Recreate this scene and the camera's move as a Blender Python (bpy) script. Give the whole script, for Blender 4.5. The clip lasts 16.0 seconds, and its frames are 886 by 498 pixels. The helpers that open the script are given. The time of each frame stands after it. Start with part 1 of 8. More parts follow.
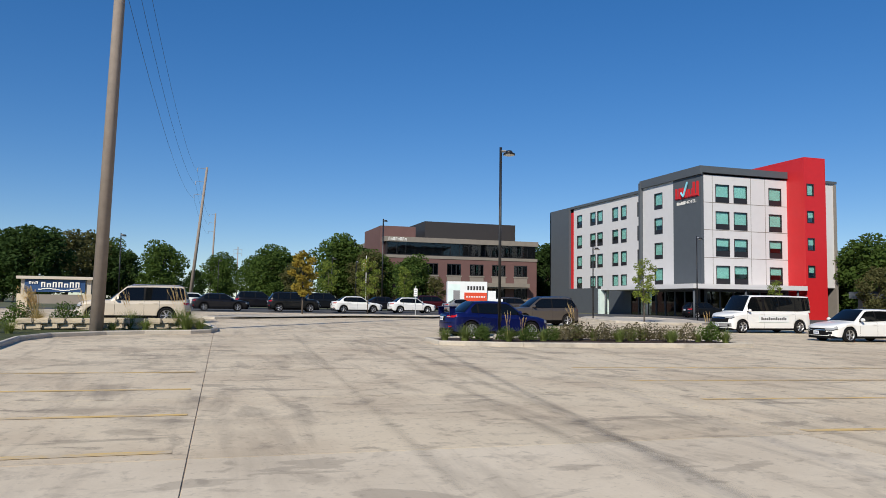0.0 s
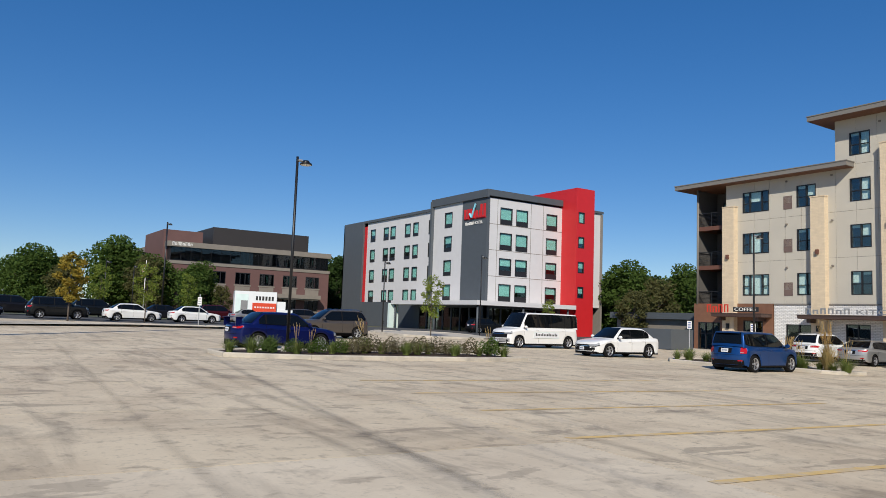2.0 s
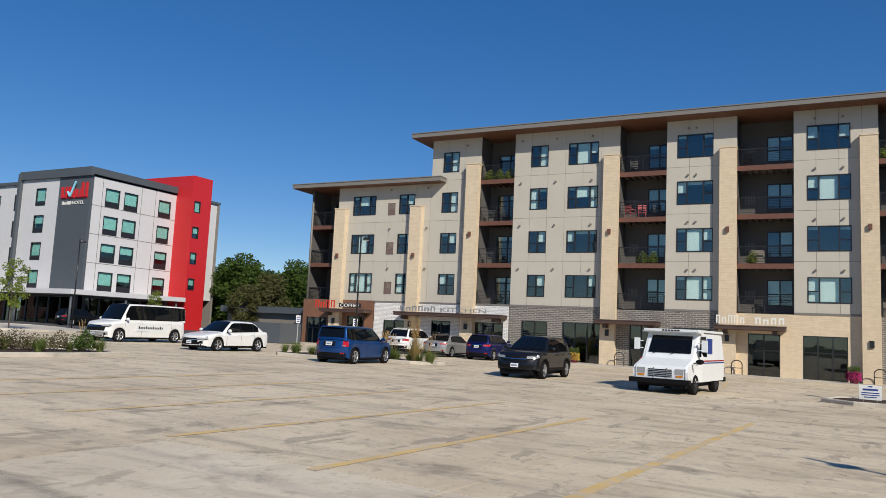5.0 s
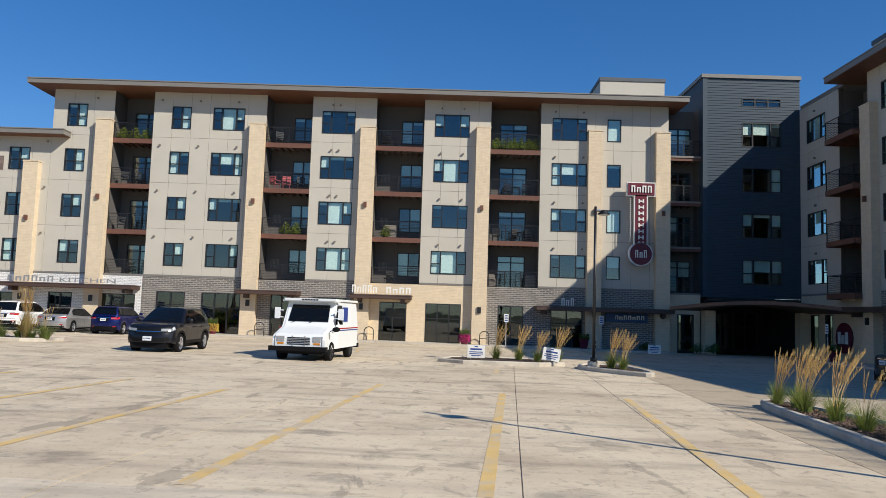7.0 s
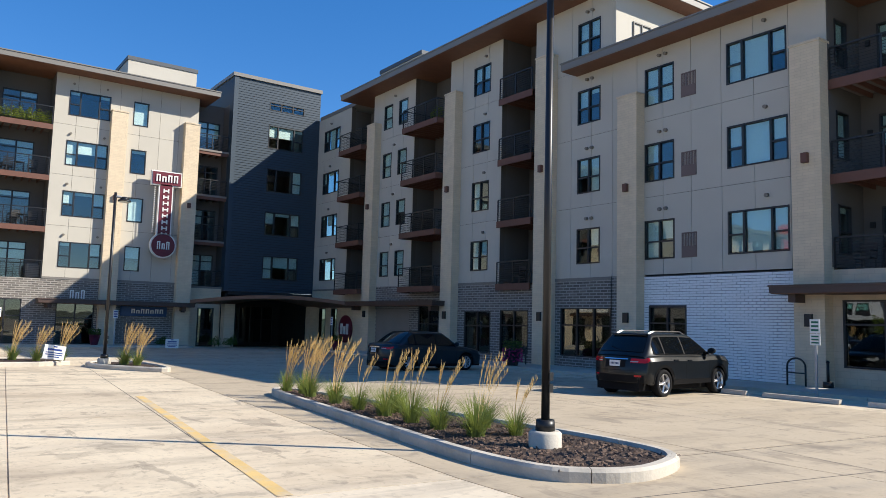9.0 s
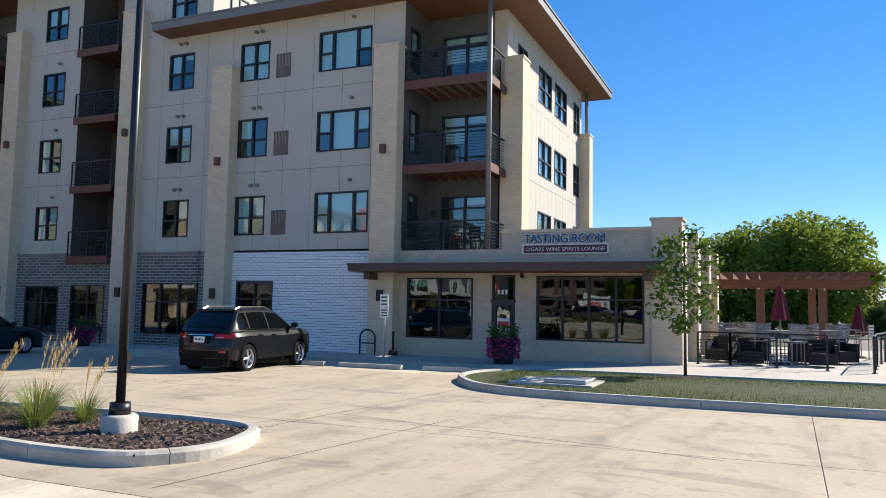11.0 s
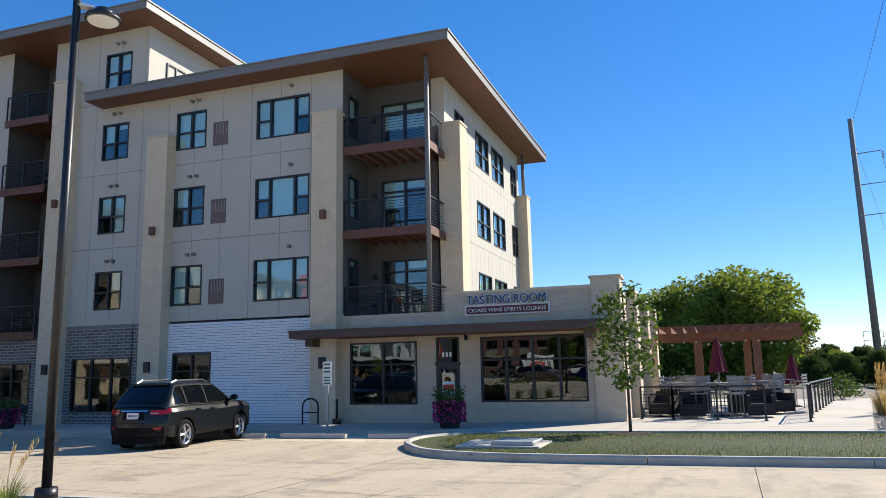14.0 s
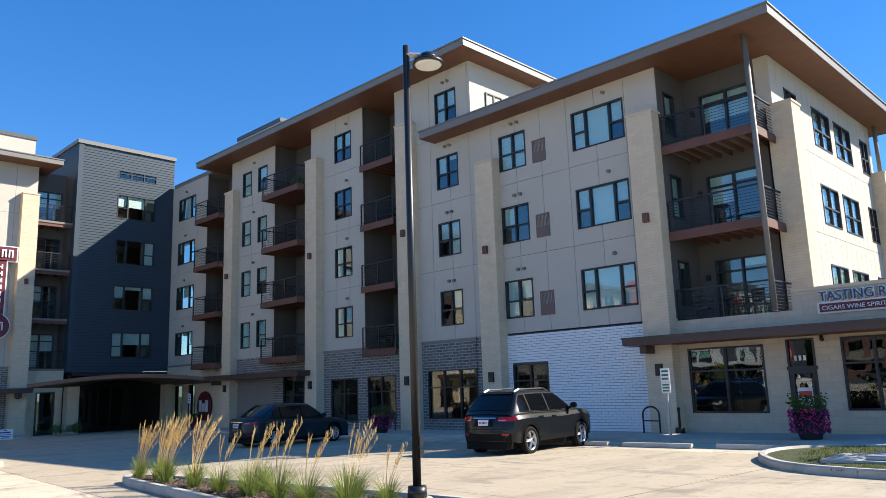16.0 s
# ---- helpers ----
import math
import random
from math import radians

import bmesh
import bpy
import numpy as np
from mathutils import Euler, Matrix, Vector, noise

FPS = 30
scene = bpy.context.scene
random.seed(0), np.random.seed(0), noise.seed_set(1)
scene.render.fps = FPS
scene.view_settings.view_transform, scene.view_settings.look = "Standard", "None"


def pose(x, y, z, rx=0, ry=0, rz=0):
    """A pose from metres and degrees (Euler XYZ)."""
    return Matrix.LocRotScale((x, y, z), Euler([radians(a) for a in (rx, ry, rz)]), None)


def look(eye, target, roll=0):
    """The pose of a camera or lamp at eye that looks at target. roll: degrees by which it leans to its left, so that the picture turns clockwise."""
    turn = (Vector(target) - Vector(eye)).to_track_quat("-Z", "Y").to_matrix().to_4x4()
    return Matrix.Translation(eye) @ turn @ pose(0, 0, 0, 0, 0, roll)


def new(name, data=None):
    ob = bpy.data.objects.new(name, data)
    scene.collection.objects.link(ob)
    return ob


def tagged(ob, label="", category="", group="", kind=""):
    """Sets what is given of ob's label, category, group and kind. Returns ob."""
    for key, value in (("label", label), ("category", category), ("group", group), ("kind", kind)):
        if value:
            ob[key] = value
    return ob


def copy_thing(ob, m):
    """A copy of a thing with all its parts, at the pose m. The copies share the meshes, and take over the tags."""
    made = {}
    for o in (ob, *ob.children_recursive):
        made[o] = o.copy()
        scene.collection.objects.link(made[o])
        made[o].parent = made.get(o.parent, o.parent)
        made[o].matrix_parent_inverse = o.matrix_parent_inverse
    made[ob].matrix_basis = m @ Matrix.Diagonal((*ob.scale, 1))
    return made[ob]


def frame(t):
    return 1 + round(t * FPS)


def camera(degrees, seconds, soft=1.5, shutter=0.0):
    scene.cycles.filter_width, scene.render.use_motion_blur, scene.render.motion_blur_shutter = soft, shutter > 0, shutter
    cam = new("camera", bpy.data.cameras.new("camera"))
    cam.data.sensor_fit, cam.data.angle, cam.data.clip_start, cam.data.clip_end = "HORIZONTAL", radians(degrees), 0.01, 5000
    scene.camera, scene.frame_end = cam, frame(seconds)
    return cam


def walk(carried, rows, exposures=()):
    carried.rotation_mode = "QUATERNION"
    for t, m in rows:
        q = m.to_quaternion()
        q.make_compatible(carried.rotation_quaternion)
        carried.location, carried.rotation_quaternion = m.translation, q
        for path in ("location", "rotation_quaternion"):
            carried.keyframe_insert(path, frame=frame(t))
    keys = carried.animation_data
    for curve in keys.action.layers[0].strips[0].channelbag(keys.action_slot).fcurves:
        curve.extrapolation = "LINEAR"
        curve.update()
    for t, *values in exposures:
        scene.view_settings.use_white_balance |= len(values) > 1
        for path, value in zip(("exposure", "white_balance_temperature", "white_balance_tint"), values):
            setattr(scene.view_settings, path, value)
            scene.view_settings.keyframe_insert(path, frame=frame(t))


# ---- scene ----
cam = camera(61.43, 16.0, soft=0.8)
PATH = [
    (0, pose(0, 0, 1.62, 94.08, -0.78, 72.25)),
    (0.5, pose(0, 0, 1.62, 94.24, -0.90, 68.45)),
    (1, pose(0, 0, 1.62, 94.50, -1.16, 64.73)),
    (1.5, pose(0, 0, 1.62, 94.93, -1.55, 60.76)),
    (2, pose(0, 0, 1.62, 95.44, -2.08, 56.29)),
    (2.5, pose(0, 0, 1.62, 95.75, -2.46, 51.51)),
    (3, pose(0, 0, 1.62, 95.83, -2.55, 47.39)),
    (3.2, pose(0, 0, 1.62, 95.84, -2.35, 45.95)),
    (5.3, pose(0, 0, 1.62, 96.14, -2.94, 23.13)),
    (5.5, pose(0, 0, 1.62, 96.05, -3.08, 20.39)),
    (6, pose(0, 0, 1.62, 95.82, -3.04, 13.74)),
    (6.5, pose(0, 0, 1.62, 95.54, -2.17, 7.26)),
    (7, pose(0, 0, 1.62, 94.99, -1.79, 0.14)),
    (7.5, pose(0, 0, 1.62, 94.87, -2.34, -7.68)),
    (8, pose(0, 0, 1.62, 95.06, -3.05, -16.87)),
    (8.5, pose(0, 0, 1.62, 95.44, -2.64, -27.01)),
    (9, pose(0, 0, 1.62, 95.54, -1.49, -35.43)),
    (9.5, pose(0, 0, 1.62, 94.83, -0.83, -43.63)),
    (10, pose(0, 0, 1.62, 93.43, -0.50, -53.14)),
    (10.2, pose(0, 0, 1.62, 93.06, -0.60, -57.10)),
    (12.3, pose(0, 0, 1.62, 97.73, -1.03, -72.46)),
    (12.5, pose(0, 0, 1.62, 98.15, -1.07, -73.41)),
    (13, pose(0, 0, 1.62, 98.57, -0.87, -74.86)),
    (13.5, pose(0, 0, 1.62, 98.72, 0.27, -74.57)),
    (14, pose(0, 0, 1.62, 99.23, 1.13, -70.54)),
    (14.5, pose(0, 0, 1.62, 99.85, 1.61, -63.71)),
    (15, pose(0, 0, 1.62, 100.48, 1.96, -56.86)),
    (15.5, pose(0, 0, 1.62, 100.69, 1.84, -50.37)),
    (16, pose(0, 0, 1.62, 100.49, 1.89, -45.44)),
]
walk(cam, PATH, [(0.0, -0.04), (3.0, -0.14), (5.5, -0.12), (7.0, 0.12), (8.5, 0.5), (10.0, 0.86), (12.5, 0.62), (14.0, 0.75), (16.0, 1.0)])

# ---- light ----
SUN_AZ = math.atan2(0.775, -0.632)
SUN_EL = radians(35.2)
world = bpy.data.worlds.new("sky")
scene.world = world
world.use_nodes = True
wn = world.node_tree
sky = wn.nodes.new("ShaderNodeTexSky")
sky.sky_type = 'NISHITA'
sky.sun_disc = False
sky.sun_elevation = SUN_EL
sky.sun_rotation = SUN_AZ
sky.altitude = 1800
sky.air_density = 1.0
sky.dust_density = 0.0
sky.ozone_density = 4.0
wn.nodes["Background"].inputs[1].default_value = 0.15
deep = wn.nodes.new("ShaderNodeHueSaturation")
deep.inputs["Saturation"].default_value = 1.5
deep.inputs["Hue"].default_value = 0.510
deep.inputs["Value"].default_value = 1.13
soft_sky = wn.nodes.new("ShaderNodeGamma")
soft_sky.inputs["Gamma"].default_value = 0.72
wn.links.new(sky.outputs[0], soft_sky.inputs["Color"])
wn.links.new(soft_sky.outputs[0], deep.inputs["Color"])
wn.links.new(deep.outputs[0], wn.nodes["Background"].inputs[0])
sun = new("sun", bpy.data.lights.new("sun", 'SUN'))
sun.data.energy = 4.9
sun.data.angle = radians(0.5)
sun.data.color = (1.0, 0.93, 0.81)
sun.matrix_world = look((math.sin(SUN_AZ) * math.cos(SUN_EL) * 100, math.cos(SUN_AZ) * math.cos(SUN_EL) * 100, math.sin(SUN_EL) * 100), (0, 0, 0))


# ---- materials ----
def mat(name, colour, rough=0.7, metal=0.0, vary=0.12, scale=1.5, grain=40.0, bump=0.15, dist=0.004, spec=0.5, stain=None, stain_amt=0.0, stain_scale=0.4, rnd=0.0, coat=0.0):
    """A surface with two scales of variation: broad blotches and fine grain, with fine relief."""
    m = bpy.data.materials.new(name)
    m.use_nodes = True
    nt = m.node_tree
    b = nt.nodes["Principled BSDF"]
    b.inputs["Roughness"].default_value = rough
    b.inputs["Metallic"].default_value = metal
    b.inputs["Specular IOR Level"].default_value = spec
    b.inputs["Coat Weight"].default_value = coat
    b.inputs["Coat Roughness"].default_value = 0.04
    geo = nt.nodes.new("ShaderNodeNewGeometry")
    n1 = nt.nodes.new("ShaderNodeTexNoise")
    n1.inputs["Scale"].default_value = scale
    n1.inputs["Detail"].default_value = 5
    n2 = nt.nodes.new("ShaderNodeTexNoise")
    n2.inputs["Scale"].default_value = grain
    n2.inputs["Detail"].default_value = 3
    nt.links.new(geo.outputs["Position"], n1.inputs["Vector"])
    nt.links.new(geo.outputs["Position"], n2.inputs["Vector"])
    add = nt.nodes.new("ShaderNodeMath")
    add.operation = 'MULTIPLY_ADD'
    add.inputs[1].default_value = 0.5
    nt.links.new(n2.outputs["Fac"], add.inputs[0])
    nt.links.new(n1.outputs["Fac"], add.inputs[2])
    last = add.outputs[0]
    if rnd:
        info = nt.nodes.new("ShaderNodeObjectInfo")
        r = nt.nodes.new("ShaderNodeMath")
        r.operation = 'MULTIPLY_ADD'
        r.inputs[1].default_value = rnd
        nt.links.new(info.outputs["Random"], r.inputs[0])
        nt.links.new(last, r.inputs[2])
        last = r.outputs[0]
    ramp = nt.nodes.new("ShaderNodeMapRange")
    ramp.inputs[1].default_value = 0.35
    ramp.inputs[2].default_value = 1.15 + rnd
    ramp.inputs[3].default_value = 1 - vary
    ramp.inputs[4].default_value = 1 + vary
    nt.links.new(last, ramp.inputs[0])
    mul = nt.nodes.new("ShaderNodeVectorMath")
    mul.operation = 'SCALE'
    mul.inputs[0].default_value = colour[:3]
    nt.links.new(ramp.outputs[0], mul.inputs["Scale"])
    col = mul.outputs[0]
    if stain:
        n3 = nt.nodes.new("ShaderNodeTexNoise")
        n3.inputs["Scale"].default_value = stain_scale
        n3.inputs["Detail"].default_value = 6
        n3.inputs["Roughness"].default_value = 0.65
        nt.links.new(geo.outputs["Position"], n3.inputs["Vector"])
        mr = nt.nodes.new("ShaderNodeMapRange")
        mr.inputs[1].default_value = 0.45
        mr.inputs[2].default_value = 0.72
        mr.inputs[4].default_value = stain_amt
        nt.links.new(n3.outputs["Fac"], mr.inputs[0])
        mx = nt.nodes.new("ShaderNodeMix")
        mx.data_type = 'RGBA'
        mx.inputs[7].default_value = (*stain, 1)
        nt.links.new(mr.outputs[0], mx.inputs[0])
        nt.links.new(col, mx.inputs[6])
        col = mx.outputs[2]
    nt.links.new(col, b.inputs["Base Color"])
    if bump:
        bp = nt.nodes.new("ShaderNodeBump")
        bp.inputs["Strength"].default_value = bump
        bp.inputs["Distance"].default_value = dist
        nt.links.new(n2.outputs["Fac"], bp.inputs["Height"])
        nt.links.new(bp.outputs[0], b.inputs["Normal"])
    return m


def brick_mat(name, c1, c2, mortar, w, h, joint=0.01, axis='x', rough=0.85):
    """Coursed brickwork of w by h metres; axis is the way along which the wall runs."""
    m = mat(name, c1, rough)
    nt = m.node_tree
    b = nt.nodes["Principled BSDF"]
    geo = nt.nodes.new("ShaderNodeNewGeometry")
    sep = nt.nodes.new("ShaderNodeSeparateXYZ")
    nt.links.new(geo.outputs["Position"], sep.inputs[0])
    su = nt.nodes.new("ShaderNodeMath")
    su.operation = 'ADD'
    nt.links.new(sep.outputs[0], su.inputs[0])
    nt.links.new(sep.outputs[1], su.inputs[1])
    com = nt.nodes.new("ShaderNodeCombineXYZ")
    nt.links.new(su.outputs[0], com.inputs[0])
    nt.links.new(sep.outputs[2], com.inputs[1])
    br = nt.nodes.new("ShaderNodeTexBrick")
    br.inputs["Color1"].default_value = (*c1, 1)
    br.inputs["Color2"].default_value = (*c2, 1)
    br.inputs["Mortar"].default_value = (*mortar, 1)
    br.inputs["Scale"].default_value = 1.0
    br.inputs["Mortar Size"].default_value = joint
    br.inputs["Brick Width"].default_value = w
    br.inputs["Row Height"].default_value = h
    nt.links.new(com.outputs[0], br.inputs["Vector"])
    nz = nt.nodes.new("ShaderNodeTexNoise")
    nz.inputs["Scale"].default_value = 3.0
    nz.inputs["Detail"].default_value = 6
    nt.links.new(geo.outputs["Position"], nz.inputs["Vector"])
    mr = nt.nodes.new("ShaderNodeMapRange")
    mr.inputs[1].default_value = 0.3
    mr.inputs[2].default_value = 0.7
    mr.inputs[3].default_value = 0.95
    mr.inputs[4].default_value = 1.05
    nt.links.new(nz.outputs["Fac"], mr.inputs[0])
    sc = nt.nodes.new("ShaderNodeVectorMath")
    sc.operation = 'SCALE'
    nt.links.new(br.outputs["Color"], sc.inputs[0])
    nt.links.new(mr.outputs[0], sc.inputs["Scale"])
    nt.links.new(sc.outputs[0], b.inputs["Base Color"])
    bp = nt.nodes.new("ShaderNodeBump")
    bp.inputs["Strength"].default_value = 0.6
    bp.inputs["Distance"].default_value = 0.01
    bp.invert = True
    nt.links.new(br.outputs["Fac"], bp.inputs["Height"])
    nt.links.new(bp.outputs[0], b.inputs["Normal"])
    return m


def glass_mat(name, tint=(0.75, 0.8, 0.8), gloss=0.10, rough=0.0):
    """A thin pane: gloss is what it mirrors when seen straight on, more at a slant."""
    m = bpy.data.materials.new(name)
    m.use_nodes = True
    nt = m.node_tree
    nt.nodes.remove(nt.nodes["Principled BSDF"])
    out = nt.nodes["Material Output"]
    tr = nt.nodes.new("ShaderNodeBsdfTransparent")
    tr.inputs[0].default_value = (*tint, 1)
    gl = nt.nodes.new("ShaderNodeBsdfGlossy")
    gl.inputs["Roughness"].default_value = rough
    gl.inputs["Color"].default_value = (0.95, 1.0, 1.0, 1)
    geo = nt.nodes.new("ShaderNodeNewGeometry")
    nz = nt.nodes.new("ShaderNodeTexNoise")
    nz.inputs["Scale"].default_value = 0.9
    bp = nt.nodes.new("ShaderNodeBump")
    bp.inputs["Strength"].default_value = 0.12
    bp.inputs["Distance"].default_value = 0.02
    nt.links.new(geo.outputs["Position"], nz.inputs["Vector"])
    nt.links.new(nz.outputs["Fac"], bp.inputs["Height"])
    nt.links.new(bp.outputs[0], gl.inputs["Normal"])
    lw = nt.nodes.new("ShaderNodeLayerWeight")
    lw.inputs["Blend"].default_value = 0.5
    pw = nt.nodes.new("ShaderNodeMath")
    pw.operation = 'POWER'
    pw.inputs[1].default_value = 5.0
    nt.links.new(lw.outputs["Facing"], pw.inputs[0])
    ad = nt.nodes.new("ShaderNodeMath")
    ad.operation = 'MULTIPLY_ADD'
    ad.use_clamp = True
    ad.inputs[1].default_value = 1.0 - gloss
    ad.inputs[2].default_value = gloss
    nt.links.new(pw.outputs[0], ad.inputs[0])
    mx = nt.nodes.new("ShaderNodeMixShader")
    nt.links.new(ad.outputs[0], mx.inputs[0])
    nt.links.new(tr.outputs[0], mx.inputs[1])
    nt.links.new(gl.outputs[0], mx.inputs[2])
    nt.links.new(mx.outputs[0], out.inputs[0])
    return m


M_PANEL = mat("fibre_cement_panel", (0.50, 0.465, 0.395), 0.75, vary=0.07, scale=0.7, grain=60, rnd=0.12)
# Panel copy for the balcony bays, with their shade put into its colour.
M_PANEL_DK = mat("shaded_recess_panel", (0.105, 0.098, 0.092), 0.75, vary=0.08, scale=0.7)
M_PANEL_JOINT = mat("panel_backing", (0.10, 0.09, 0.08), 0.9)
M_PILLAR = brick_mat("tan_brick", (0.70, 0.57, 0.40), (0.66, 0.535, 0.375), (0.60, 0.49, 0.35), 0.40, 0.10, 0.006)
M_GREYBRICK = brick_mat("grey_brick", (0.19, 0.17, 0.15), (0.11, 0.10, 0.09), (0.36, 0.335, 0.30), 0.40, 0.125, 0.02)
M_WHITEBRICK = mat("white_brick", (0.84, 0.84, 0.83), 0.6, vary=0.06, scale=3, grain=80, rnd=0.3)
M_WBMORTAR = mat("pale_mortar", (0.10, 0.105, 0.115), 0.9)
M_FRAME = mat("black_window_frame", (0.018, 0.018, 0.02), 0.45, vary=0.1, bump=0)
M_GLASS = glass_mat("window_glass", (0.82, 0.92, 0.91), 0.085)
M_SHOPGLASS = glass_mat("shop_glass", (0.42, 0.48, 0.48), 0.085)
M_BLIND = mat("window_blind", (0.72, 0.74, 0.72), 0.8, vary=0.06, rnd=0.5)
M_ROOM = mat("room_wall", (0.22, 0.20, 0.18), 0.9)
M_SOFFIT = mat("brown_wood_soffit", (0.17, 0.075, 0.04), 0.6, vary=0.18, scale=2.5, grain=30)
M_FASCIA = mat("grey_metal_fascia", (0.20, 0.185, 0.165), 0.5, vary=0.06)
M_DECK = mat("brown_deck", (0.14, 0.06, 0.04), 0.65, vary=0.15, scale=3)
M_RAIL = mat("black_metal_rail", (0.015, 0.015, 0.016), 0.45, bump=0)
M_NAVY = mat("navy_siding", (0.028, 0.050, 0.074), 0.6, vary=0.08)
def concrete_mat(name, c, stain, amount, tone):
    """Broom-finished concrete: blotches, oil stains, long drive streaks and fine grain."""
    m = mat(name, c, 0.88, vary=0.11, scale=0.45, grain=22, bump=0.25, dist=0.006, stain=stain, stain_amt=amount, stain_scale=0.32, rnd=0.16)
    nt = m.node_tree
    b = nt.nodes["Principled BSDF"]
    src = b.inputs["Base Color"].links[0].from_socket
    geo = nt.nodes.new("ShaderNodeNewGeometry")
    for sx, sy, lo, hi, amt in ((0.22, 1.5, 0.52, 0.70, 0.50), (1.1, 0.16, 0.56, 0.76, 0.30), (0.9, 1.1, 0.56, 0.66, 0.42), (3.2, 2.6, 0.57, 0.68, 0.50), (0.55, 0.8, 0.60, 0.64, 0.35), (11.0, 9.0, 0.56, 0.70, 0.42), (1.6, 0.5, 0.60, 0.63, 0.45)):
        mp = nt.nodes.new("ShaderNodeMapping")
        mp.inputs["Scale"].default_value = (sx, sy, 1)
        mp.inputs["Rotation"].default_value = (0, 0, 0.09)
        nt.links.new(geo.outputs["Position"], mp.inputs["Vector"])
        nz = nt.nodes.new("ShaderNodeTexNoise")
        nz.inputs["Scale"].default_value = 1.0
        nz.inputs["Detail"].default_value = 7
        nz.inputs["Roughness"].default_value = 0.62
        nz.inputs["Distortion"].default_value = 0.4
        nt.links.new(mp.outputs[0], nz.inputs["Vector"])
        mr = nt.nodes.new("ShaderNodeMapRange")
        mr.inputs[1].default_value, mr.inputs[2].default_value = lo, hi
        mr.inputs[4].default_value = amt * tone
        nt.links.new(nz.outputs["Fac"], mr.inputs[0])
        mx = nt.nodes.new("ShaderNodeMix")
        mx.data_type = 'RGBA'
        mx.inputs[7].default_value = (0.20, 0.165, 0.125, 1)
        nt.links.new(mr.outputs[0], mx.inputs[0])
        nt.links.new(src, mx.inputs[6])
        src = mx.outputs[2]
    nt.links.new(src, b.inputs["Base Color"])
    return m


M_CONC = concrete_mat("stained_concrete", (0.66, 0.555, 0.40), (0.40, 0.30, 0.20), 0.65, 1.0)
# East slabs: concrete darkened in its colour to offset the raised exposure there.
M_CONC_B = concrete_mat("dimmed_concrete", (0.48, 0.395, 0.28), (0.36, 0.285, 0.19), 0.5, 0.85)
M_CONC_C = concrete_mat("pale_concrete", (0.67, 0.575, 0.435), (0.46, 0.37, 0.26), 0.5, 0.8)
M_CONC2 = mat("sidewalk_concrete", (0.52, 0.47, 0.39), 0.88, vary=0.08, scale=0.5, grain=25, stain=(0.33, 0.28, 0.22), stain_amt=0.4, rnd=0.12)
M_KERB = mat("kerb_concrete", (0.52, 0.47, 0.39), 0.9, vary=0.14, scale=1.6, grain=30, bump=0.4, dist=0.01, stain=(0.24, 0.22, 0.19), stain_amt=0.6, stain_scale=1.2)
M_YELLOW = mat("worn_yellow_paint", (0.68, 0.47, 0.18), 0.8, vary=0.15, scale=2.0, stain=(0.56, 0.46, 0.32), stain_amt=1.5, stain_scale=2.2)
M_ASPHALT = mat("asphalt", (0.07, 0.07, 0.07), 0.9, vary=0.15)
M_EARTH = mat("far_ground", (0.10, 0.105, 0.05), 0.95, vary=0.25, scale=0.08)
M_WHITEP = mat("white_panel", (0.62, 0.61, 0.61), 0.6, vary=0.05, rnd=0.1)
M_DKGREY = mat("dark_grey_panel", (0.080, 0.092, 0.105), 0.6, vary=0.08)
M_RED = mat("red_panel", (0.55, 0.018, 0.022), 0.5, vary=0.06)
M_REDBRICK = mat("red_brick", (0.135, 0.072, 0.066), 0.9, vary=0.15, scale=0.5, grain=12)
M_TANSTONE = mat("tan_stone_band", (0.22, 0.195, 0.165), 0.85)
M_BLACKMETAL = mat("black_painted_metal", (0.012, 0.012, 0.013), 0.4, bump=0)


# ---- geometry helpers ----
def box(bm, x0, x1, y0, y1, z0, z1):
    if x1 < x0:
        x0, x1 = x1, x0
    if y1 < y0:
        y0, y1 = y1, y0
    v = [bm.verts.new(p) for p in ((x0, y0, z0), (x1, y0, z0), (x1, y1, z0), (x0, y1, z0), (x0, y0, z1), (x1, y0, z1), (x1, y1, z1), (x0, y1, z1))]
    for f in ((3, 2, 1, 0), (4, 5, 6, 7), (0, 1, 5, 4), (1, 2, 6, 5), (2, 3, 7, 6), (3, 0, 4, 7)):
        bm.faces.new([v[i] for i in f])


def tube(bm, a, b, r0, r1=None, n=10, caps=True):
    """A tapered round bar from a to b."""
    a, b = Vector(a), Vector(b)
    r1 = r0 if r1 is None else r1
    q = (b - a).to_track_quat('Z', 'Y')
    rings = []
    for p, r in ((a, r0), (b, r1)):
        rings.append([bm.verts.new(p + q @ Vector((math.cos(2 * math.pi * i / n) * r, math.sin(2 * math.pi * i / n) * r, 0))) for i in range(n)])
    for i in range(n):
        f = bm.faces.new((rings[0][i], rings[0][(i + 1) % n], rings[1][(i + 1) % n], rings[1][i]))
        f.smooth = n > 6
    if caps:
        bm.faces.new(rings[0][::-1])
        bm.faces.new(rings[1])


def prism(bm, pts, z0, z1):
    """An upright prism over a flat outline."""
    lo = [bm.verts.new((x, y, z0)) for x, y in pts]
    hi = [bm.verts.new((x, y, z1)) for x, y in pts]
    n = len(pts)
    for i in range(n):
        bm.faces.new((lo[i], lo[(i + 1) % n], hi[(i + 1) % n], hi[i]))
    bm.faces.new(lo[::-1])
    bm.faces.new(hi)


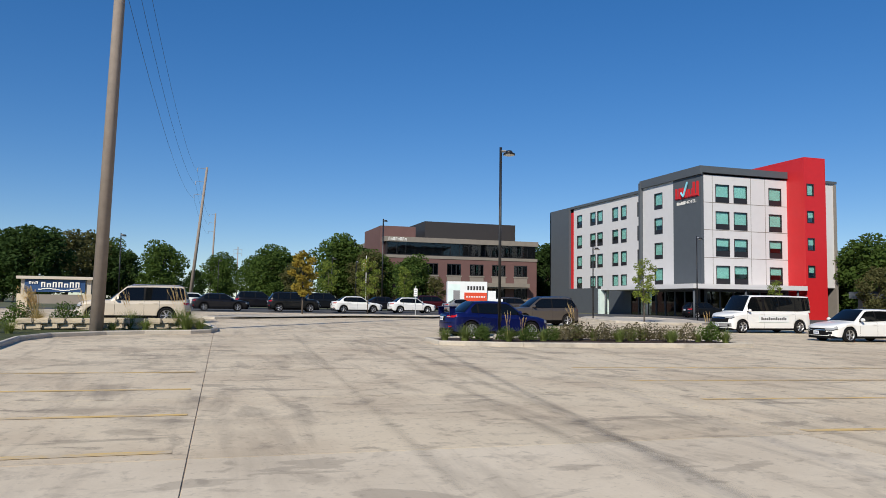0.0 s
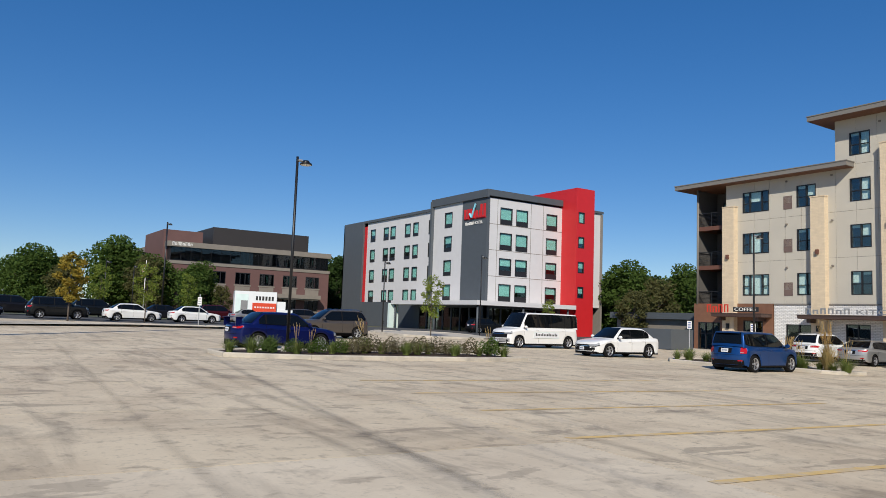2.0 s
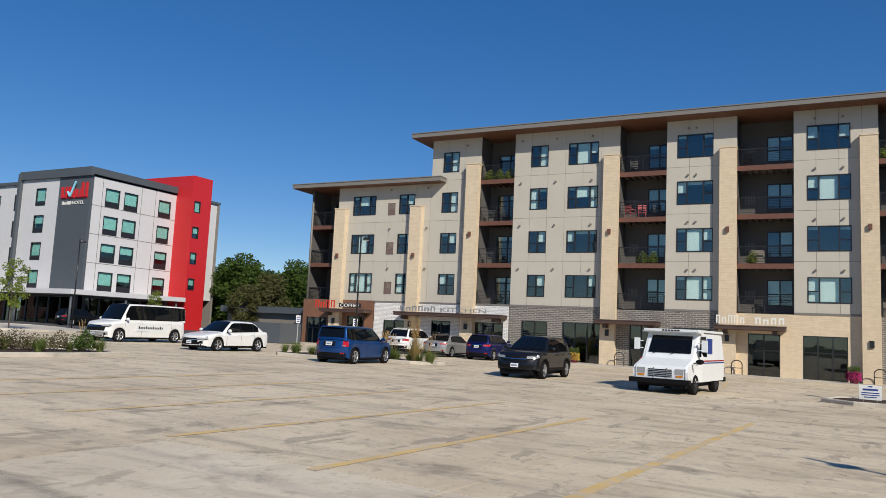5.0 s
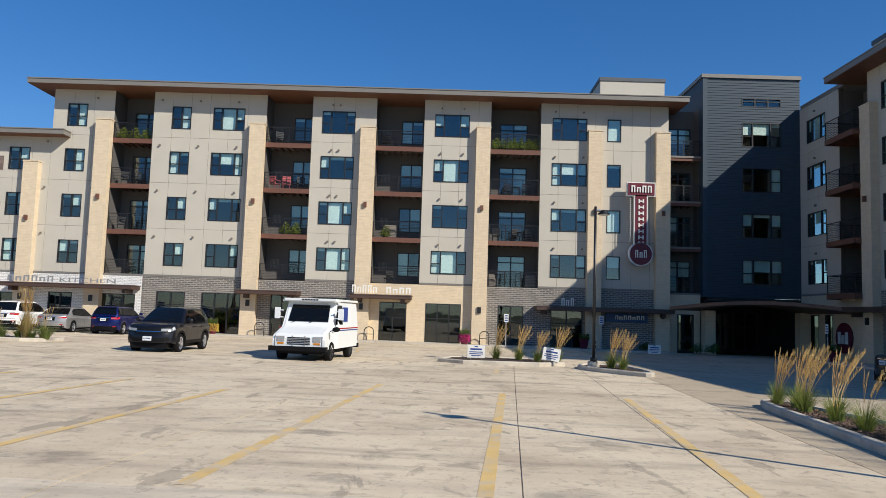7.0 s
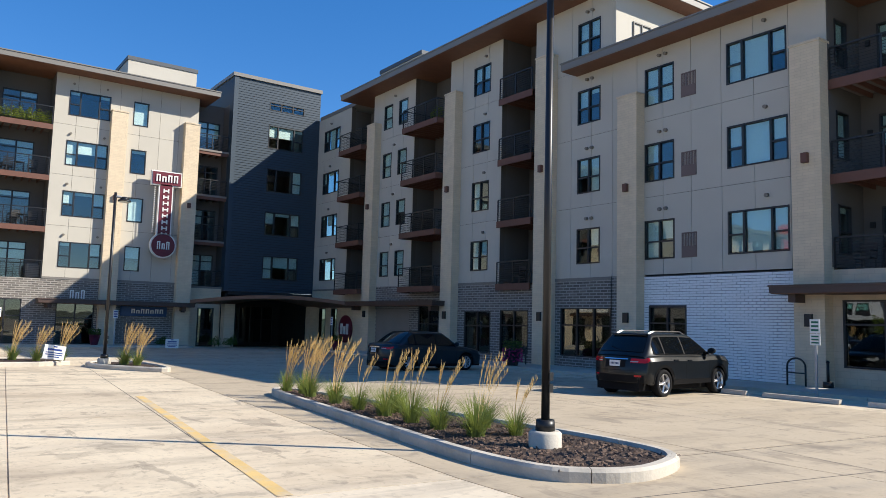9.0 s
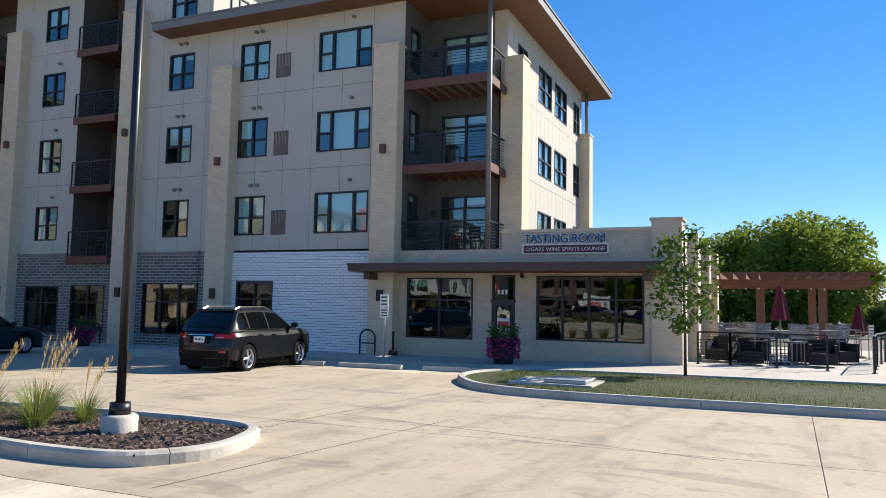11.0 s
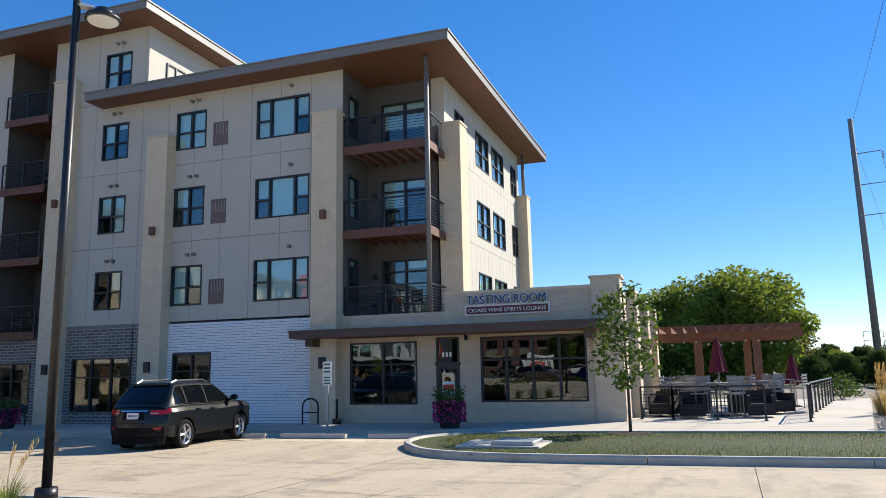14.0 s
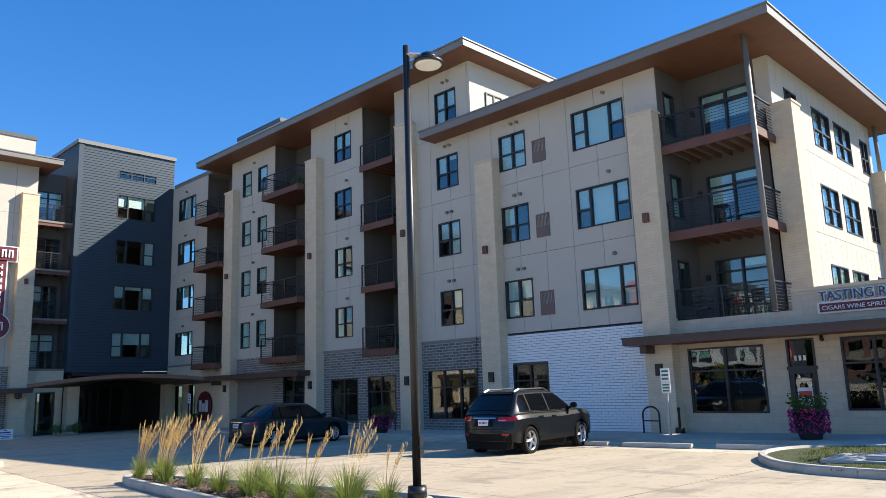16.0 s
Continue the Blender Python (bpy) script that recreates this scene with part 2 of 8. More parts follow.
def mesh_of(bm, name, material):
    bmesh.ops.recalc_face_normals(bm, faces=bm.faces)
    bmesh.ops.remove_doubles(bm, verts=bm.verts, dist=0.0001)
    me = bpy.data.meshes.new(name)
    bm.to_mesh(me)
    bm.free()
    me.materials.append(material)
    return me


def part(name, bm, material, parent=None, label="", loc=None):
    me = bm if isinstance(bm, bpy.types.Mesh) else mesh_of(bm, name, material)
    ob = new(name, me)
    if parent:
        ob.parent = parent
    if loc:
        ob.location = loc
    if label:
        tagged(ob, label)
    return ob


def thing(name, label, category, group="", kind="", at=None):
    ob = new(name)
    ob.empty_display_size = 0.2
    if at is not None:
        ob.matrix_world = at if isinstance(at, Matrix) else Matrix.Translation(at)
    return tagged(ob, label, category, group, kind)


def gz(x, y):
    """Height of the gently draining lot."""
    x = max(-80, min(110, x))
    return (-0.010 if x < 0 else -0.005) * x - 0.0075 * max(-30, min(70, y))


def leaf_mat(name, c, vary=0.35):
    """Thin leaves that let some sunlight through."""
    m = mat(name, c, 0.75, vary=vary, scale=0.8, grain=7, bump=0, spec=0.12)
    nt = m.node_tree
    b = nt.nodes["Principled BSDF"]
    tr = nt.nodes.new("ShaderNodeBsdfTranslucent")
    tr.inputs[0].default_value = (min(1, c[0] * 1.6), min(1, c[1] * 1.5), c[2], 1)
    mx = nt.nodes.new("ShaderNodeMixShader")
    mx.inputs[0].default_value = 0.35
    nt.links.new(b.outputs[0], mx.inputs[1])
    nt.links.new(tr.outputs[0], mx.inputs[2])
    nt.links.new(mx.outputs[0], nt.nodes["Material Output"].inputs[0])
    return m


def B():
    return bmesh.new()


# ---- ground ----
XS = [-2500, -600, -200, -80, -40, 0, 50, 110, 600, 2500]
YS = [-2500, -600, -30, 0, 35, 70, 600, 2500]
bm = B()
vs = [[bm.verts.new((x, y, gz(x, y) - 0.06)) for y in YS] for x in XS]
for i in range(len(XS) - 1):
    for j in range(len(YS) - 1):
        bm.faces.new((vs[i][j], vs[i + 1][j], vs[i + 1][j + 1], vs[i][j + 1]))
ground = tagged(part("ground", bm, M_EARTH), "dry grass and earth reaching to the horizon", "ground", kind="structure")


def sheet(bm, x0, x1, y0, y1, top, thick=0.2):
    """A slab that follows the fall of the lot."""
    p = [(x0, y0), (x1, y0), (x1, y1), (x0, y1)]
    lo = [bm.verts.new((x, y, gz(x, y) + top - thick)) for x, y in p]
    hi = [bm.verts.new((x, y, gz(x, y) + top)) for x, y in p]
    for i in range(4):
        bm.faces.new((lo[i], lo[(i + 1) % 4], hi[(i + 1) % 4], hi[i]))
    bm.faces.new(hi)
    bm.faces.new(lo[::-1])


# ---- apartment building ----
D, XR = 49.6, 23.62
FLOORS = {2: 5.8, 3: 8.9, 4: 12.0, 5: 15.1}
apart = thing("apartment_building", "five-storey apartment block with taupe panels, tan brick pillars and shops below", "building")


def MF(u0, u1, v0, v1):
    """Main front: u runs along x, v outward."""
    return u0, u1, D - v0, D - v1


def MR(u0, u1, v0, v1):
    """Side wing front: u runs along y, v outward."""
    return XR - v0, XR - v1, u0, u1


def ME(u0, u1, v0, v1, y0=8.6):
    """End of the side wing: u runs along x, v outward."""
    return u0, u1, y0 - v0, y0 - v1


def fbox(bm, M, u0, u1, v0, v1, z0, z1):
    box(bm, *M(u0, u1, v0, v1), z0, z1)


def room_wall(parent, *b):
    """One plain wall or floor of the rooms behind the windows."""
    bm = B()
    box(bm, *b)
    part("inner_wall", bm, M_ROOM, parent)


def cut_boxes(bm, M, u0, u1, z0, z1, v0, v1, holes):
    """A slab in the front's plane with rectangular holes (a, b, lo, hi)."""
    for group in cut_cells(u0, u1, z0, z1, holes):
        for a, b, lo, hi in group:
            fbox(bm, M, a, b, v0, v1, lo, hi)
    bmesh.ops.remove_doubles(bm, verts=bm.verts[:], dist=1e-5)


def cut_cells(u0, u1, z0, z1, holes):
    """Rectangles that are left of a slab with holes, in groups that hang together."""
    hs = [h for h in holes if h[1] > u0 + 1e-4 and h[0] < u1 - 1e-4 and h[3] > z0 + 1e-4 and h[2] < z1 - 1e-4]
    grid = []
    for lo, hi, i in ((u0, u1, 0), (z0, z1, 2)):
        cuts = [lo]
        for e in sorted(min(max(h[k], lo), hi) for h in hs for k in (i, i + 1)):
            if e > cuts[-1] + 1e-3:
                cuts.append(e)
        if hi > cuts[-1] + 1e-3:
            cuts.append(hi)
        grid.append(cuts)
    us, zs = grid
    free = set()
    for i in range(len(us) - 1):
        for j in range(len(zs) - 1):
            um, zm = (us[i] + us[i + 1]) / 2, (zs[j] + zs[j + 1]) / 2
            if not any(h[0] < um < h[1] and h[2] < zm < h[3] for h in hs):
                free.add((i, j))
    groups = []
    while free:
        todo, seen = [min(free)], []
        free.discard(todo[0])
        while todo:
            i, j = todo.pop()
            seen.append((us[i], us[i + 1], zs[j], zs[j + 1]))
            for q in ((i + 1, j), (i - 1, j), (i, j + 1), (i, j - 1)):
                if q in free:
                    free.discard(q)
                    todo.append(q)
        groups.append(seen)
    return groups


def cut_parts(name, M, u0, u1, z0, z1, v0, v1, holes, material, parent):
    """One part for each piece that the holes leave of a slab."""
    for group in cut_cells(u0, u1, z0, z1, holes):
        bm = B()
        for a, b, lo, hi in group:
            fbox(bm, M, a, b, v0, v1, lo, hi)
        bmesh.ops.remove_doubles(bm, verts=bm.verts[:], dist=1e-5)
        part(name, bm, material, parent)


def clad(M, u0, u1, z0, z1, holes, wall, v=0.0, pitch=1.25, zs=None):
    """Rows of panels with open joints over a backing."""
    n = max(1, round((u1 - u0) / pitch))
    zs = zs or [z0] + [z for z in (3.65, 6.75, 9.85, 12.95, 16.05) if z0 + 0.3 < z < z1 - 0.3] + [z1]
    for i in range(n):
        a, b = u0 + (u1 - u0) * i / n + 0.008, u0 + (u1 - u0) * (i + 1) / n - 0.008
        for lo, hi in zip(zs, zs[1:]):
            cut_parts("panel", M, a, b, lo + 0.008, hi - 0.008, v - 0.012, v + 0.012, holes, M_PANEL, wall)


random.seed(5)


def window(M, u0, u1, z0, z1, style, blind=True, v=0.0, gm=None, parent=None):
    """A black framed window: 'two' paired sashes, 'three' with a wide middle, 'one' fixed, 'shop' gridded."""
    f = 0.055
    bm = B()
    va, vb = v - 0.10, v + 0.035
    fbox(bm, M, u0, u1, va, vb, z0, z0 + f)
    fbox(bm, M, u0, u1, va, vb, z1 - f, z1)
    fbox(bm, M, u0, u0 + f, va, vb, z0 + f, z1 - f)
    fbox(bm, M, u1 - f, u1, va, vb, z0 + f, z1 - f)
    w, zm = u1 - u0, z0 + (z1 - z0) * 0.45
    ms, sash = [], []
    if style == 'two':
        ms, sash = [u0 + w / 2], [(u0, u0 + w / 2), (u0 + w / 2, u1)]
    elif style == 'three':
        ms, sash = [u0 + w * 0.27, u1 - w * 0.27], [(u0, u0 + w * 0.27), (u1 - w * 0.27, u1)]
    elif style == 'sash':
        sash = [(u0, u1)]
    elif style == 'door':
        ms = [u0 + w / 2]
        zm = z1 - 0.45
        sash = [(u0, u1)]
    elif style.startswith('shop'):
        n = int(style[4:])
        ms = [u0 + w * k / n for k in range(1, n)]
        zm = z1 - (z1 - z0) * 0.36
        sash = [(u0, u1)]
    win = part("window", bm, M_FRAME, parent or apart)
    for m_ in ms:
        bm = B()
        fbox(bm, M, m_ - f * 0.7, m_ + f * 0.7, va, vb - 0.01, z0 + f, z1 - f)
        part("mullion", bm, M_FRAME, win)
    for a, b in sash:
        bm = B()
        fbox(bm, M, a + f, b - f, va + 0.02, vb - 0.015, zm - 0.03, zm + 0.03)
        part("sash_rail", bm, M_FRAME, win)
    bm = B()
    fbox(bm, M, u0 + f * 0.5, u1 - f * 0.5, v - 0.06, v - 0.045, z0 + f * 0.5, z1 - f * 0.5)
    p = part("pane", bm, gm or M_GLASS, win)
    p.visible_shadow = False
    if blind:
        edges = [u0, *ms, u1]
        for a, b in zip(edges, edges[1:]):
            r = 0.7 if blind == 'full' else random.random()
            drop = (z1 - z0) * (0.12 if r < 0.25 else 0.45 if r < 0.6 else 0.9 if r < 0.85 else 0.0)
            if drop:
                bm = B()
                fbox(bm, M, a + 0.05, b - 0.05, v - 0.15, v - 0.14, z1 - 0.05 - drop, z1 - 0.05)
                part("blind", bm, M_BLIND, win)
    return win


def railing(M, u0, u1, v, z, ends=(), parent=None, ret=0.0):
    """Black rail with posts and thin bars at height z; ret: depth of the returns at the named ends."""
    def piece(name, *b):
        bm = B()
        fbox(bm, M, *b)
        part(name, bm, M_RAIL, parent or apart)

    n = max(1, round((u1 - u0) / 1.3))
    for i in range(n + 1):
        u = u0 + (u1 - u0) * i / n
        piece("railing_post", u - 0.025, u + 0.025, v - 0.025, v + 0.025, z, z + 1.04)
    piece("top_rail", u0, u1, v - 0.03, v + 0.03, z + 1.04, z + 1.09)
    for k in range(9):
        zz = z + 0.10 + k * 0.104
        piece("railing_bar", u0, u1, v - 0.008, v + 0.008, zz, zz + 0.014)
    for u in ends:
        piece("top_rail", u - 0.03, u + 0.03, v - ret, v - 0.03, z + 1.04, z + 1.09)
        for k in range(9):
            zz = z + 0.10 + k * 0.104
            piece("railing_bar", u - 0.008, u + 0.008, v - ret, v - 0.008, zz, zz + 0.014)


def balcony(M, u0, u1, v0, v1, z, ends=(), joists=True):
    """A brown deck with fascia, joists below and a rail on its outer edge."""
    bm = B()
    fbox(bm, M, u0, u1, v0, v1, z - 0.06, z)
    bal = part("balcony", bm, M_DECK, apart)
    bm = B()
    fbox(bm, M, u0, u1, v1 - 0.06, v1, z - 0.32, z - 0.06)
    part("fascia", bm, M_DECK, bal)
    for e in ends:
        bm = B()
        fbox(bm, M, e - 0.03, e + 0.03, v0, v1 - 0.06, z - 0.32, z - 0.06)
        part("fascia", bm, M_DECK, bal)
    if joists:
        n = max(2, round((u1 - u0) / 0.42))
        for i in range(1, n):
            u = u0 + (u1 - u0) * i / n
            bm = B()
            fbox(bm, M, u - 0.025, u + 0.025, v0, v1 - 0.06, z - 0.28, z - 0.06)
            part("joist", bm, M_DECK, bal)
    railing(M, u0 + 0.05, u1 - 0.05, v1 - 0.05, z, [e + (0.05 if e == u0 else -0.05) for e in ends], bal, v1 - v0 - 0.05 if ends else 0)
    return bal


def wall(M, u0, u1, z0, z1, holes=(), v0=-0.3, v1=-0.014, material=None, name="wall", label=""):
    bm = B()
    cut_boxes(bm, M, u0, u1, z0, z1, v0, v1, holes)
    return part(name, bm, material or M_PANEL_JOINT, apart, label)


def pillar(M, u0, u1, z1, v=0.5, z0=-0.9):
    bm = B()
    fbox(bm, M, u0, u1, -0.1, v, z0, z1)
    fbox(bm, M, u0 - 0.03, u1 + 0.03, -0.1, v + 0.03, z1, z1 + 0.08)
    p = part("pillar", bm, M_PILLAR, apart, "tan brick pillar")
    bm = B()
    c = (u0 + u1) / 2
    zl = 8.55 if z1 > 12 else 7.0
    fbox(bm, M, c - 0.10, c + 0.10, v, v + 0.16, zl, zl + 0.32)
    part("wall_lamp", bm, M_DECK, p, "brown box wall lamp")
    bm = B()
    fbox(bm, M, c - 0.12, c + 0.12, v, v + 0.1, 1.75, 2.15)
    part("wall_lamp", bm, M_RAIL, p, "black wall lantern")
    return p


def facade(M, u0, u1, wins, ztop, zlow=3.65, shop=(), lower=M_GREYBRICK, pitch=1.25):
    """A stretch of front: wins is (u0, u1, style, floors); shop is (u0, u1, z0, z1, style)."""
    holes = []
    for a, b, st, fl in wins:
        for k in fl:
            holes.append((a, b, FLOORS[k] - 1.55, FLOORS[k]))
    w = wall(M, u0, u1, zlow, ztop, holes)
    clad(M, u0, u1, zlow, ztop, holes, w, pitch=pitch)
    for a, b, st, fl in wins:
        for k in fl:
            window(M, a, b, FLOORS[k] - 1.55, FLOORS[k], st)
    if lower:
        hs = [s[:4] for s in shop]
        wall(M, u0, u1, -0.9, zlow - 0.12, hs, -0.3, 0.02, lower, "brick_base")
        bm = B()
        fbox(bm, M, u0, u1, -0.3, 0.05, zlow - 0.12, zlow)
        part("ledge", bm, M_FASCIA, apart)
    for a, b, lo, hi, st in shop:
        window(M, a, b, lo, hi, st, False, 0.0, M_SHOPGLASS)


def recess(M, u0, u1, depth, floors, ztop, door, out=0.0, zlow=3.65, lower=M_GREYBRICK, ends=(), shop=(), dh=2.2, st='door'):
    """A balcony bay: back wall with glazed doors, side walls, decks and rails; door is (u0, u1)."""
    holes = [(door[0], door[1], FLOORS[k] - dh - 0.05, FLOORS[k] - 0.05) for k in floors]
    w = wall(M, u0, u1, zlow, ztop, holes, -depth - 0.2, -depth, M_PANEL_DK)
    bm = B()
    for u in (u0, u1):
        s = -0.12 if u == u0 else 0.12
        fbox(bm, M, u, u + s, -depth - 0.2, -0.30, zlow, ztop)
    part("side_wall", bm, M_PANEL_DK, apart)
    for k in floors:
        window(M, door[0], door[1], FLOORS[k] - dh - 0.05, FLOORS[k] - 0.05, st, True, -depth)
        if dh < 2:
            bm = B()
            for q in range(7):
                fbox(bm, M, u0 + 0.3 + q * 0.09, u0 + 0.34 + q * 0.09, -depth, -depth + 0.03, FLOORS[k] - 1.35, FLOORS[k] - 0.75)
            part("vent_grille", bm, M_FASCIA, w)
        balcony(M, u0, u1, -depth, out, FLOORS[k] - 2.28, ends)
    if lower:
        wall(M, u0, u1, -0.9, zlow - 0.12, [s[:4] for s in shop], -0.3, 0.02, lower, "brick_base")
        for a, b, lo, hi, st in shop:
            window(M, a, b, lo, hi, st, False, 0.0, M_SHOPGLASS)


ALL5, ALL4 = (2, 3, 4, 5), (2, 3, 4)
# main front
facade(MF, -35.5, -26.97, [(-34.05, -31.9, 'three', ALL4), (-29.75, -28.35, 'two', ALL4)], 12.75, lower=None)
facade(MF, -26.97, -22.83, [(-26.0, -24.65, 'two', ALL5)], 16.1, lower=None)
recess(MF, -22.83, -20.16, 1.9, ALL5, 16.1, (-22.2, -20.4), lower=None)
facade(MF, -20.16, -12.48, [(-18.9, -17.6, 'two', ALL5), (-16.1, -13.95, 'three', ALL5)], 16.1, shop=[(-19.2, -17.3, 0.2, 2.55, 'shop2'), (-16.2, -13.6, -0.2, 2.55, 'shop3')])
recess(MF, -12.48, -9.38, 1.9, ALL5, 16.1, (-10.95, -9.5), dh=1.65, st='two', shop=[(-11.6, -10.1, -0.5, 2.6, 'shop2')])
facade(MF, -9.38, -5.02, [(-8.7, -6.45, 'three', ALL5)], 16.1, shop=[(-8.8, -6.6, -0.2, 2.5, 'shop3')])
recess(MF, -5.02, -1.78, 1.9, ALL5, 16.1, (-3.4, -1.9), dh=1.65, st='two', lower=M_PILLAR, shop=[(-4.35, -2.55, -0.45, 2.3, 'shop2')])
facade(MF, -1.78, 1.9, [(-1.05, 1.3, 'three', ALL5)], 16.1, lower=M_PILLAR, shop=[(-1.3, 1.05, -0.45, 2.3, 'shop3')])
recess(MF, 2.75, 6.12, 1.9, ALL5, 16.1, (3.5, 5.4), shop=[(3.5, 5.2, -0.45, 2.3, 'shop2')])
facade(MF, 6.12, 14.75, [(6.9, 9.25, 'three', ALL5), (10.62, 11.55, 'one', ALL5)], 16.1, shop=[(7.0, 9.1, -0.45, 2.2, 'shop2')])
facade(MF, 1.9, 2.75, [], 16.1, lower=M_PILLAR)
for a, top in ((-35.5, 10.95), (-28.5, 10.95), (-23.83, 13.95), (-13.48, 13.95), (-6.02, 13.95)):
    pillar(MF, a, a + 1.0, top)
for a in (1.76, 9.28, 13.8):
    pillar(MF, a, a + 0.95, 14.15)
# corner balconies at the far end
recess(MF, -38.2, -35.5, 2.6, ALL4, 12.75, (-37.6, -36.0), lower=None, ends=(-38.2,))
# recessed bay, then the tower
recess(lambda a, b, c, d: MF(a, b, c - 0.4, d - 0.4), 14.75, 17.04, 1.4, ALL5, 16.3, (15.1, 16.8), out=0.0, lower=M_PILLAR, shop=[(15.5, 16.6, -0.5, 2.1, 'one')])
TW = [(19.7, 22.35)]
holes = [(19.7, 22.35, FLOORS[k] - 1.6, FLOORS[k] + 0.05) for k in ALL5] + [(19.7, 22.35, 16.25, 16.85)]
w = wall(MF, 17.35, 23.62, 3.3, 18.2, holes, -0.3, -0.014, M_RAIL)
for i in range(84):
    z = 3.3 + i * 0.178
    cut_parts("siding_board", MF, 17.35, 23.62, z, min(z + 0.150, 18.2), -0.012, 0.016, holes, M_NAVY, w)
for k in ALL5:
    window(MF, 19.7, 22.35, FLOORS[k] - 1.6, FLOORS[k] + 0.05, 'three')
window(MF, 19.7, 22.35, 16.25, 16.85, 'shop3', False)
bm = B()
box(bm, 17.05, 17.36, D - 0.05, D + 8, 3.3, 18.2)
part("tower_side", bm, M_NAVY, apart)
bm = B()
box(bm, 16.95, 23.7, D - 0.12, D + 8, 18.2, 18.45)
part("parapet", bm, M_FASCIA, apart)

# side wing
facade(MR, 12.06, 21.16, [(18.03, 19.45, 'two', ALL4), (13.42, 15.73, 'three', ALL4)], 12.75, lower=None)
facade(MR, 21.16, 26.0, [(21.85, 23.2, 'two', ALL5)], 16.1, shop=[(21.0 + 0.2, 24.15, 0.25, 2.36, 'shop3')])
recess(MR, 26.0, 28.5, 1.9, ALL5, 16.1, (26.5, 27.9), out=0.25, shop=[(26.3, 28.35, 0.2, 2.25, 'shop2')])
facade(MR, 28.5, 33.0, [(29.43, 30.85, 'two', ALL5)], 16.1, shop=[(29.1, 31.25, 0.1, 2.2, 'shop2')])
recess(MR, 33.0, 36.6, 1.5, ALL5, 16.1, (33.9, 35.4), out=0.9, ends=(33.0, 36.6), shop=[(33.6, 35.6, -0.4, 2.5, 'shop2')])
facade(MR, 36.6, 41.5, [(37.4, 38.4, 'sash', ALL5), (39.15, 40.15, 'sash', ALL5)], 16.1, lower=None)
wall(MR, 36.6, 41.5, 2.3, 3.65, (), -0.3, 0.02, M_GREYBRICK, "brick_base")
recess(MR, 41.5, 44.6, 1.5, ALL5, 15.9, (42.2, 43.6), out=0.9, ends=(41.5, 44.6), lower=M_PILLAR)
facade(MR, 44.6, 49.75, [(46.2, 48.6, 'three', ALL5)], 16.1, lower=M_PILLAR, shop=[(45.6, 46.5, -0.3, 2.3, 'one'), (47.3, 48.5, 0.1, 2.3, 'one')])
for a, top in ((12.06, 10.95), (19.48, 10.95), (24.5, 14.0), (31.87, 14.0), (40.5, 14.0)):
    pillar(MR, a, a + 1.0, top)
# low part and white brick
wall(MR, 20.4, 21.2, -0.9, 3.65, (), -0.3, 0.02, M_GREYBRICK, "brick_base")
wb_hole = [(17.5, 19.25, 0.6, 2.42)]
wb = wall(MR, 13.0, 19.6, -0.9, 3.6, wb_hole, -0.3, 0.0, M_WBMORTAR, "white_brick_wall")
window(MR, 17.5, 19.25, 0.6, 2.42, 'shop2', False, 0.0, M_SHOPGLASS)
# corner recess with balconies
RD = 2.1
for k in ALL4:
    balcony(MR, 8.8, 12.06, -RD, 0.0 if k > 2 else -0.06, FLOORS[k] - 2.28, (8.8,))
    window(MR, 9.5, 11.45, FLOORS[k] - 2.25, FLOORS[k] - 0.05, 'door', True, -RD)
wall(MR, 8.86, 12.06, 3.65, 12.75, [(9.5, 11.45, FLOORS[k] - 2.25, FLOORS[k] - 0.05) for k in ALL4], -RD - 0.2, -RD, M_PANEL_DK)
MS_ = lambda a, b, c, d: ME(a, b, c, d, 12.04)
side_holes = [(24.05, 24.85, FLOORS[k] - 1.7, FLOORS[k] - 0.1) for k in ALL4]
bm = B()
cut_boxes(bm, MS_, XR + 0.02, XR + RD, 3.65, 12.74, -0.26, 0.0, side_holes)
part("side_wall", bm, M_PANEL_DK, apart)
for a, b, lo, hi in side_holes:
    window(MS_, a, b, lo, hi, 'sash', True)
for k in ALL4:
    bm = B()
    fbox(bm, MR, 11.66, 11.8, -RD, -RD + 0.1, FLOORS[k] - 0.75, FLOORS[k] - 0.55)
    part("wall_lamp", bm, M_RAIL, apart)
bm = B()
tube(bm, (XR - 0.05, 8.75, 3.6), (XR - 0.05, 8.75, 12.75), 0.09)
part("steel_post", bm, M_FASCIA, apart)
bm = B()
tube(bm, (-38.1, D, 3.6), (-38.1, D, 12.75), 0.09)
part("steel_post", bm, M_FASCIA, apart)
# end wall of the side wing
YE = 8.85
MEW = lambda a, b, c, d: ME(a, b, c, d, YE)
EW = [(29.75, 31.75, 'two', ALL4), (32.3, 34.4, 'two', ALL4), (35.8, 36.9, 'two', ALL4), (26.95, 28.15, 'two', (4,))]
holes = [(a, b, FLOORS[k] - 1.72, FLOORS[k] - 0.15) for a, b, s, fl in EW for k in fl]
w = wall(MEW, 25.72, 37.5, 3.65, 12.75, holes)
clad(MEW, 25.72, 37.5, 3.65, 12.75, holes, w, pitch=0.62)
for a, b, s, fl in EW:
    for k in fl:
        window(MEW, a, b, FLOORS[k] - 1.72, FLOORS[k] - 0.15, s, 'full')
bm = B()
box(bm, 25.45, 26.3, 8.15, 9.0, 3.6, 10.75)
box(bm, 25.42, 26.33, 8.12, 9.0, 10.75, 10.83)
part("pillar", bm, M_PILLAR, apart)
bm = B()
fbox(bm, MEW, 25.70, 25.72, -0.5, 0.012, 10.83, 12.74)
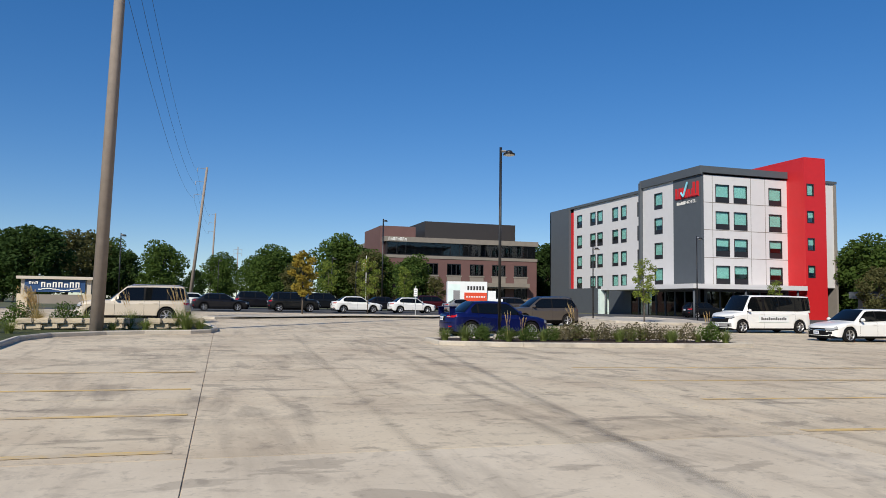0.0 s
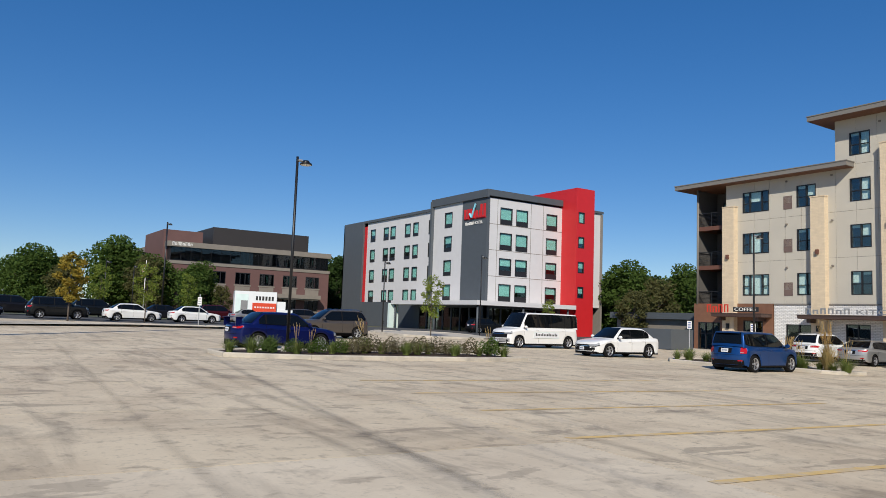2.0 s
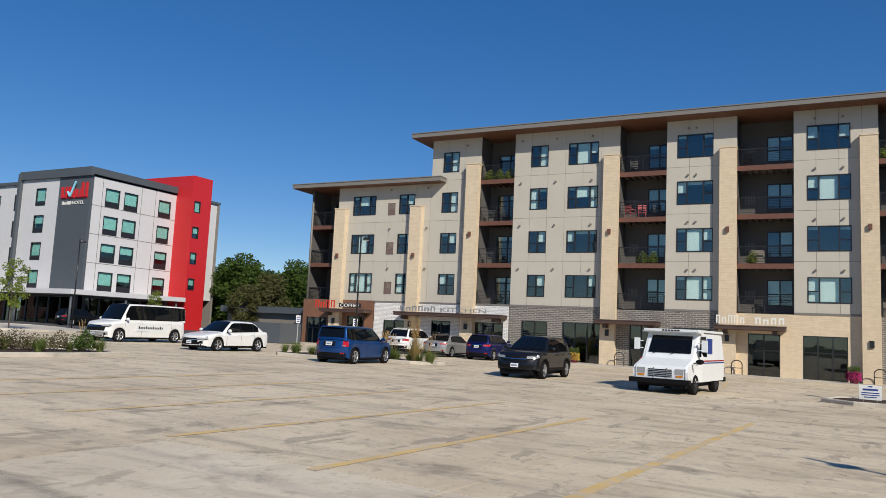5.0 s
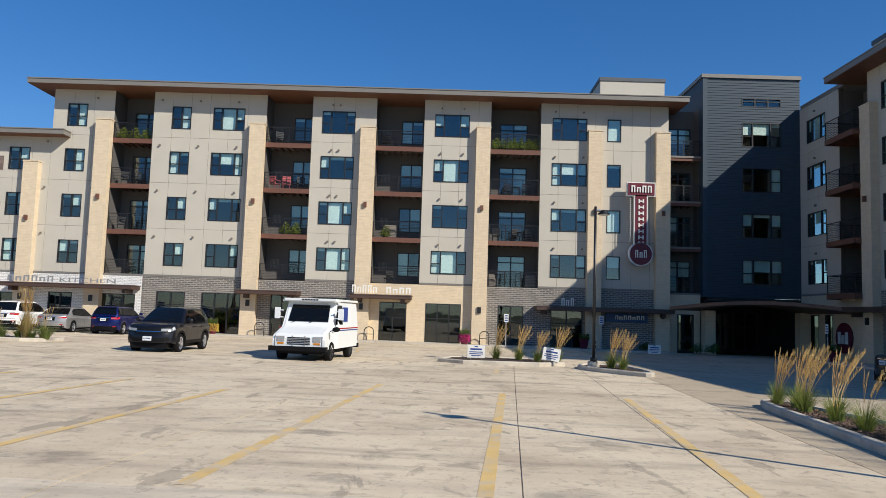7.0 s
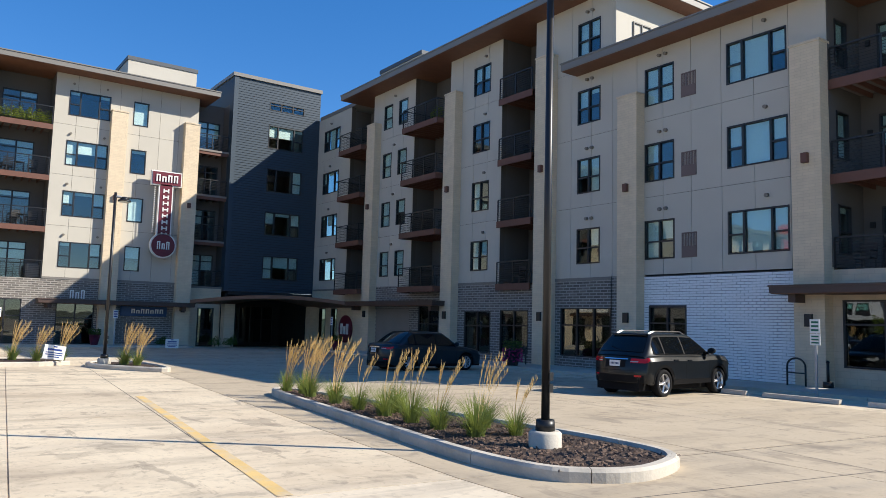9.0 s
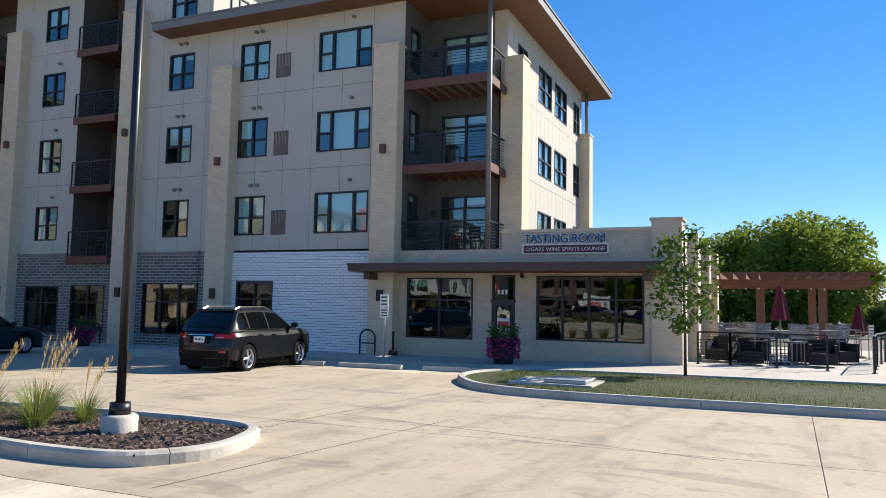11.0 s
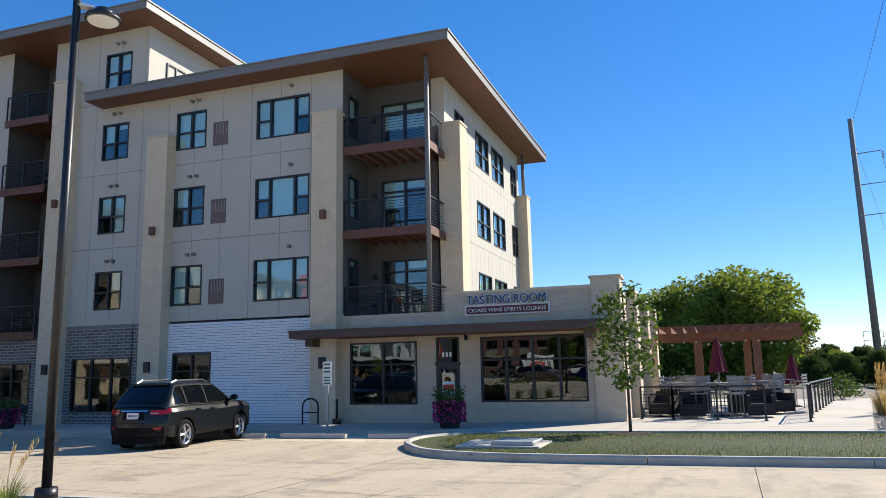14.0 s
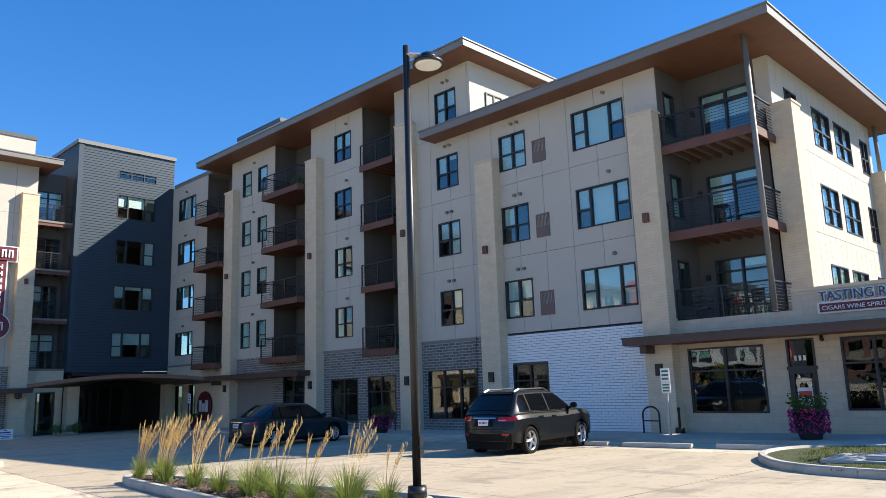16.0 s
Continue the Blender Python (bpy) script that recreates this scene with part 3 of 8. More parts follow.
part("corner_board", bm, M_PANEL, apart)
bm = B()
box(bm, 37.0, 37.75, 8.3, 9.0, -0.9, 10.4)
box(bm, 36.97, 37.78, 8.27, 9.0, 10.4, 10.48)
part("pillar", bm, M_PILLAR, apart)
bm = B()
tube(bm, (37.4, 8.55, 10.48), (37.4, 8.55, 12.74), 0.09)
part("steel_post", bm, M_FASCIA, apart)


# roofs
def roof(x0, x1, y0, y1, z, name="roof"):
    bm = B()
    box(bm, x0, x1, y0, y1, z, z + 0.30)
    box(bm, x0 - 0.04, x1 + 0.04, y0 - 0.04, y1 + 0.04, z + 0.30, z + 0.36)
    r = part("roof", bm, M_FASCIA, apart)
    bm = B()
    box(bm, x0 + 0.03, x1 - 0.03, y0 + 0.03, y1 - 0.03, z - 0.025, z - 0.002)
    part("soffit", bm, M_SOFFIT, r, "brown wooden soffit boards")
    return r


roof(-28.2, 15.75, D - 1.3, D + 14, 16.1)
roof(-39.6, -25.7, D - 1.0, D + 13, 12.75)
roof(XR - 1.3, 38, 20.1, 43.8, 16.1)
roof(XR - 1.0, 39.1, 7.6, 23.3, 12.75)
bm = B()
box(bm, XR - 0.05, XR + 12, 43.6, 49.4, 16.1, 16.35)
part("parapet", bm, M_FASCIA, apart)
# wall of the taller part above the lower roof
bm = B()
box(bm, XR, 37, 21.0, 21.16, 12.9, 16.1)
part("upper_wall", bm, M_PANEL, apart)
window(lambda a, b, c, d: ME(a, b, c, d, 21.0), 24.68, 25.85, 13.5, 14.85, 'two', 'full', 0.02)
bm = B()
box(bm, -26.97, -26.8, D, D + 12, 12.9, 16.1)
part("upper_wall", bm, M_PANEL, apart)
for x0, x1, y0, y1 in ((10.3, 14.75, D + 1.0, D + 5), (XR + 1.0, XR + 5, 37.6, 42.6)):
    bm = B()
    box(bm, x0, x1, y0, y1, 16.4, 18.1)
    p = part("penthouse", bm, M_PANEL, apart)
    bm = B()
    box(bm, x0 - 0.06, x1 + 0.06, y0 - 0.06, y1 + 0.06, 18.1, 18.35)
    part("coping", bm, M_DKGREY, p)
    bm = B()
    tube(bm, (x1 - 1.0, y0 + 1.2, 18.35), (x1 - 1.0, y0 + 1.2, 18.5), 0.3, 0.45, 16)
    tube(bm, (x1 - 1.0, y0 + 1.2, 18.5), (x1 - 1.0, y0 + 1.2, 18.68), 0.45, 0.2, 16)
    part("roof_vent", bm, M_DKGREY, p)
# closing walls, floors and rooms behind the windows
room_wall(apart, -38.2, 17.2, D + 5.5, D + 5.7, -0.9, 12.7)
room_wall(apart, -26.8, 23.6, D + 5.5, D + 5.7, 3.6, 16.1)
room_wall(apart, XR + 5.5, XR + 5.7, 9.2, D + 5.5, -0.9, 12.7)
room_wall(apart, XR + 5.5, XR + 5.7, 21.2, D + 5.5, 12.7, 16.1)
for z in (3.55, 6.65, 9.75, 12.85):
    if z < 12:
        room_wall(apart, -34.4, 23.4, D + 0.35, D + 5.5, z - 0.15, z - 0.02)
        room_wall(apart, XR + 0.35, XR + 5.5, 9.2, D - 0.1, z - 0.15, z - 0.02)
    else:
        room_wall(apart, -26.7, 23.4, D + 0.35, D + 5.5, z - 0.15, z - 0.02)
        room_wall(apart, XR + 0.35, XR + 5.5, 21.2, D - 0.1, z - 0.15, z - 0.02)
room_wall(apart, 17.4, 23.6, D + 5.52, D + 5.72, 16.12, 18.18)
room_wall(apart, 23.45, 23.6, D + 0.35, D + 5.5, 3.6, 18.18)
room_wall(apart, 17.38, 17.5, D + 0.35, D + 5.5, 3.6, 18.18)
room_wall(apart, 17.5, 23.4, D + 0.35, D + 5.5, 15.85, 16.0)
room_wall(apart, -38.2, -38.0, D + 2.7, D + 13, -0.9, 12.7)

# lot
bm = B()
sheet(bm, -62, 0, -30, D + 0.5, 0.0)
sheet(bm, 0, XR + 0.2, -30, D + 0.5, 0.0)
lot = tagged(part("parking_lot", bm, M_CONC), "tan concrete parking lot with stains", "parking lot", kind="structure")

# ---- shop fronts ----
M_CANOPY = mat("brown_canopy", (0.075, 0.045, 0.035), 0.5, vary=0.1)
M_WOODCLAD = mat("brown_wood_cladding", (0.20, 0.095, 0.055), 0.65, vary=0.2, scale=3)
M_LETTER = mat("pale_letters", (0.78, 0.77, 0.73), 0.5, bump=0)
M_REDLETTER = mat("red_letters", (0.55, 0.04, 0.02), 0.5, bump=0)
M_MAROON = mat("maroon_sign", (0.13, 0.012, 0.025), 0.45, vary=0.06)
M_NAVYSIGN = mat("navy_sign", (0.02, 0.06, 0.16), 0.4, vary=0.05)
M_SHUTTER = mat("grey_shutter", (0.23, 0.21, 0.19), 0.6)
# Near-black base colour stands in for unlit depth.
M_DARKIN = mat("unlit_interior", (0.03, 0.028, 0.026), 0.9)
M_TEALGLASS = glass_mat("hotel_glass", (0.58, 0.80, 0.78), 0.06)
M_TEALIN = mat("pale_curtain", (0.62, 0.74, 0.71), 0.9, rnd=0.4, vary=0.15)


def text(string, size, m, material, parent, name="letter", extrude=0.02, width=None, label="", bold=0.0):
    """Raised lettering; m places its left foot."""
    cu = bpy.data.curves.new("letters", 'FONT')
    cu.body, cu.size, cu.extrude, cu.offset = string, size, extrude, bold
    ob = new("letters", cu)
    dg = bpy.context.evaluated_depsgraph_get()
    me = bpy.data.meshes.new_from_object(ob.evaluated_get(dg))
    bpy.data.objects.remove(ob)
    xs = [v.co.x for v in me.vertices]
    k = width / (max(xs) - min(xs)) if width else 1
    for v in me.vertices:
        v.co.x = (v.co.x - min(xs)) * k
    me.materials.clear()
    me.materials.append(material)
    bm = bmesh.new()
    bm.from_mesh(me)
    bmesh.ops.remove_doubles(bm, verts=bm.verts[:], dist=1e-5)
    left = set(bm.verts)
    glyphs = []
    while left:
        todo, seen = [left.pop()], set()
        while todo:
            v = todo.pop()
            seen.add(v)
            for e in v.link_edges:
                q = e.other_vert(v)
                if q in left:
                    left.discard(q)
                    todo.append(q)
        glyphs.append(seen)
    for seen in sorted(glyphs, key=lambda g: min(v.co.x for v in g)):
        ids = {}
        fs = {f for v in seen for f in v.link_faces}
        for v in seen:
            ids[v] = len(ids)
        one = bpy.data.meshes.new(name)
        one.from_pydata([tuple(v.co) for v in ids], [], [[ids[v] for v in f.verts] for f in fs])
        one.materials.append(material)
        part(name, one, material, parent, label).matrix_local = m
    bm.free()


def bars(M, u0, u1, v, z0, z1, n, material, parent, gap=0.3, rev=False, depth=0.06):
    """Plain upright bars that stand for a sign's letters."""
    for i in range(n):
        w = (u1 - u0) / n
        a = u0 + w * i + w * gap / 2
        b = a + w * (1 - gap)
        bm = B()
        h = (z1 - z0) * (0.25 if i % 3 == 1 else 0.0)
        t = min(0.3 * (b - a), 0.09)
        fbox(bm, M, a, a + t, v, v + depth, z0, z1 - h)
        fbox(bm, M, b - t, b, v, v + depth, z0, z1 - h)
        fbox(bm, M, a + t, b - t, v, v + depth, z1 - h - t, z1 - h)
        part("letter_shape", bm, material, parent)


def canopy(M, u0, u1, v1, z, parent=None):
    bm = B()
    fbox(bm, M, u0, u1, 0.0, v1, z, z + 0.2)
    fbox(bm, M, u0 - 0.03, u1 + 0.03, 0.0, v1 + 0.03, z + 0.2, z + 0.26)
    c = part("canopy", bm, M_CANOPY, parent or apart, "flat brown metal canopy")
    bm = B()
    fbox(bm, M, u0 + 0.04, u1 - 0.04, 0.02, v1 - 0.04, z - 0.02, z - 0.002)
    part("underside", bm, M_SOFFIT, c)
    for u in (u0 + 0.6, u1 - 0.6):
        bm = B()
        fbox(bm, M, u - 0.12, u + 0.12, 0.0, v1 * 0.8, z - 0.28, z - 0.025)
        part("bracket", bm, M_CANOPY, c)
    return c


# far corner cafe: wood cladding and glass
cw = wall(MF, -38.4, -31.6, -0.9, 3.65, [(-38.0, -36.0, -0.2, 2.2), (-34.0, -32.4, -0.3, 2.4)], -0.3, 0.05, M_WOODCLAD, "cafe_front", "brown wood clad cafe front")
window(MF, -38.0, -36.0, -0.2, 2.2, 'shop3', False, 0.02, M_SHOPGLASS)
window(MF, -34.0, -32.4, -0.3, 2.4, 'shop2', False, 0.02, M_SHOPGLASS)
c = canopy(MF, -35.9, -31.7, 1.3, 2.65)
bars(MF, -36.3, -34.3, 1.3, 2.95, 3.55, 4, M_REDLETTER, c)
bm = B()
fbox(bm, MF, -33.95, -31.9, 1.30, 1.36, 3.0, 3.35)
part("sign_board", bm, M_FRAME, c)
text("COFFEE", 0.34, pose(-33.8, D - 1.39, 3.07, 90), M_LETTER, c, width=1.7)
# white brick kitchen front
M_GREYLET = mat("brushed_letters", (0.30, 0.30, 0.30), 0.4, 0.3, bump=0)
M_WASHBRICK = brick_mat("white_washed_brick", (0.80, 0.79, 0.77), (0.70, 0.69, 0.67), (0.42, 0.41, 0.40), 0.30, 0.10, 0.012)
kw = wall(MF, -31.5, -20.2, -0.9, 3.55, [(-30.6, -28.7, -0.1, 2.2), (-26.4, -24.8, -0.35, 2.3), (-23.0, -20.6, -0.3, 2.3)], -0.3, 0.04, M_WASHBRICK, "kitchen_front", "white painted brick restaurant front")
for a, b, lo, hi, st in ((-30.6, -28.7, -0.1, 2.2, 'shop2'), (-26.4, -24.8, -0.35, 2.3, 'shop2'), (-23.0, -20.6, -0.3, 2.3, 'shop3')):
    window(MF, a, b, lo, hi, st, False, 0.0, M_SHOPGLASS)
bm = B()
fbox(bm, MF, -31.5, -20.2, -0.3, 0.08, 3.55, 3.65)
part("ledge", bm, M_FASCIA, apart)
c = canopy(MF, -28.9, -20.3, 1.5, 2.6)
bars(MF, -28.4, -25.3, 1.45, 2.92, 3.3, 6, M_GREYLET, c)
text("KITCHEN", 0.42, pose(-24.9, D - 1.55, 2.92, 90), M_GREYLET, c, width=3.6)
c = canopy(MF, -13.6, -9.6, 1.5, 2.55)
c = canopy(MF, -6.2, -2.2, 1.3, 2.5)
bars(MF, -6.1, -4.4, 1.25, 2.85, 3.35, 5, M_LETTER, c, depth=0.1)
bars(MF, -3.9, -2.2, 1.25, 2.85, 3.25, 4, M_LETTER, c, depth=0.1)
c = canopy(MF, 5.9, 14.8, 1.4, 2.1)
bars(MF, 7.5, 8.4, 1.0, 2.4, 2.9, 3, M_LETTER, c, 0.35)
# sign of the house over the shutter bay
cs = part("sign_board", B(), M_NAVYSIGN, apart)
bm = cs.data
b2 = B()
fbox(b2, MF, 10.6, 13.4, 0.05, 0.12, 1.45, 2.05)
b2.to_mesh(bm)
b2.free()
bars(MF, 11.2, 13.2, 0.12, 1.62, 1.9, 7, M_LETTER, cs)
# tall blade sign with a round foot
bs = part("blade_sign", B(), M_MAROON, apart, "tall maroon vertical restaurant sign with pale letters")
b2 = B()
fbox(b2, MF, 11.85, 13.6, 0.45, 0.85, 9.85, 10.65)
fbox(b2, MF, 12.35, 13.1, 0.5, 0.8, 6.3, 9.85)
tube(b2, (12.73, D - 0.85, 5.95), (12.73, D - 0.45, 5.95), 0.72, n=28)
b2.to_mesh(bs.data)
b2.free()
b2 = B()
fbox(b2, MF, 11.78, 13.67, 0.5, 0.8, 9.78, 10.72)
fbox(b2, MF, 12.28, 13.17, 0.52, 0.78, 6.3, 9.8)
tube(b2, (12.73, D - 0.80, 5.95), (12.73, D - 0.5, 5.95), 0.80, n=28)
fbox(b2, MF, 12.6, 12.85, 0.0, 0.5, 9.0, 9.2)
fbox(b2, MF, 12.6, 12.85, 0.0, 0.5, 7.0, 7.2)
part("sign_rim", b2, M_LETTER, bs)
bars(MF, 12.0, 13.45, 0.85, 10.02, 10.48, 4, M_LETTER, bs)
for i in range(8):
    bm = B()
    z = 9.45 - i * 0.40
    fbox(bm, MF, 12.55, 12.63, 0.8, 0.84, z - 0.13, z + 0.13)
    fbox(bm, MF, 12.83, 12.91, 0.8, 0.84, z - 0.13, z + 0.13)
    fbox(bm, MF, 12.63, 12.83, 0.8, 0.84, z - 0.04, z + 0.04)
    part("letter_shape", bm, M_LETTER, bs)
bars(MF, 12.3, 13.15, 0.85, 5.7, 6.2, 3, M_LETTER, bs, 0.35)
for k in range(22):
    bm = B()
    bmesh.ops.create_icosphere(bm, subdivisions=1, radius=0.05, matrix=Matrix.Translation((12.05, D - 0.7, 6.8 + k * 0.135)))
    part("sign_bulb", bm, M_LETTER, bs)
# drive-through canopy in front of the tower
bm = B()
N = 14
tops, bots = [], []
for i in range(N + 1):
    t = i / N
    x, y = 14.4 + t * 8.9, 48.0 - t * 6.6
    z = 2.35 + 0.42 * math.sin(math.pi * t)
    tops.append((bm.verts.new((x, y, z + 0.22)), bm.verts.new((x + 3.0 * (1 - t) + 0.3, D + 0.5, z + 0.22))))
    bots.append((bm.verts.new((x, y, z)), bm.verts.new((x + 3.0 * (1 - t) + 0.3, D + 0.5, z))))
for i in range(N):
    bm.faces.new((tops[i][0], tops[i + 1][0], tops[i + 1][1], tops[i][1]))
    bm.faces.new((bots[i][0], bots[i][1], bots[i + 1][1], bots[i + 1][0]))
    bm.faces.new((tops[i][0], bots[i][0], bots[i + 1][0], tops[i + 1][0]))
    bm.faces.new((tops[i][1], tops[i + 1][1], bots[i + 1][1], bots[i][1]))
part("entrance_canopy", bm, M_WOODCLAD, apart, "low arched brown entrance canopy over the drive")
for x, y in ((17.3, 49.2), (23.2, 48.6)):
    bm = B()
    box(bm, x - 0.35, x + 0.35, y - 0.35, y + 0.35, -0.9, 2.4)
    part("canopy_column", bm, M_PILLAR, apart)
# passage under the tower, its shade put into the near-black lining
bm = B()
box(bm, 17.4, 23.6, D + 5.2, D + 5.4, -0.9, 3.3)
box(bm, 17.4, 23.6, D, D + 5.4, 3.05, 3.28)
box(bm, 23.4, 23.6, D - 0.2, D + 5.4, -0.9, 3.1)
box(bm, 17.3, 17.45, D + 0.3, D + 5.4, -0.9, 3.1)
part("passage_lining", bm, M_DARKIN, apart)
window(lambda a, b, c, d: MF(a, b, c - 5.15, d - 5.15), 18.4, 22.8, -0.4, 2.4, 'shop5', False, 0.0, M_SHOPGLASS)
# side wing, ground floor
bm = B()
fbox(bm, MR, 36.6, 40.6, -0.14, -0.122, -0.85, 2.32)
shutter = part("roller_shutter", bm, M_SHUTTER, apart, "closed grey slatted shutter")
for i in range(26):
    z = -0.8 + i * 0.12
    bm = B()
    fbox(bm, MR, 36.6, 40.6, -0.12, -0.06 + 0.03 * (i % 2), z, z + 0.118)
    part("slat", bm, M_SHUTTER, shutter)
canopy(MR, 32.4, 42.2, 1.3, 2.45)
bm = B()
tube(bm, (XR - 0.04, 44.2, 0.95), (XR - 0.14, 44.2, 0.95), 0.9, n=32)
ds = part("round_sign", bm, M_MAROON, apart, "round maroon wall sign")
bars(MR, 43.6, 44.8, 0.15, 0.6, 1.3, 3, M_LETTER, ds, 0.4)

# tasting room
M_BEIGE = brick_mat("beige_brick", (0.60, 0.50, 0.37), (0.56, 0.46, 0.34), (0.50, 0.42, 0.32), 0.40, 0.20, 0.006)
TS = [(9.26, 11.75, 0.51, 2.6, 'shop2'), (7.76, 8.57, -0.15, 2.7, 'one'), (3.58, 7.03, 0.58, 2.67, 'shop4')]
tw = wall(MR, 2.5, 12.06, -0.6, 4.1, [s[:4] for s in TS] + [(8.25, 12.1, 3.56, 5.0)], -0.3, 0.0, M_BEIGE, "tasting_room_front", "beige brick single-storey shop front")
for a, b, lo, hi, st in TS:
    window(MR, a, b, lo, hi, st, False, 0.0, M_SHOPGLASS)
bm = B()
fbox(bm, MR, 7.72, 8.61, -0.1, 0.03, 1.78, 1.88)
fbox(bm, MR, 7.85, 7.92, 0.03, 0.07, 0.5, 1.5)
for a, b, lo, hi in ((7.8, 7.9, -0.1, 1.78), (8.43, 8.53, -0.1, 1.78), (7.9, 8.43, -0.1, 0.12), (7.9, 8.43, 1.66, 1.78)):
    fbox(bm, MR, a, b, -0.08, 0.02, lo, hi)
dr = part("shop_door", bm, M_FRAME, apart, "black framed glass shop door")
for k in range(3):
    bm = B()
    fbox(bm, MR, 8.30 - k * 0.13, 8.37 - k * 0.13, -0.03, 0.0, 2.05, 2.2)
    part("number_bar", bm, M_LETTER, dr)
bm = B()
fbox(bm, MR, 7.95, 8.38, -0.02, -0.01, 0.55, 1.25)
po = part("door_poster", bm, M_LETTER, dr, "white and red poster on the door glass")
for lo, hi in ((0.98, 1.15), (0.62, 0.72)):
    bm = B()
    fbox(bm, MR, 7.98, 8.35, -0.01, -0.005, lo, hi)
    part("poster_band", bm, M_REDLETTER, po)
bm = B()
tube(bm, (XR + 0.02, 7.55, 2.74), (XR - 0.22, 7.45, 2.62), 0.05, 0.06, 10)
part("door_lamp", bm, M_RAIL, apart)
bm = B()
fbox(bm, MR, 2.5, 8.25, -0.35, 0.04, 4.1, 4.2)
part("coping", bm, M_PILLAR, apart)
bm = B()
fbox(bm, MR, 2.45, 3.35, -0.8, 0.12, -0.6, 4.38)
fbox(bm, MR, 2.40, 3.40, -0.85, 0.16, 4.38, 4.46)
part("corner_pillar", bm, M_BEIGE, apart)
canopy(MR, 2.75, 13.4, 1.35, 2.78)
bm = B()
box(bm, XR + 0.3, 37.2, 2.45, 2.75, -0.6, 3.95)
part("end_wall", bm, M_BEIGE, apart)
for x in (25.4, 30.2, 34.8):
    bm = B()
    box(bm, x, x + 1.0, 2.15, 2.5, -0.6, 4.15)
    part("pillar", bm, M_BEIGE, apart)
bm = B()
box(bm, XR + 0.3, 37.2, 2.75, 8.5, 3.5, 3.62)
part("low_roof", bm, M_FASCIA, apart)
# Room colour set near-black to paint in the dimness behind the glass.
bm = B()
box(bm, XR + 4.5, XR + 4.7, 2.8, 12.0, -0.6, 3.4)
box(bm, XR + 0.3, XR + 4.5, 2.8, 12.0, 0.0, 0.05)
box(bm, XR + 1.5, XR + 3.2, 4.0, 6.4, 0.05, 1.0)
part("shop_room", bm, mat("lounge_dim_room", (0.05, 0.04, 0.033), 0.6), apart)
sb = part("shop_sign", B(), M_MAROON, apart, "pale letters over a maroon strip sign")
b2 = B()
fbox(b2, MR, 4.72, 7.45, 0.02, 0.10, 3.42, 3.66)
b2.to_mesh(sb.data)
b2.free()
bm = B()
fbox(bm, MR, 4.66, 7.51, 0.01, 0.08, 3.37, 3.71)
part("sign_edge", bm, M_LETTER, sb)
text("TASTING ROOM", 0.40, pose(XR - 0.14, 7.42, 3.74, 90, 0, -90), M_NAVYSIGN, sb, width=2.65, extrude=0.03)
text("TASTING ROOM", 0.40, pose(XR - 0.09, 7.44, 3.74, 90, 0, -90), M_LETTER, sb, width=2.70, extrude=0.03, bold=0.03)
text("CIGARS WINE SPIRITS LOUNGE", 0.17, pose(XR - 0.115, 7.38, 3.475, 90, 0, -90), M_LETTER, sb, width=2.6, extrude=0.01)
# louvres
M_LOUVRE = mat("brown_louvre", (0.16, 0.11, 0.095), 0.6)


def louvre(M, u0, u1, z0, z1):
    bm = B()
    fbox(bm, M, u0, u1, 0.0, 0.03, z0, z0 + 0.05)
    fbox(bm, M, u0, u1, 0.0, 0.03, z1 - 0.05, z1)
    fbox(bm, M, u0, u0 + 0.05, 0.0, 0.03, z0, z1)
    fbox(bm, M, u1 - 0.05, u1, 0.0, 0.03, z0, z1)
    fbox(bm, M, u0, u1, 0.0, 0.035, z0, z0 + (z1 - z0) * 0.45)
    g = part("vent_grille", bm, M_LOUVRE, apart, "brown wall vent grille")
    for i in range(8):
        u = u0 + 0.06 + (u1 - u0 - 0.12) * (i + 0.5) / 8
        bm = B()
        fbox(bm, M, u - 0.018, u + 0.018, 0.014, 0.032, z0 + (z1 - z0) * 0.45, z1 - 0.05)
        part("slat", bm, M_LOUVRE, g)


for k in ALL4:
    z = FLOORS[k]
    louvre(MR, 17.03, 17.7, z - 1.55, z - 0.6)
    louvre(MF, -30.75, -30.1, z - 1.6, z - 0.65)
# small round vents on the panels
for M, us in ((MF, (-30.5, -27.2, -24.0, -19.6, -17.0, -14.4, -8.0, -7.5, -0.6, 0.9, 7.1, 9.0)), (MR, (14.2, 18.4, 18.7, 22.3, 22.6, 29.8, 38.8, 47.5))):
    for u in us:
        for k in (2, 3, 4, 5):
            if (k == 5 and ((M is MF and u < -27) or (M is MR and u < 21))):
                continue
            z = FLOORS[k] + 0.42
            p0 = M(u, u, 0.0, 0.14)
            bm = B()
            tube(bm, (p0[0], p0[2], z), (p0[1], p0[3], z - 0.02), 0.07, n=8)
            part("vent_cap", bm, M_TANSTONE, apart)

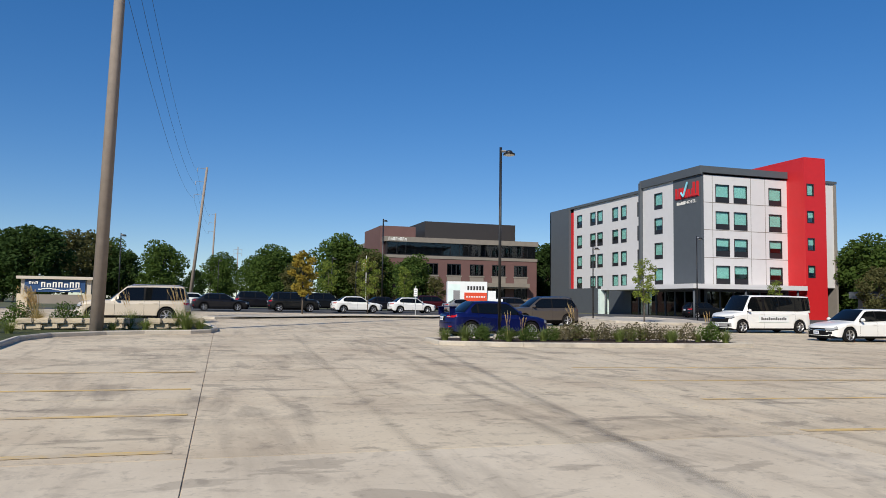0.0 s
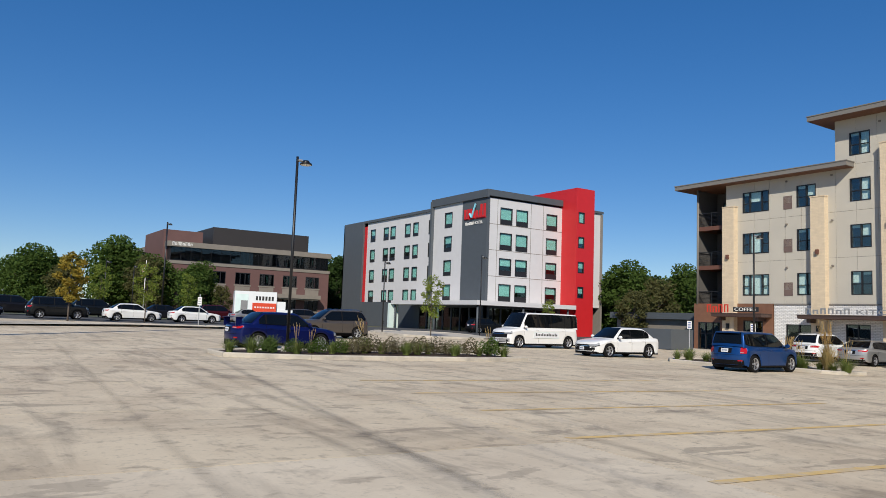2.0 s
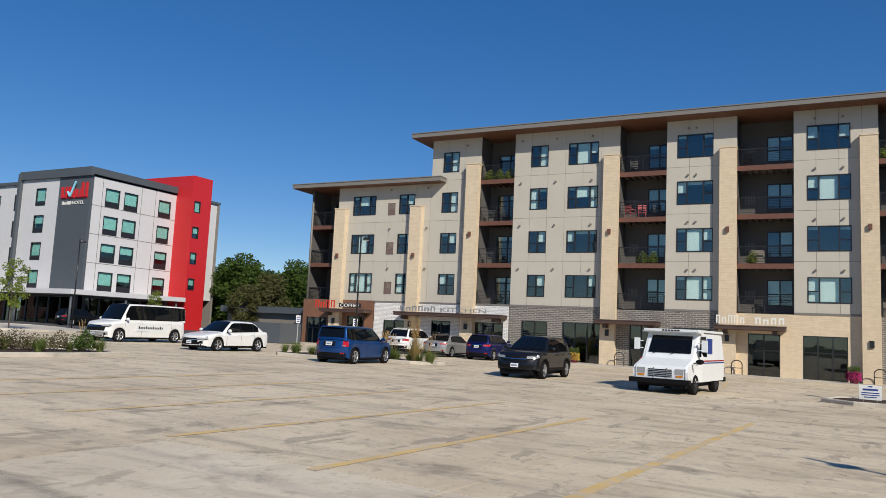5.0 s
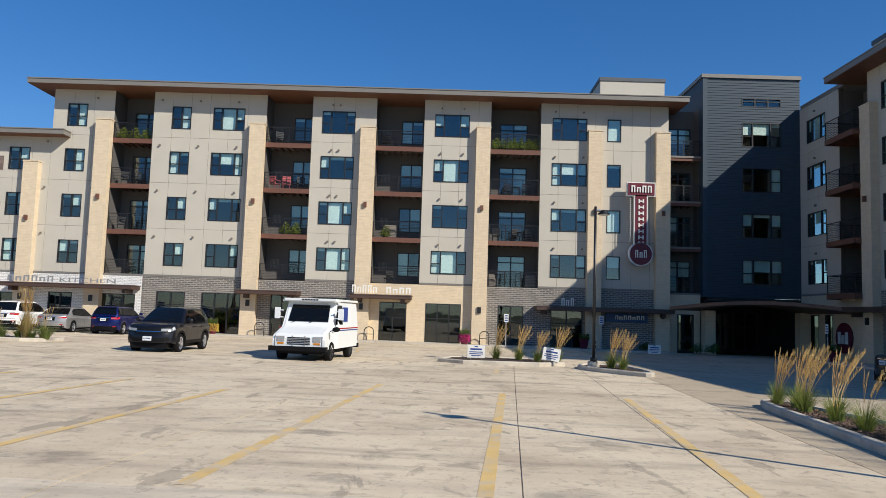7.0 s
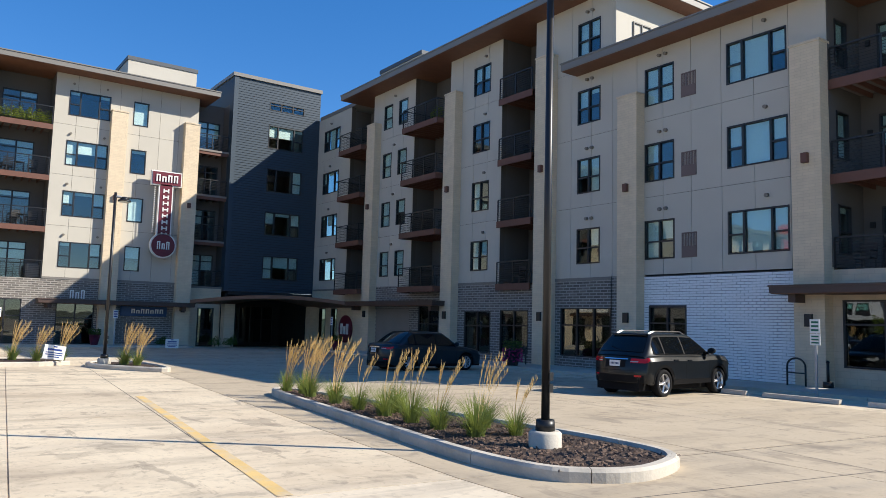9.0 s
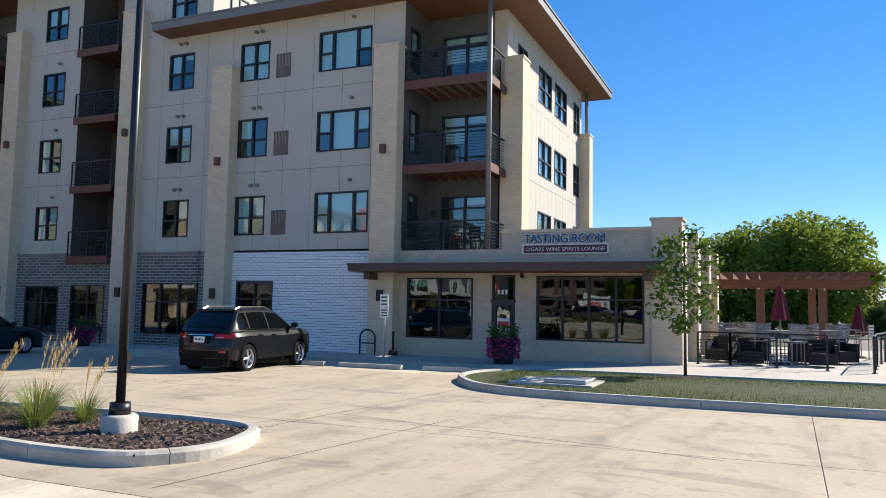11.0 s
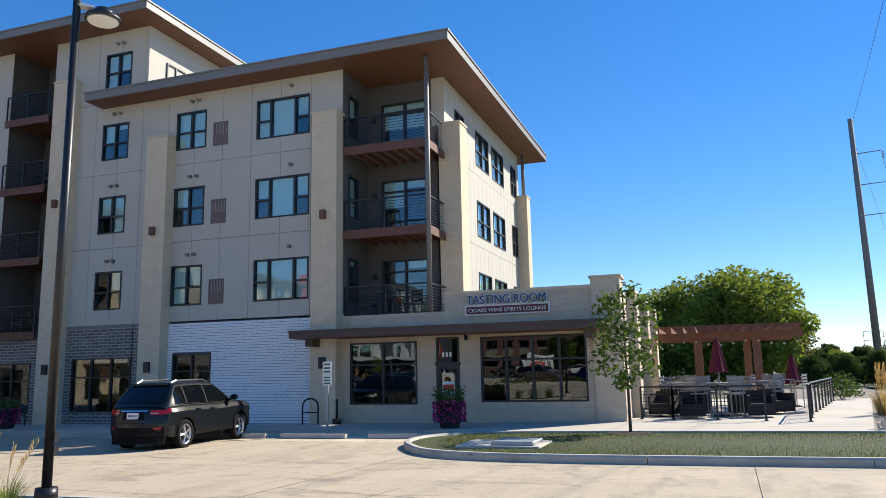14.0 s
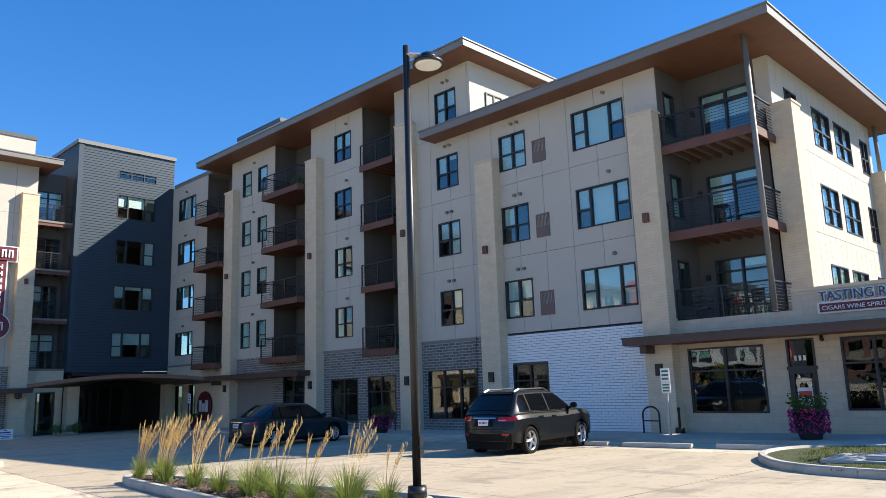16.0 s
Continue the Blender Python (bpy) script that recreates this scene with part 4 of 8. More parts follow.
# white bricks, one by one
random.seed(11)
wbm = {}
cnt = 0
rest = B()
H_, W_ = 0.10, 0.30
for r in range(37):
    z = -0.12 + r * H_
    off = 0.0 if r % 2 else W_ / 2
    u = 13.02 - off
    while u < 19.58:
        a, b = max(u, 13.02), min(u + W_ - 0.012, 19.58)
        u += W_
        if z + H_ > 0.62 and z < 2.40 and b > 17.5 and a < 19.25:
            if a < 17.5:
                b = 17.5
            elif b > 19.25:
                a = 19.25
            else:
                continue
        if b - a < 0.03:
            continue
        if cnt < 300 and b - a > 0.28 and z > 0.9:
            key = "full"
            if key not in wbm:
                bm = B()
                box(bm, 0, 0.018, 0, W_ - 0.012, 0, H_ - 0.012)
                wbm[key] = mesh_of(bm, "brick", M_WHITEBRICK)
            part("brick", wbm[key], None, wb, loc=(XR - 0.018 - random.random() * 0.004, a, z))
            cnt += 1
        else:
            fbox(rest, MR, a, b, 0.0, 0.018 + random.random() * 0.004, z, z + H_ - 0.012)
tagged(part("brickwork", rest, M_WHITEBRICK, wb), kind="stuff")

# ---- hotel ----
hotel = thing("hotel", "five-storey white and grey hotel with a red stair tower", "building")


def HL(u0, u1, v0, v1):
    return u0, u1, 52.5 - v0, 52.5 - v1


def HR(u0, u1, v0, v1):
    return -70 + v0, -70 + v1, u0, u1


def hwall(M, u0, u1, z0, z1, holes, material, name="wall", v0=-0.3, v1=0.0):
    bm = B()
    cut_boxes(bm, M, u0, u1, z0, z1, v0, v1, holes)
    return part(name, bm, material, hotel)


def hwin(M, u0, u1, z1, h=2.05, louv=0.62):
    bm = B()
    z0 = z1 - h
    f = 0.09
    fbox(bm, M, u0, u1, -0.18, 0.03, z0, z0 + louv)
    fbox(bm, M, u0, u1, -0.18, 0.03, z1 - f, z1)
    fbox(bm, M, u0, u0 + f, -0.18, 0.03, z0 + louv, z1 - f)
    fbox(bm, M, u1 - f, u1, -0.18, 0.03, z0 + louv, z1 - f)
    w = part("window", bm, M_FRAME, hotel)
    bm = B()
    fbox(bm, M, u0 + f, u1 - f, -0.10, -0.08, z0 + louv, z1 - f)
    part("pane", bm, M_TEALGLASS, w).visible_shadow = False
    bm = B()
    d = random.choice((0.6, 1.0, 1.0)) * (h - louv - f)
    fbox(bm, M, u0 + f, u1 - f, -0.15, -0.13, z1 - f - d, z1 - f)
    part("curtain", bm, M_TEALIN, w)


ROWS = (15.3, 12.25, 9.2, 6.12)
rc = [(54.4, 56.25), (56.85, 58.7), (61.7, 63.5)]
w = hwall(HR, 52.5, 64.3, 3.9, 16.3, [(a, b, z - 2.05, z) for a, b in rc for z in ROWS], M_WHITEP)
for a, b in rc:
    for z in ROWS:
        hwin(HR, a, b, z)
for z in (7.0, 10.1, 13.2):
    bm = B()
    fbox(bm, HR, 52.5, 64.3, 0.0, 0.012, z - 0.03, z + 0.03)
    part("panel_joint", bm, M_TANSTONE, w)
for u in (59.2, 61.2, 54.0):
    bm = B()
    fbox(bm, HR, u - 0.025, u + 0.025, 0.0, 0.012, 3.9, 16.3)
    part("panel_joint", bm, M_TANSTONE, w)
hwall(HR, 67.3, 71.4, 3.9, 16.4, [], M_WHITEP)
hwall(HL, -75.1, -69.95, 3.9, 17.0, [], M_DKGREY, "dark_panel", -0.3, 0.06)
w = hwall(HL, -81.7, -75.1, 3.9, 16.6, [(-79.05, -77.35, z - 2.0, z - 0.02) for z in ROWS], M_WHITEP)
for z in ROWS:
    hwin(HL, -79.05, -77.35, z - 0.02, 1.98, 0.5)
lc = [(-83.4, -82.0), (-87.4, -86.0), (-89.6, -88.1), (-93.7, -92.2), (-95.7, -94.2), (-99.7, -98.2)]
w = hwall(HL, -100.8, -81.7, 3.9, 15.9, [(a, b, z - 2.4, z - 0.5) for a, b in lc for z in ROWS], M_WHITEP, "wall", -0.6, -0.35)
for a, b in lc:
    for z in ROWS:
        hwin(lambda p, q, r, s: HL(p, q, r - 0.35, s - 0.35), a, b, z - 0.5, 1.9, 0.45)
hwall(HL, -101.6, -100.8, 2.0, 15.4, [], M_RED, "red_strip", -0.5, -0.3)
hwall(HL, -108.2, -101.6, -0.5, 16.1, [], M_DKGREY, "dark_panel")
room_wall(hotel, -108.2, -107.9, 52.5, 70, -0.5, 16.1)
room_wall(hotel, -108, -69.8, 71.1, 71.4, -0.5, 16.2)
room_wall(hotel, -108, -73, 56.5, 56.7, 3.9, 16.0)
room_wall(hotel, -74.2, -74.0, 53, 71, 3.9, 16.0)
for z in (6.9, 9.95, 13.0):
    room_wall(hotel, -107.9, -70.4, 53.2, 71, z - 0.2, z)
bm = B()
box(bm, -81.9, -69.7, 52.5, 64.2, 16.5, 17.25)
box(bm, -81.9, -69.7, 52.2, 52.5, 16.3, 17.25)
box(bm, -108.3, -81.7, 52.6, 70, 15.9, 16.25)
box(bm, -75, -69.8, 67.4, 71.5, 16.3, 16.6)
box(bm, -82.0, -81.6, 52.1, 52.6, 3.9, 17.0)
part("coping", bm, M_DKGREY, hotel)
th = [(64.6, 65.6, z - 1.4, z) for z in (15.6, 12.5, 9.4, 6.3)]
HT = lambda a, b, c, d: (-67.3 + c, -67.3 + d, a, b)
hwall(HT, 64.3, 67.3, -0.5, 18.5, th, M_RED, "stair_tower")
bm = B()
box(bm, -76, -67.62, 64.3, 64.6, -0.5, 18.5)
box(bm, -76, -67.3, 64.3, 67.3, 18.5, 18.62)
part("stair_tower_side", bm, M_RED, hotel)
for a, b, lo, hi in th:
    hwin(HT, a, b, hi, 1.4, 0.1)
# ground floor: dark glazed base and pale canopy
hwall(HR, 52.5, 64.3, -0.5, 3.9, [(53.2 + i * 1.8, 54.8 + i * 1.8, 0.1, 3.2) for i in range(6)], M_DKGREY, "base")
hwall(HL, -101.6, -70, -0.5, 3.9, [(-84.5 + i * 1.9, -82.8 + i * 1.9, 0.1, 3.2) for i in range(7)], M_DKGREY, "base")
for i in range(6):
    bm = B()
    fbox(bm, HR, 53.2 + i * 1.8, 54.8 + i * 1.8, -0.1, -0.08, 0.1, 3.2)
    part("base_pane", bm, M_SHOPGLASS, hotel).visible_shadow = False
for i in range(7):
    bm = B()
    fbox(bm, HL, -84.5 + i * 1.9, -82.8 + i * 1.9, -0.1, -0.08, 0.1, 3.2)
    part("base_pane", bm, M_SHOPGLASS, hotel).visible_shadow = False
bm = B()
box(bm, -86, -66.8, 49.0, 52.5, 3.45, 3.95)
box(bm, -70, -66.8, 52.5, 64.0, 3.45, 3.95)
part("entrance_canopy", bm, M_WHITEP, hotel, "flat white entrance canopy")
for x, y in ((-67.2, 49.4), (-67.2, 56), (-67.2, 63), (-76, 49.4), (-85.5, 49.4)):
    bm = B()
    tube(bm, (x, y, -0.5), (x, y, 3.45), 0.12)
    part("canopy_post", bm, M_DKGREY, hotel)
bm = B()
box(bm, -86.4, -86.0, 48.8, 50.2, -0.5, 3.6)
part("entrance_fin", bm, M_TEALIN, hotel, "pale teal entrance fin")
# sign
hs = part("hotel_sign", B(), M_RED, hotel, "red sign letters with a white tick")
b2 = B()
fbox(b2, HL, -74.6, -70.2, 0.06, 0.10, 13.9, 14.0)
b2.to_mesh(hs.data)
b2.free()
for a, h in ((-74.5, 1.2), (-73.3, 1.2), (-72.1, 0.9), (-71.2, 1.6)):
    b2 = B()
    prism(b2, [(a, 52.44), (a + 0.9, 52.44), (a + 0.9, 52.26), (a, 52.26)], 14.0, 14.22)
    for q in (a, a + 0.66):
        prism(b2, [(q, 52.44), (q + 0.24, 52.44), (q + 0.24, 52.26), (q, 52.26)], 14.22, 14.0 + h)
    part("letter_shape", b2, M_RED, hs)
bm = B()
tube(bm, (-73.2, 52.15, 14.6), (-72.8, 52.15, 14.1), 0.12, n=6)
tube(bm, (-72.8, 52.15, 14.1), (-72.0, 52.15, 15.7), 0.12, n=6)
part("tick", bm, mat("pale_blue_sign", (0.25, 0.62, 0.75), 0.5, bump=0), hs)
text("HOTEL", 0.5, pose(-72.6, 52.35, 13.25, 90), M_LETTER, hs, width=1.9)
bars(HL, -74.4, -72.8, 0.06, 13.25, 13.6, 4, M_LETTER, hs)

# ---- office ----
M_OFFGLASS = glass_mat("office_glass", (0.4, 0.43, 0.45), 0.05)
office = thing("office_building", "three-storey red brick office with a dark glass top band", "building")


def OM(u0, u1, v0, v1):
    return -110 + v0, -110 + v1, u0, u1


def OS(u0, u1, v0, v1):
    return u0, u1, 26 - v0, 26 - v1


oh = [(28.3 + i * 3.75 + (0.0), 30.6 + i * 3.75, z0, z1) for i in range(6) for z0, z1 in ((5.8, 7.6), (2.2, 4.2))]
bm = B()
cut_boxes(bm, OM, 26, 51, -1, 8.75, -0.3, 0.0, oh)
cut_boxes(bm, OS, -135, -110.31, -1, 8.75, -0.3, 0.0, [(-116 - i * 4, -114 - i * 4, 5.8, 7.6) for i in range(4)])
part("wall", bm, M_REDBRICK, office)
for a, b, lo, hi in oh:
    bm = B()
    for k in range(4):
        u = a + (b - a) * k / 3
        fbox(bm, OM, max(a, u - 0.05), min(b, u + 0.05), -0.2, -0.02, lo, hi)
    fbox(bm, OM, a, b, -0.2, -0.02, lo, lo + 0.1)
    fbox(bm, OM, a, b, -0.2, -0.02, hi - 0.1, hi)
    w = part("window", bm, M_FRAME, office)
    bm = B()
    fbox(bm, OM, a, b, -0.16, -0.14, lo, hi)
    part("pane", bm, M_OFFGLASS, w)
    bm = B()
    fbox(bm, OM, a - 0.15, b + 0.15, -0.05, 0.06, lo - 0.2, lo)
    part("sill", bm, M_TANSTONE, w)
bm = B()
box(bm, -135, -110.2, 26.2, 50.8, 8.75, 10.75)
part("glass_band", bm, M_FRAME, office)
for i in range(17):
    bm = B()
    fbox(bm, OM, 26.3 + i * 1.45, 27.65 + i * 1.45, -0.2, -0.12, 8.9, 10.7)
    part("band_pane", bm, M_OFFGLASS, office)
bm = B()
box(bm, -135, -109.8, 25.8, 51.2, 10.75, 11.5)
box(bm, -135, -109.9, 25.9, 51.1, 8.3, 8.75)
part("stone_band", bm, M_TANSTONE, office)
bm = B()
box(bm, -124, -112, 25.6, 31.2, -1, 13.3)
part("brick_tower", bm, M_REDBRICK, office)
bm = B()
box(bm, -126, -113, 33, 48.5, 11.5, 14.4)
part("penthouse", bm, mat("dark_brown_metal", (0.030, 0.026, 0.025), 0.6, vary=0.1), office)
for i in range(6):
    a = 28.3 + i * 3.75
    bm = B()
    fbox(bm, OM, a, a + 2.3, 0.0, 0.03, 4.35, 5.55)
    part("spandrel", bm, M_TANSTONE, office)
bm = B()
box(bm, -110, -108.2, 42, 49, 4.1, 4.7)
box(bm, -110, -108.4, 42.2, 48.8, 3.9, 4.1)
part("entrance_canopy", bm, M_TANSTONE, office)
bm = B()
box(bm, -134, -112, 27, 50, -1, 10)
part("inner_core", bm, M_DARKIN, office)
bars(OM, 26.3, 29.2, 0.2, 10.9, 11.4, 8, M_LETTER, office)

# ---- vehicles ----
def paint(name, c, metal=0.0):
    return mat(name, c, 0.34, metal, vary=0.04, bump=0, coat=0.5, spec=0.2)


M_TYRE = mat("tyre_rubber", (0.009, 0.009, 0.010), 0.85, spec=0.15)
M_ALLOY = mat("alloy_rim", (0.5, 0.5, 0.52), 0.3, 0.85, bump=0)
M_RIMDARK = mat("rim_shadow_gap", (0.02, 0.02, 0.02), 0.7, bump=0)
M_CARGLASS = mat("tinted_car_glass", (0.004, 0.005, 0.006), 0.02, bump=0, spec=0.35)
M_TRIM = mat("black_plastic_trim", (0.007, 0.007, 0.008), 0.6, bump=0, spec=0.12)
M_TAIL = mat("red_tail_lamp", (0.42, 0.008, 0.012), 0.12, bump=0)
M_HEAD = mat("clear_head_lamp", (0.30, 0.31, 0.32), 0.08, bump=0)
M_CHROME = mat("chrome_trim", (0.7, 0.7, 0.72), 0.15, 1.0, bump=0)
M_PLATE = mat("number_plate", (0.7, 0.71, 0.73), 0.5, bump=0)
M_GREYBUMP = mat("grey_bumper", (0.22, 0.22, 0.22), 0.5, bump=0)
M_AMBER = mat("amber_lamp", (0.6, 0.22, 0.02), 0.2, bump=0)


def lathe(bm, prof, n=24, centre=(0, 0, 0)):
    """Revolve (radius, y) points about the y axis."""
    rings = []
    for r, y in prof:
        rings.append([bm.verts.new((centre[0] + r * math.cos(2 * math.pi * i / n), centre[1] + y, centre[2] + r * math.sin(2 * math.pi * i / n))) for i in range(n)])
    for a, b in zip(rings, rings[1:]):
        for i in range(n):
            f = bm.faces.new((a[i], a[(i + 1) % n], b[(i + 1) % n], b[i]))
            f.smooth = True


def wheel_meshes(r, spokes, rim_mat):
    bm = B()
    w = 0.105
    lathe(bm, [(r * 0.70, -w), (r * 0.94, -w), (r, -w * 0.7), (r, w * 0.7), (r * 0.94, w), (r * 0.70, w), (r * 0.70, -w)])
    tyre = mesh_of(bm, "tyre", M_TYRE)
    bm = B()
    lathe(bm, [(r * 0.71, w * 0.9), (r * 0.66, w * 0.95), (r * 0.65, w * 0.4), (r * 0.60, w * 0.3)])
    lathe(bm, [(0.001, w * 0.93), (r * 0.15, w * 0.93), (r * 0.17, w * 0.4)])
    for k in range(spokes):
        a = 2 * math.pi * k / spokes
        for d in (-0.11, 0.11):
            ca, sa = math.cos(a + d), math.sin(a + d)
            tube(bm, (ca * r * 0.12, w * 0.8, sa * r * 0.12), (math.cos(a + d * 0.9) * r * 0.68, w * 0.85, math.sin(a + d * 0.9) * r * 0.68), r * 0.055, r * 0.04, 5)
    rim = mesh_of(bm, "rim", rim_mat)
    # Dark disc paints the wheel's inner shade between the spokes.
    bm = B()
    lathe(bm, [(r * 0.66, w * 0.38), (0.001, w * 0.35)])
    back = mesh_of(bm, "rim_back", M_RIMDARK)
    return tyre, rim, back


def lerp(pts, x):
    for (a, p), (b, q) in zip(pts, pts[1:]):
        if x <= b:
            t = 0 if b == a else max(0, (x - a) / (b - a))
            return p + (q - p) * t
    return pts[-1][1]


def car(name, label, x, y, heading, L, W, H, colour, deck, roofp, glass, wb, r=0.33, off=0.0, spokes=5, group="parked cars", rack=False, rimm=None, wing=False, cladding=False, sill=0.24, box_w=0.21, tall_tail=False, glass_m=None, nose=1.0):
    """deck: (t, z) along the length from tail 0 to nose 1; roofp: four t for rear base, rear top, front top, front base;
    glass: side windows as (t0, t1)."""
    car_ = thing(name, label, "car", group)
    glass_m = glass_m or M_CARGLASS
    X = lambda t: -L / 2 + t * L
    dk = lambda xx: lerp([(X(t), z) for t, z in deck], xx)
    xa, xb, xc, xd = [X(t) for t in roofp]
    xr, xf = -wb / 2 + off, wb / 2 + off
    R = r + 0.055
    suv = H > 1.55
    if suv and box_w == 0.21:
        box_w = 0.25

    def half(xx):
        s = abs(xx) / (L / 2)
        return W / 2 * (1 - 0.13 * max(0, (s - 0.60) / 0.40) ** 2.4)

    def low(xx):
        z = sill + 0.05 * max(0, (abs(xx) / (L / 2) - 0.85) / 0.15)
        for xw in (xr, xf):
            d = abs(xx - xw)
            if d < R:
                z = max(z, r + math.sqrt(R * R - d * d))
        return z

    def section(xx):
        """Half outline of the lower body, from the sill up to the middle of the deck; the fourth point is the shoulder crease."""
        w, zd = half(xx), dk(xx)
        zb = min(low(xx), zd - 0.18)
        zs = max(zb + 0.10, zd - 0.15)
        zm = zb + (zs - zb) * 0.55
        return [(w * 0.955, zb), (w * 0.99, zb + (zm - zb) * 0.45), (w * 0.985, zm), (w, zs), (w * 0.955, zs + (zd - zs) * 0.55), (w * 0.915, zd - 0.015), (w * 0.80, zd + 0.006), (w * 0.45, zd + 0.020), (0, zd + 0.028)]

    def side_y(xx, z):
        pr = section(xx)
        if z <= pr[0][1]:
            return pr[0][0]
        for (a, za), (b, zb_) in zip(pr, pr[1:]):
            if z <= zb_:
                return a + (b - a) * (z - za) / max(1e-6, zb_ - za)
        return pr[5][0]

    def warp(xx, yy, z):
        """Rounds the corners and rakes the nose and the tail."""
        e = max(0.0, (abs(xx) - (L / 2 - 0.6)) / 0.6) ** 2
        sg = 1 if xx > 0 else -1
        zc = 0.50 if sg > 0 else 0.58
        rake = (0.11 if sg > 0 else 0.07) * nose * max(0, (z - zc) / 0.4) ** 2 + 0.05 * max(0, (zc - z) / 0.3) ** 2
        return Vector((xx - sg * e * (0.26 * (abs(yy) / half(xx)) ** 2.6 + rake), yy, z))

    n = 90
    st = [-L / 2 + L * i / n for i in range(n + 1)]
    bm = B()
    rings = []
    for xx in st:
        pr = section(xx)
        pr = pr + [(-a, b) for a, b in pr[-2::-1]]
        rings.append([bm.verts.new(warp(xx, a, b)) for a, b in pr])
    for a, b in zip(rings, rings[1:]):
        for j in range(len(a) - 1):
            bm.faces.new((a[j], b[j], b[j + 1], a[j + 1])).smooth = True
    for xx, ring in ((-L / 2, rings[0]), (L / 2, rings[-1])):
        rows = []
        for j in range(9):
            a, b = section(xx)[j]
            rows.append([bm.verts.new(warp(xx, a * q / 6, b)) for q in range(-6, 7)])
        for p, q in zip(rows, rows[1:]):
            for j in range(12):
                bm.faces.new((p[j], p[j + 1], q[j + 1], q[j])).smooth = True
    bmesh.ops.remove_doubles(bm, verts=bm.verts[:], dist=1e-4)
    bmesh.ops.recalc_face_normals(bm, faces=bm.faces[:])
    bm.verts.ensure_lookup_table()
    shoulder = {}
    for xx in st:
        a, b = section(xx)[3]
        shoulder[round(warp(xx, a, b).x, 3)] = b
    for e in bm.edges:
        if all(abs(v.co.y) > W * 0.40 and abs(shoulder.get(round(v.co.x, 3), -9) - v.co.z) < 0.002 for v in e.verts):
            e.smooth = False
    body = part("body", bm, colour, car_)

    def patch(nm, cols, material, parent=None, lab="", lift=0.008, rows=3):
        """A skin on the body: cols are ('e', y, z0, z1) on an end or ('s', x, z0, z1) on a side, signed."""
        bm = B()
        prev = None
        for kind, v, z0, z1, sg, s in cols:
            cur = []
            for k in range(rows + 1):
                z = z0 + (z1 - z0) * k / rows
                if kind == 'e':
                    p = warp(sg * L / 2, s * v, z) + Vector((sg * lift, 0, 0))
                else:
                    p = warp(v, s * side_y(v, z), z) + Vector((sg * lift * 0.5, s * lift, 0))
                cur.append(bm.verts.new(p))
            if prev:
                for j in range(rows):
                    bm.faces.new((prev[j], cur[j], cur[j + 1], prev[j + 1])).smooth = True
            prev = cur
        return part(nm, bm, material, parent or car_, lab)

    def span(y0, y1, z0, z1, sg, m=6):
        return [('e', y0 + (y1 - y0) * k / m, z0, z1, sg, 1) for k in range(m + 1)]

    # cabin
    def ease(t):
        """Nearly straight glass that rounds over into the roof."""
        a, k = 1.06 * t, 0.10
        h = min(1, max(0, 0.5 + 0.5 * (1 - a) / k))
        return 1 + (a - 1) * h - k * h * (1 - h)

    def zroof(xx):
        if xx <= xb:
            t = min(1, max(0, (xx - xa) / max(1e-3, xb - xa)))
            return dk(xa) + (H - 0.02 - dk(xa)) * ease(t)
        if xx >= xc:
            t = min(1, max(0, (xd - xx) / max(1e-3, xd - xc)))
            return dk(xd) + (H - 0.02 - dk(xd)) * ease(t)
        t = (xx - xb) / (xc - xb)
        return H - 0.02 + 0.02 * math.sin(math.pi * t)

    def wide(xx, z):
        d = dk(xx)
        h = min(1, max(0, (z - d) / max(0.05, H - d)))
        return half(xx) * 0.925 - box_w * h ** 1.15

    def cwarp(xx, yy, z):
        w = half(xx)
        if xx < xb:
            return Vector((xx + 0.20 * (xb - xx) / (xb - xa) * (abs(yy) / w) ** 2.4, yy, z))
        if xx > xc:
            return Vector((xx - 0.20 * (xx - xc) / (xd - xc) * (abs(yy) / w) ** 2.4, yy, z))
        return Vector((xx, yy, z))

    m = 48
    bm = B()
    rings = []
    for i in range(m + 1):
        xx = xa + (xd - xa) * i / m
        zr, d = max(zroof(xx), dk(xx) + 0.004), dk(xx)
        wr = wide(xx, zr)
        zz = d - 0.05
        zq = max(zz + 0.01, zr - 0.055)
        pr = [(wide(xx, zz), zz), (wide(xx, zq), zq), (wr * 0.95, zr - 0.018), (wr * 0.86, zr - 0.002), (wr * 0.5, zr + 0.012), (0, zr + 0.018)]
        pr = pr + [(-a, b) for a, b in pr[-2::-1]]
        rings.append([bm.verts.new(cwarp(xx, a, b)) for a, b in pr])
    for a, b in zip(rings, rings[1:]):
        for j in range(len(a) - 1):
            bm.faces.new((a[j], b[j], b[j + 1], a[j + 1])).smooth = True
    cab = part("cabin", bm, colour, car_)

    # side glass over one dark surround
    def pane(nm, x0, x1, s, material, lift, pad):
        bm = B()
        prev = None
        for i in range(15):
            xx = x0 + (x1 - x0) * i / 14
            lo = dk(xx) + 0.035 - pad + 0.5 * max(0, 0.16 - (xx + L / 2) / L)
            hi = max(lo + 0.002, zroof(xx) - 0.085 + pad)
            cur = [bm.verts.new(cwarp(xx, s * (wide(xx, z) + lift), z)) for z in (lo, (lo + hi) / 2, hi)]
            if prev:
                for j in (0, 1):
                    bm.faces.new((prev[j], cur[j], cur[j + 1], prev[j + 1])).smooth = True
            prev = cur
        return part(nm, bm, material, cab)

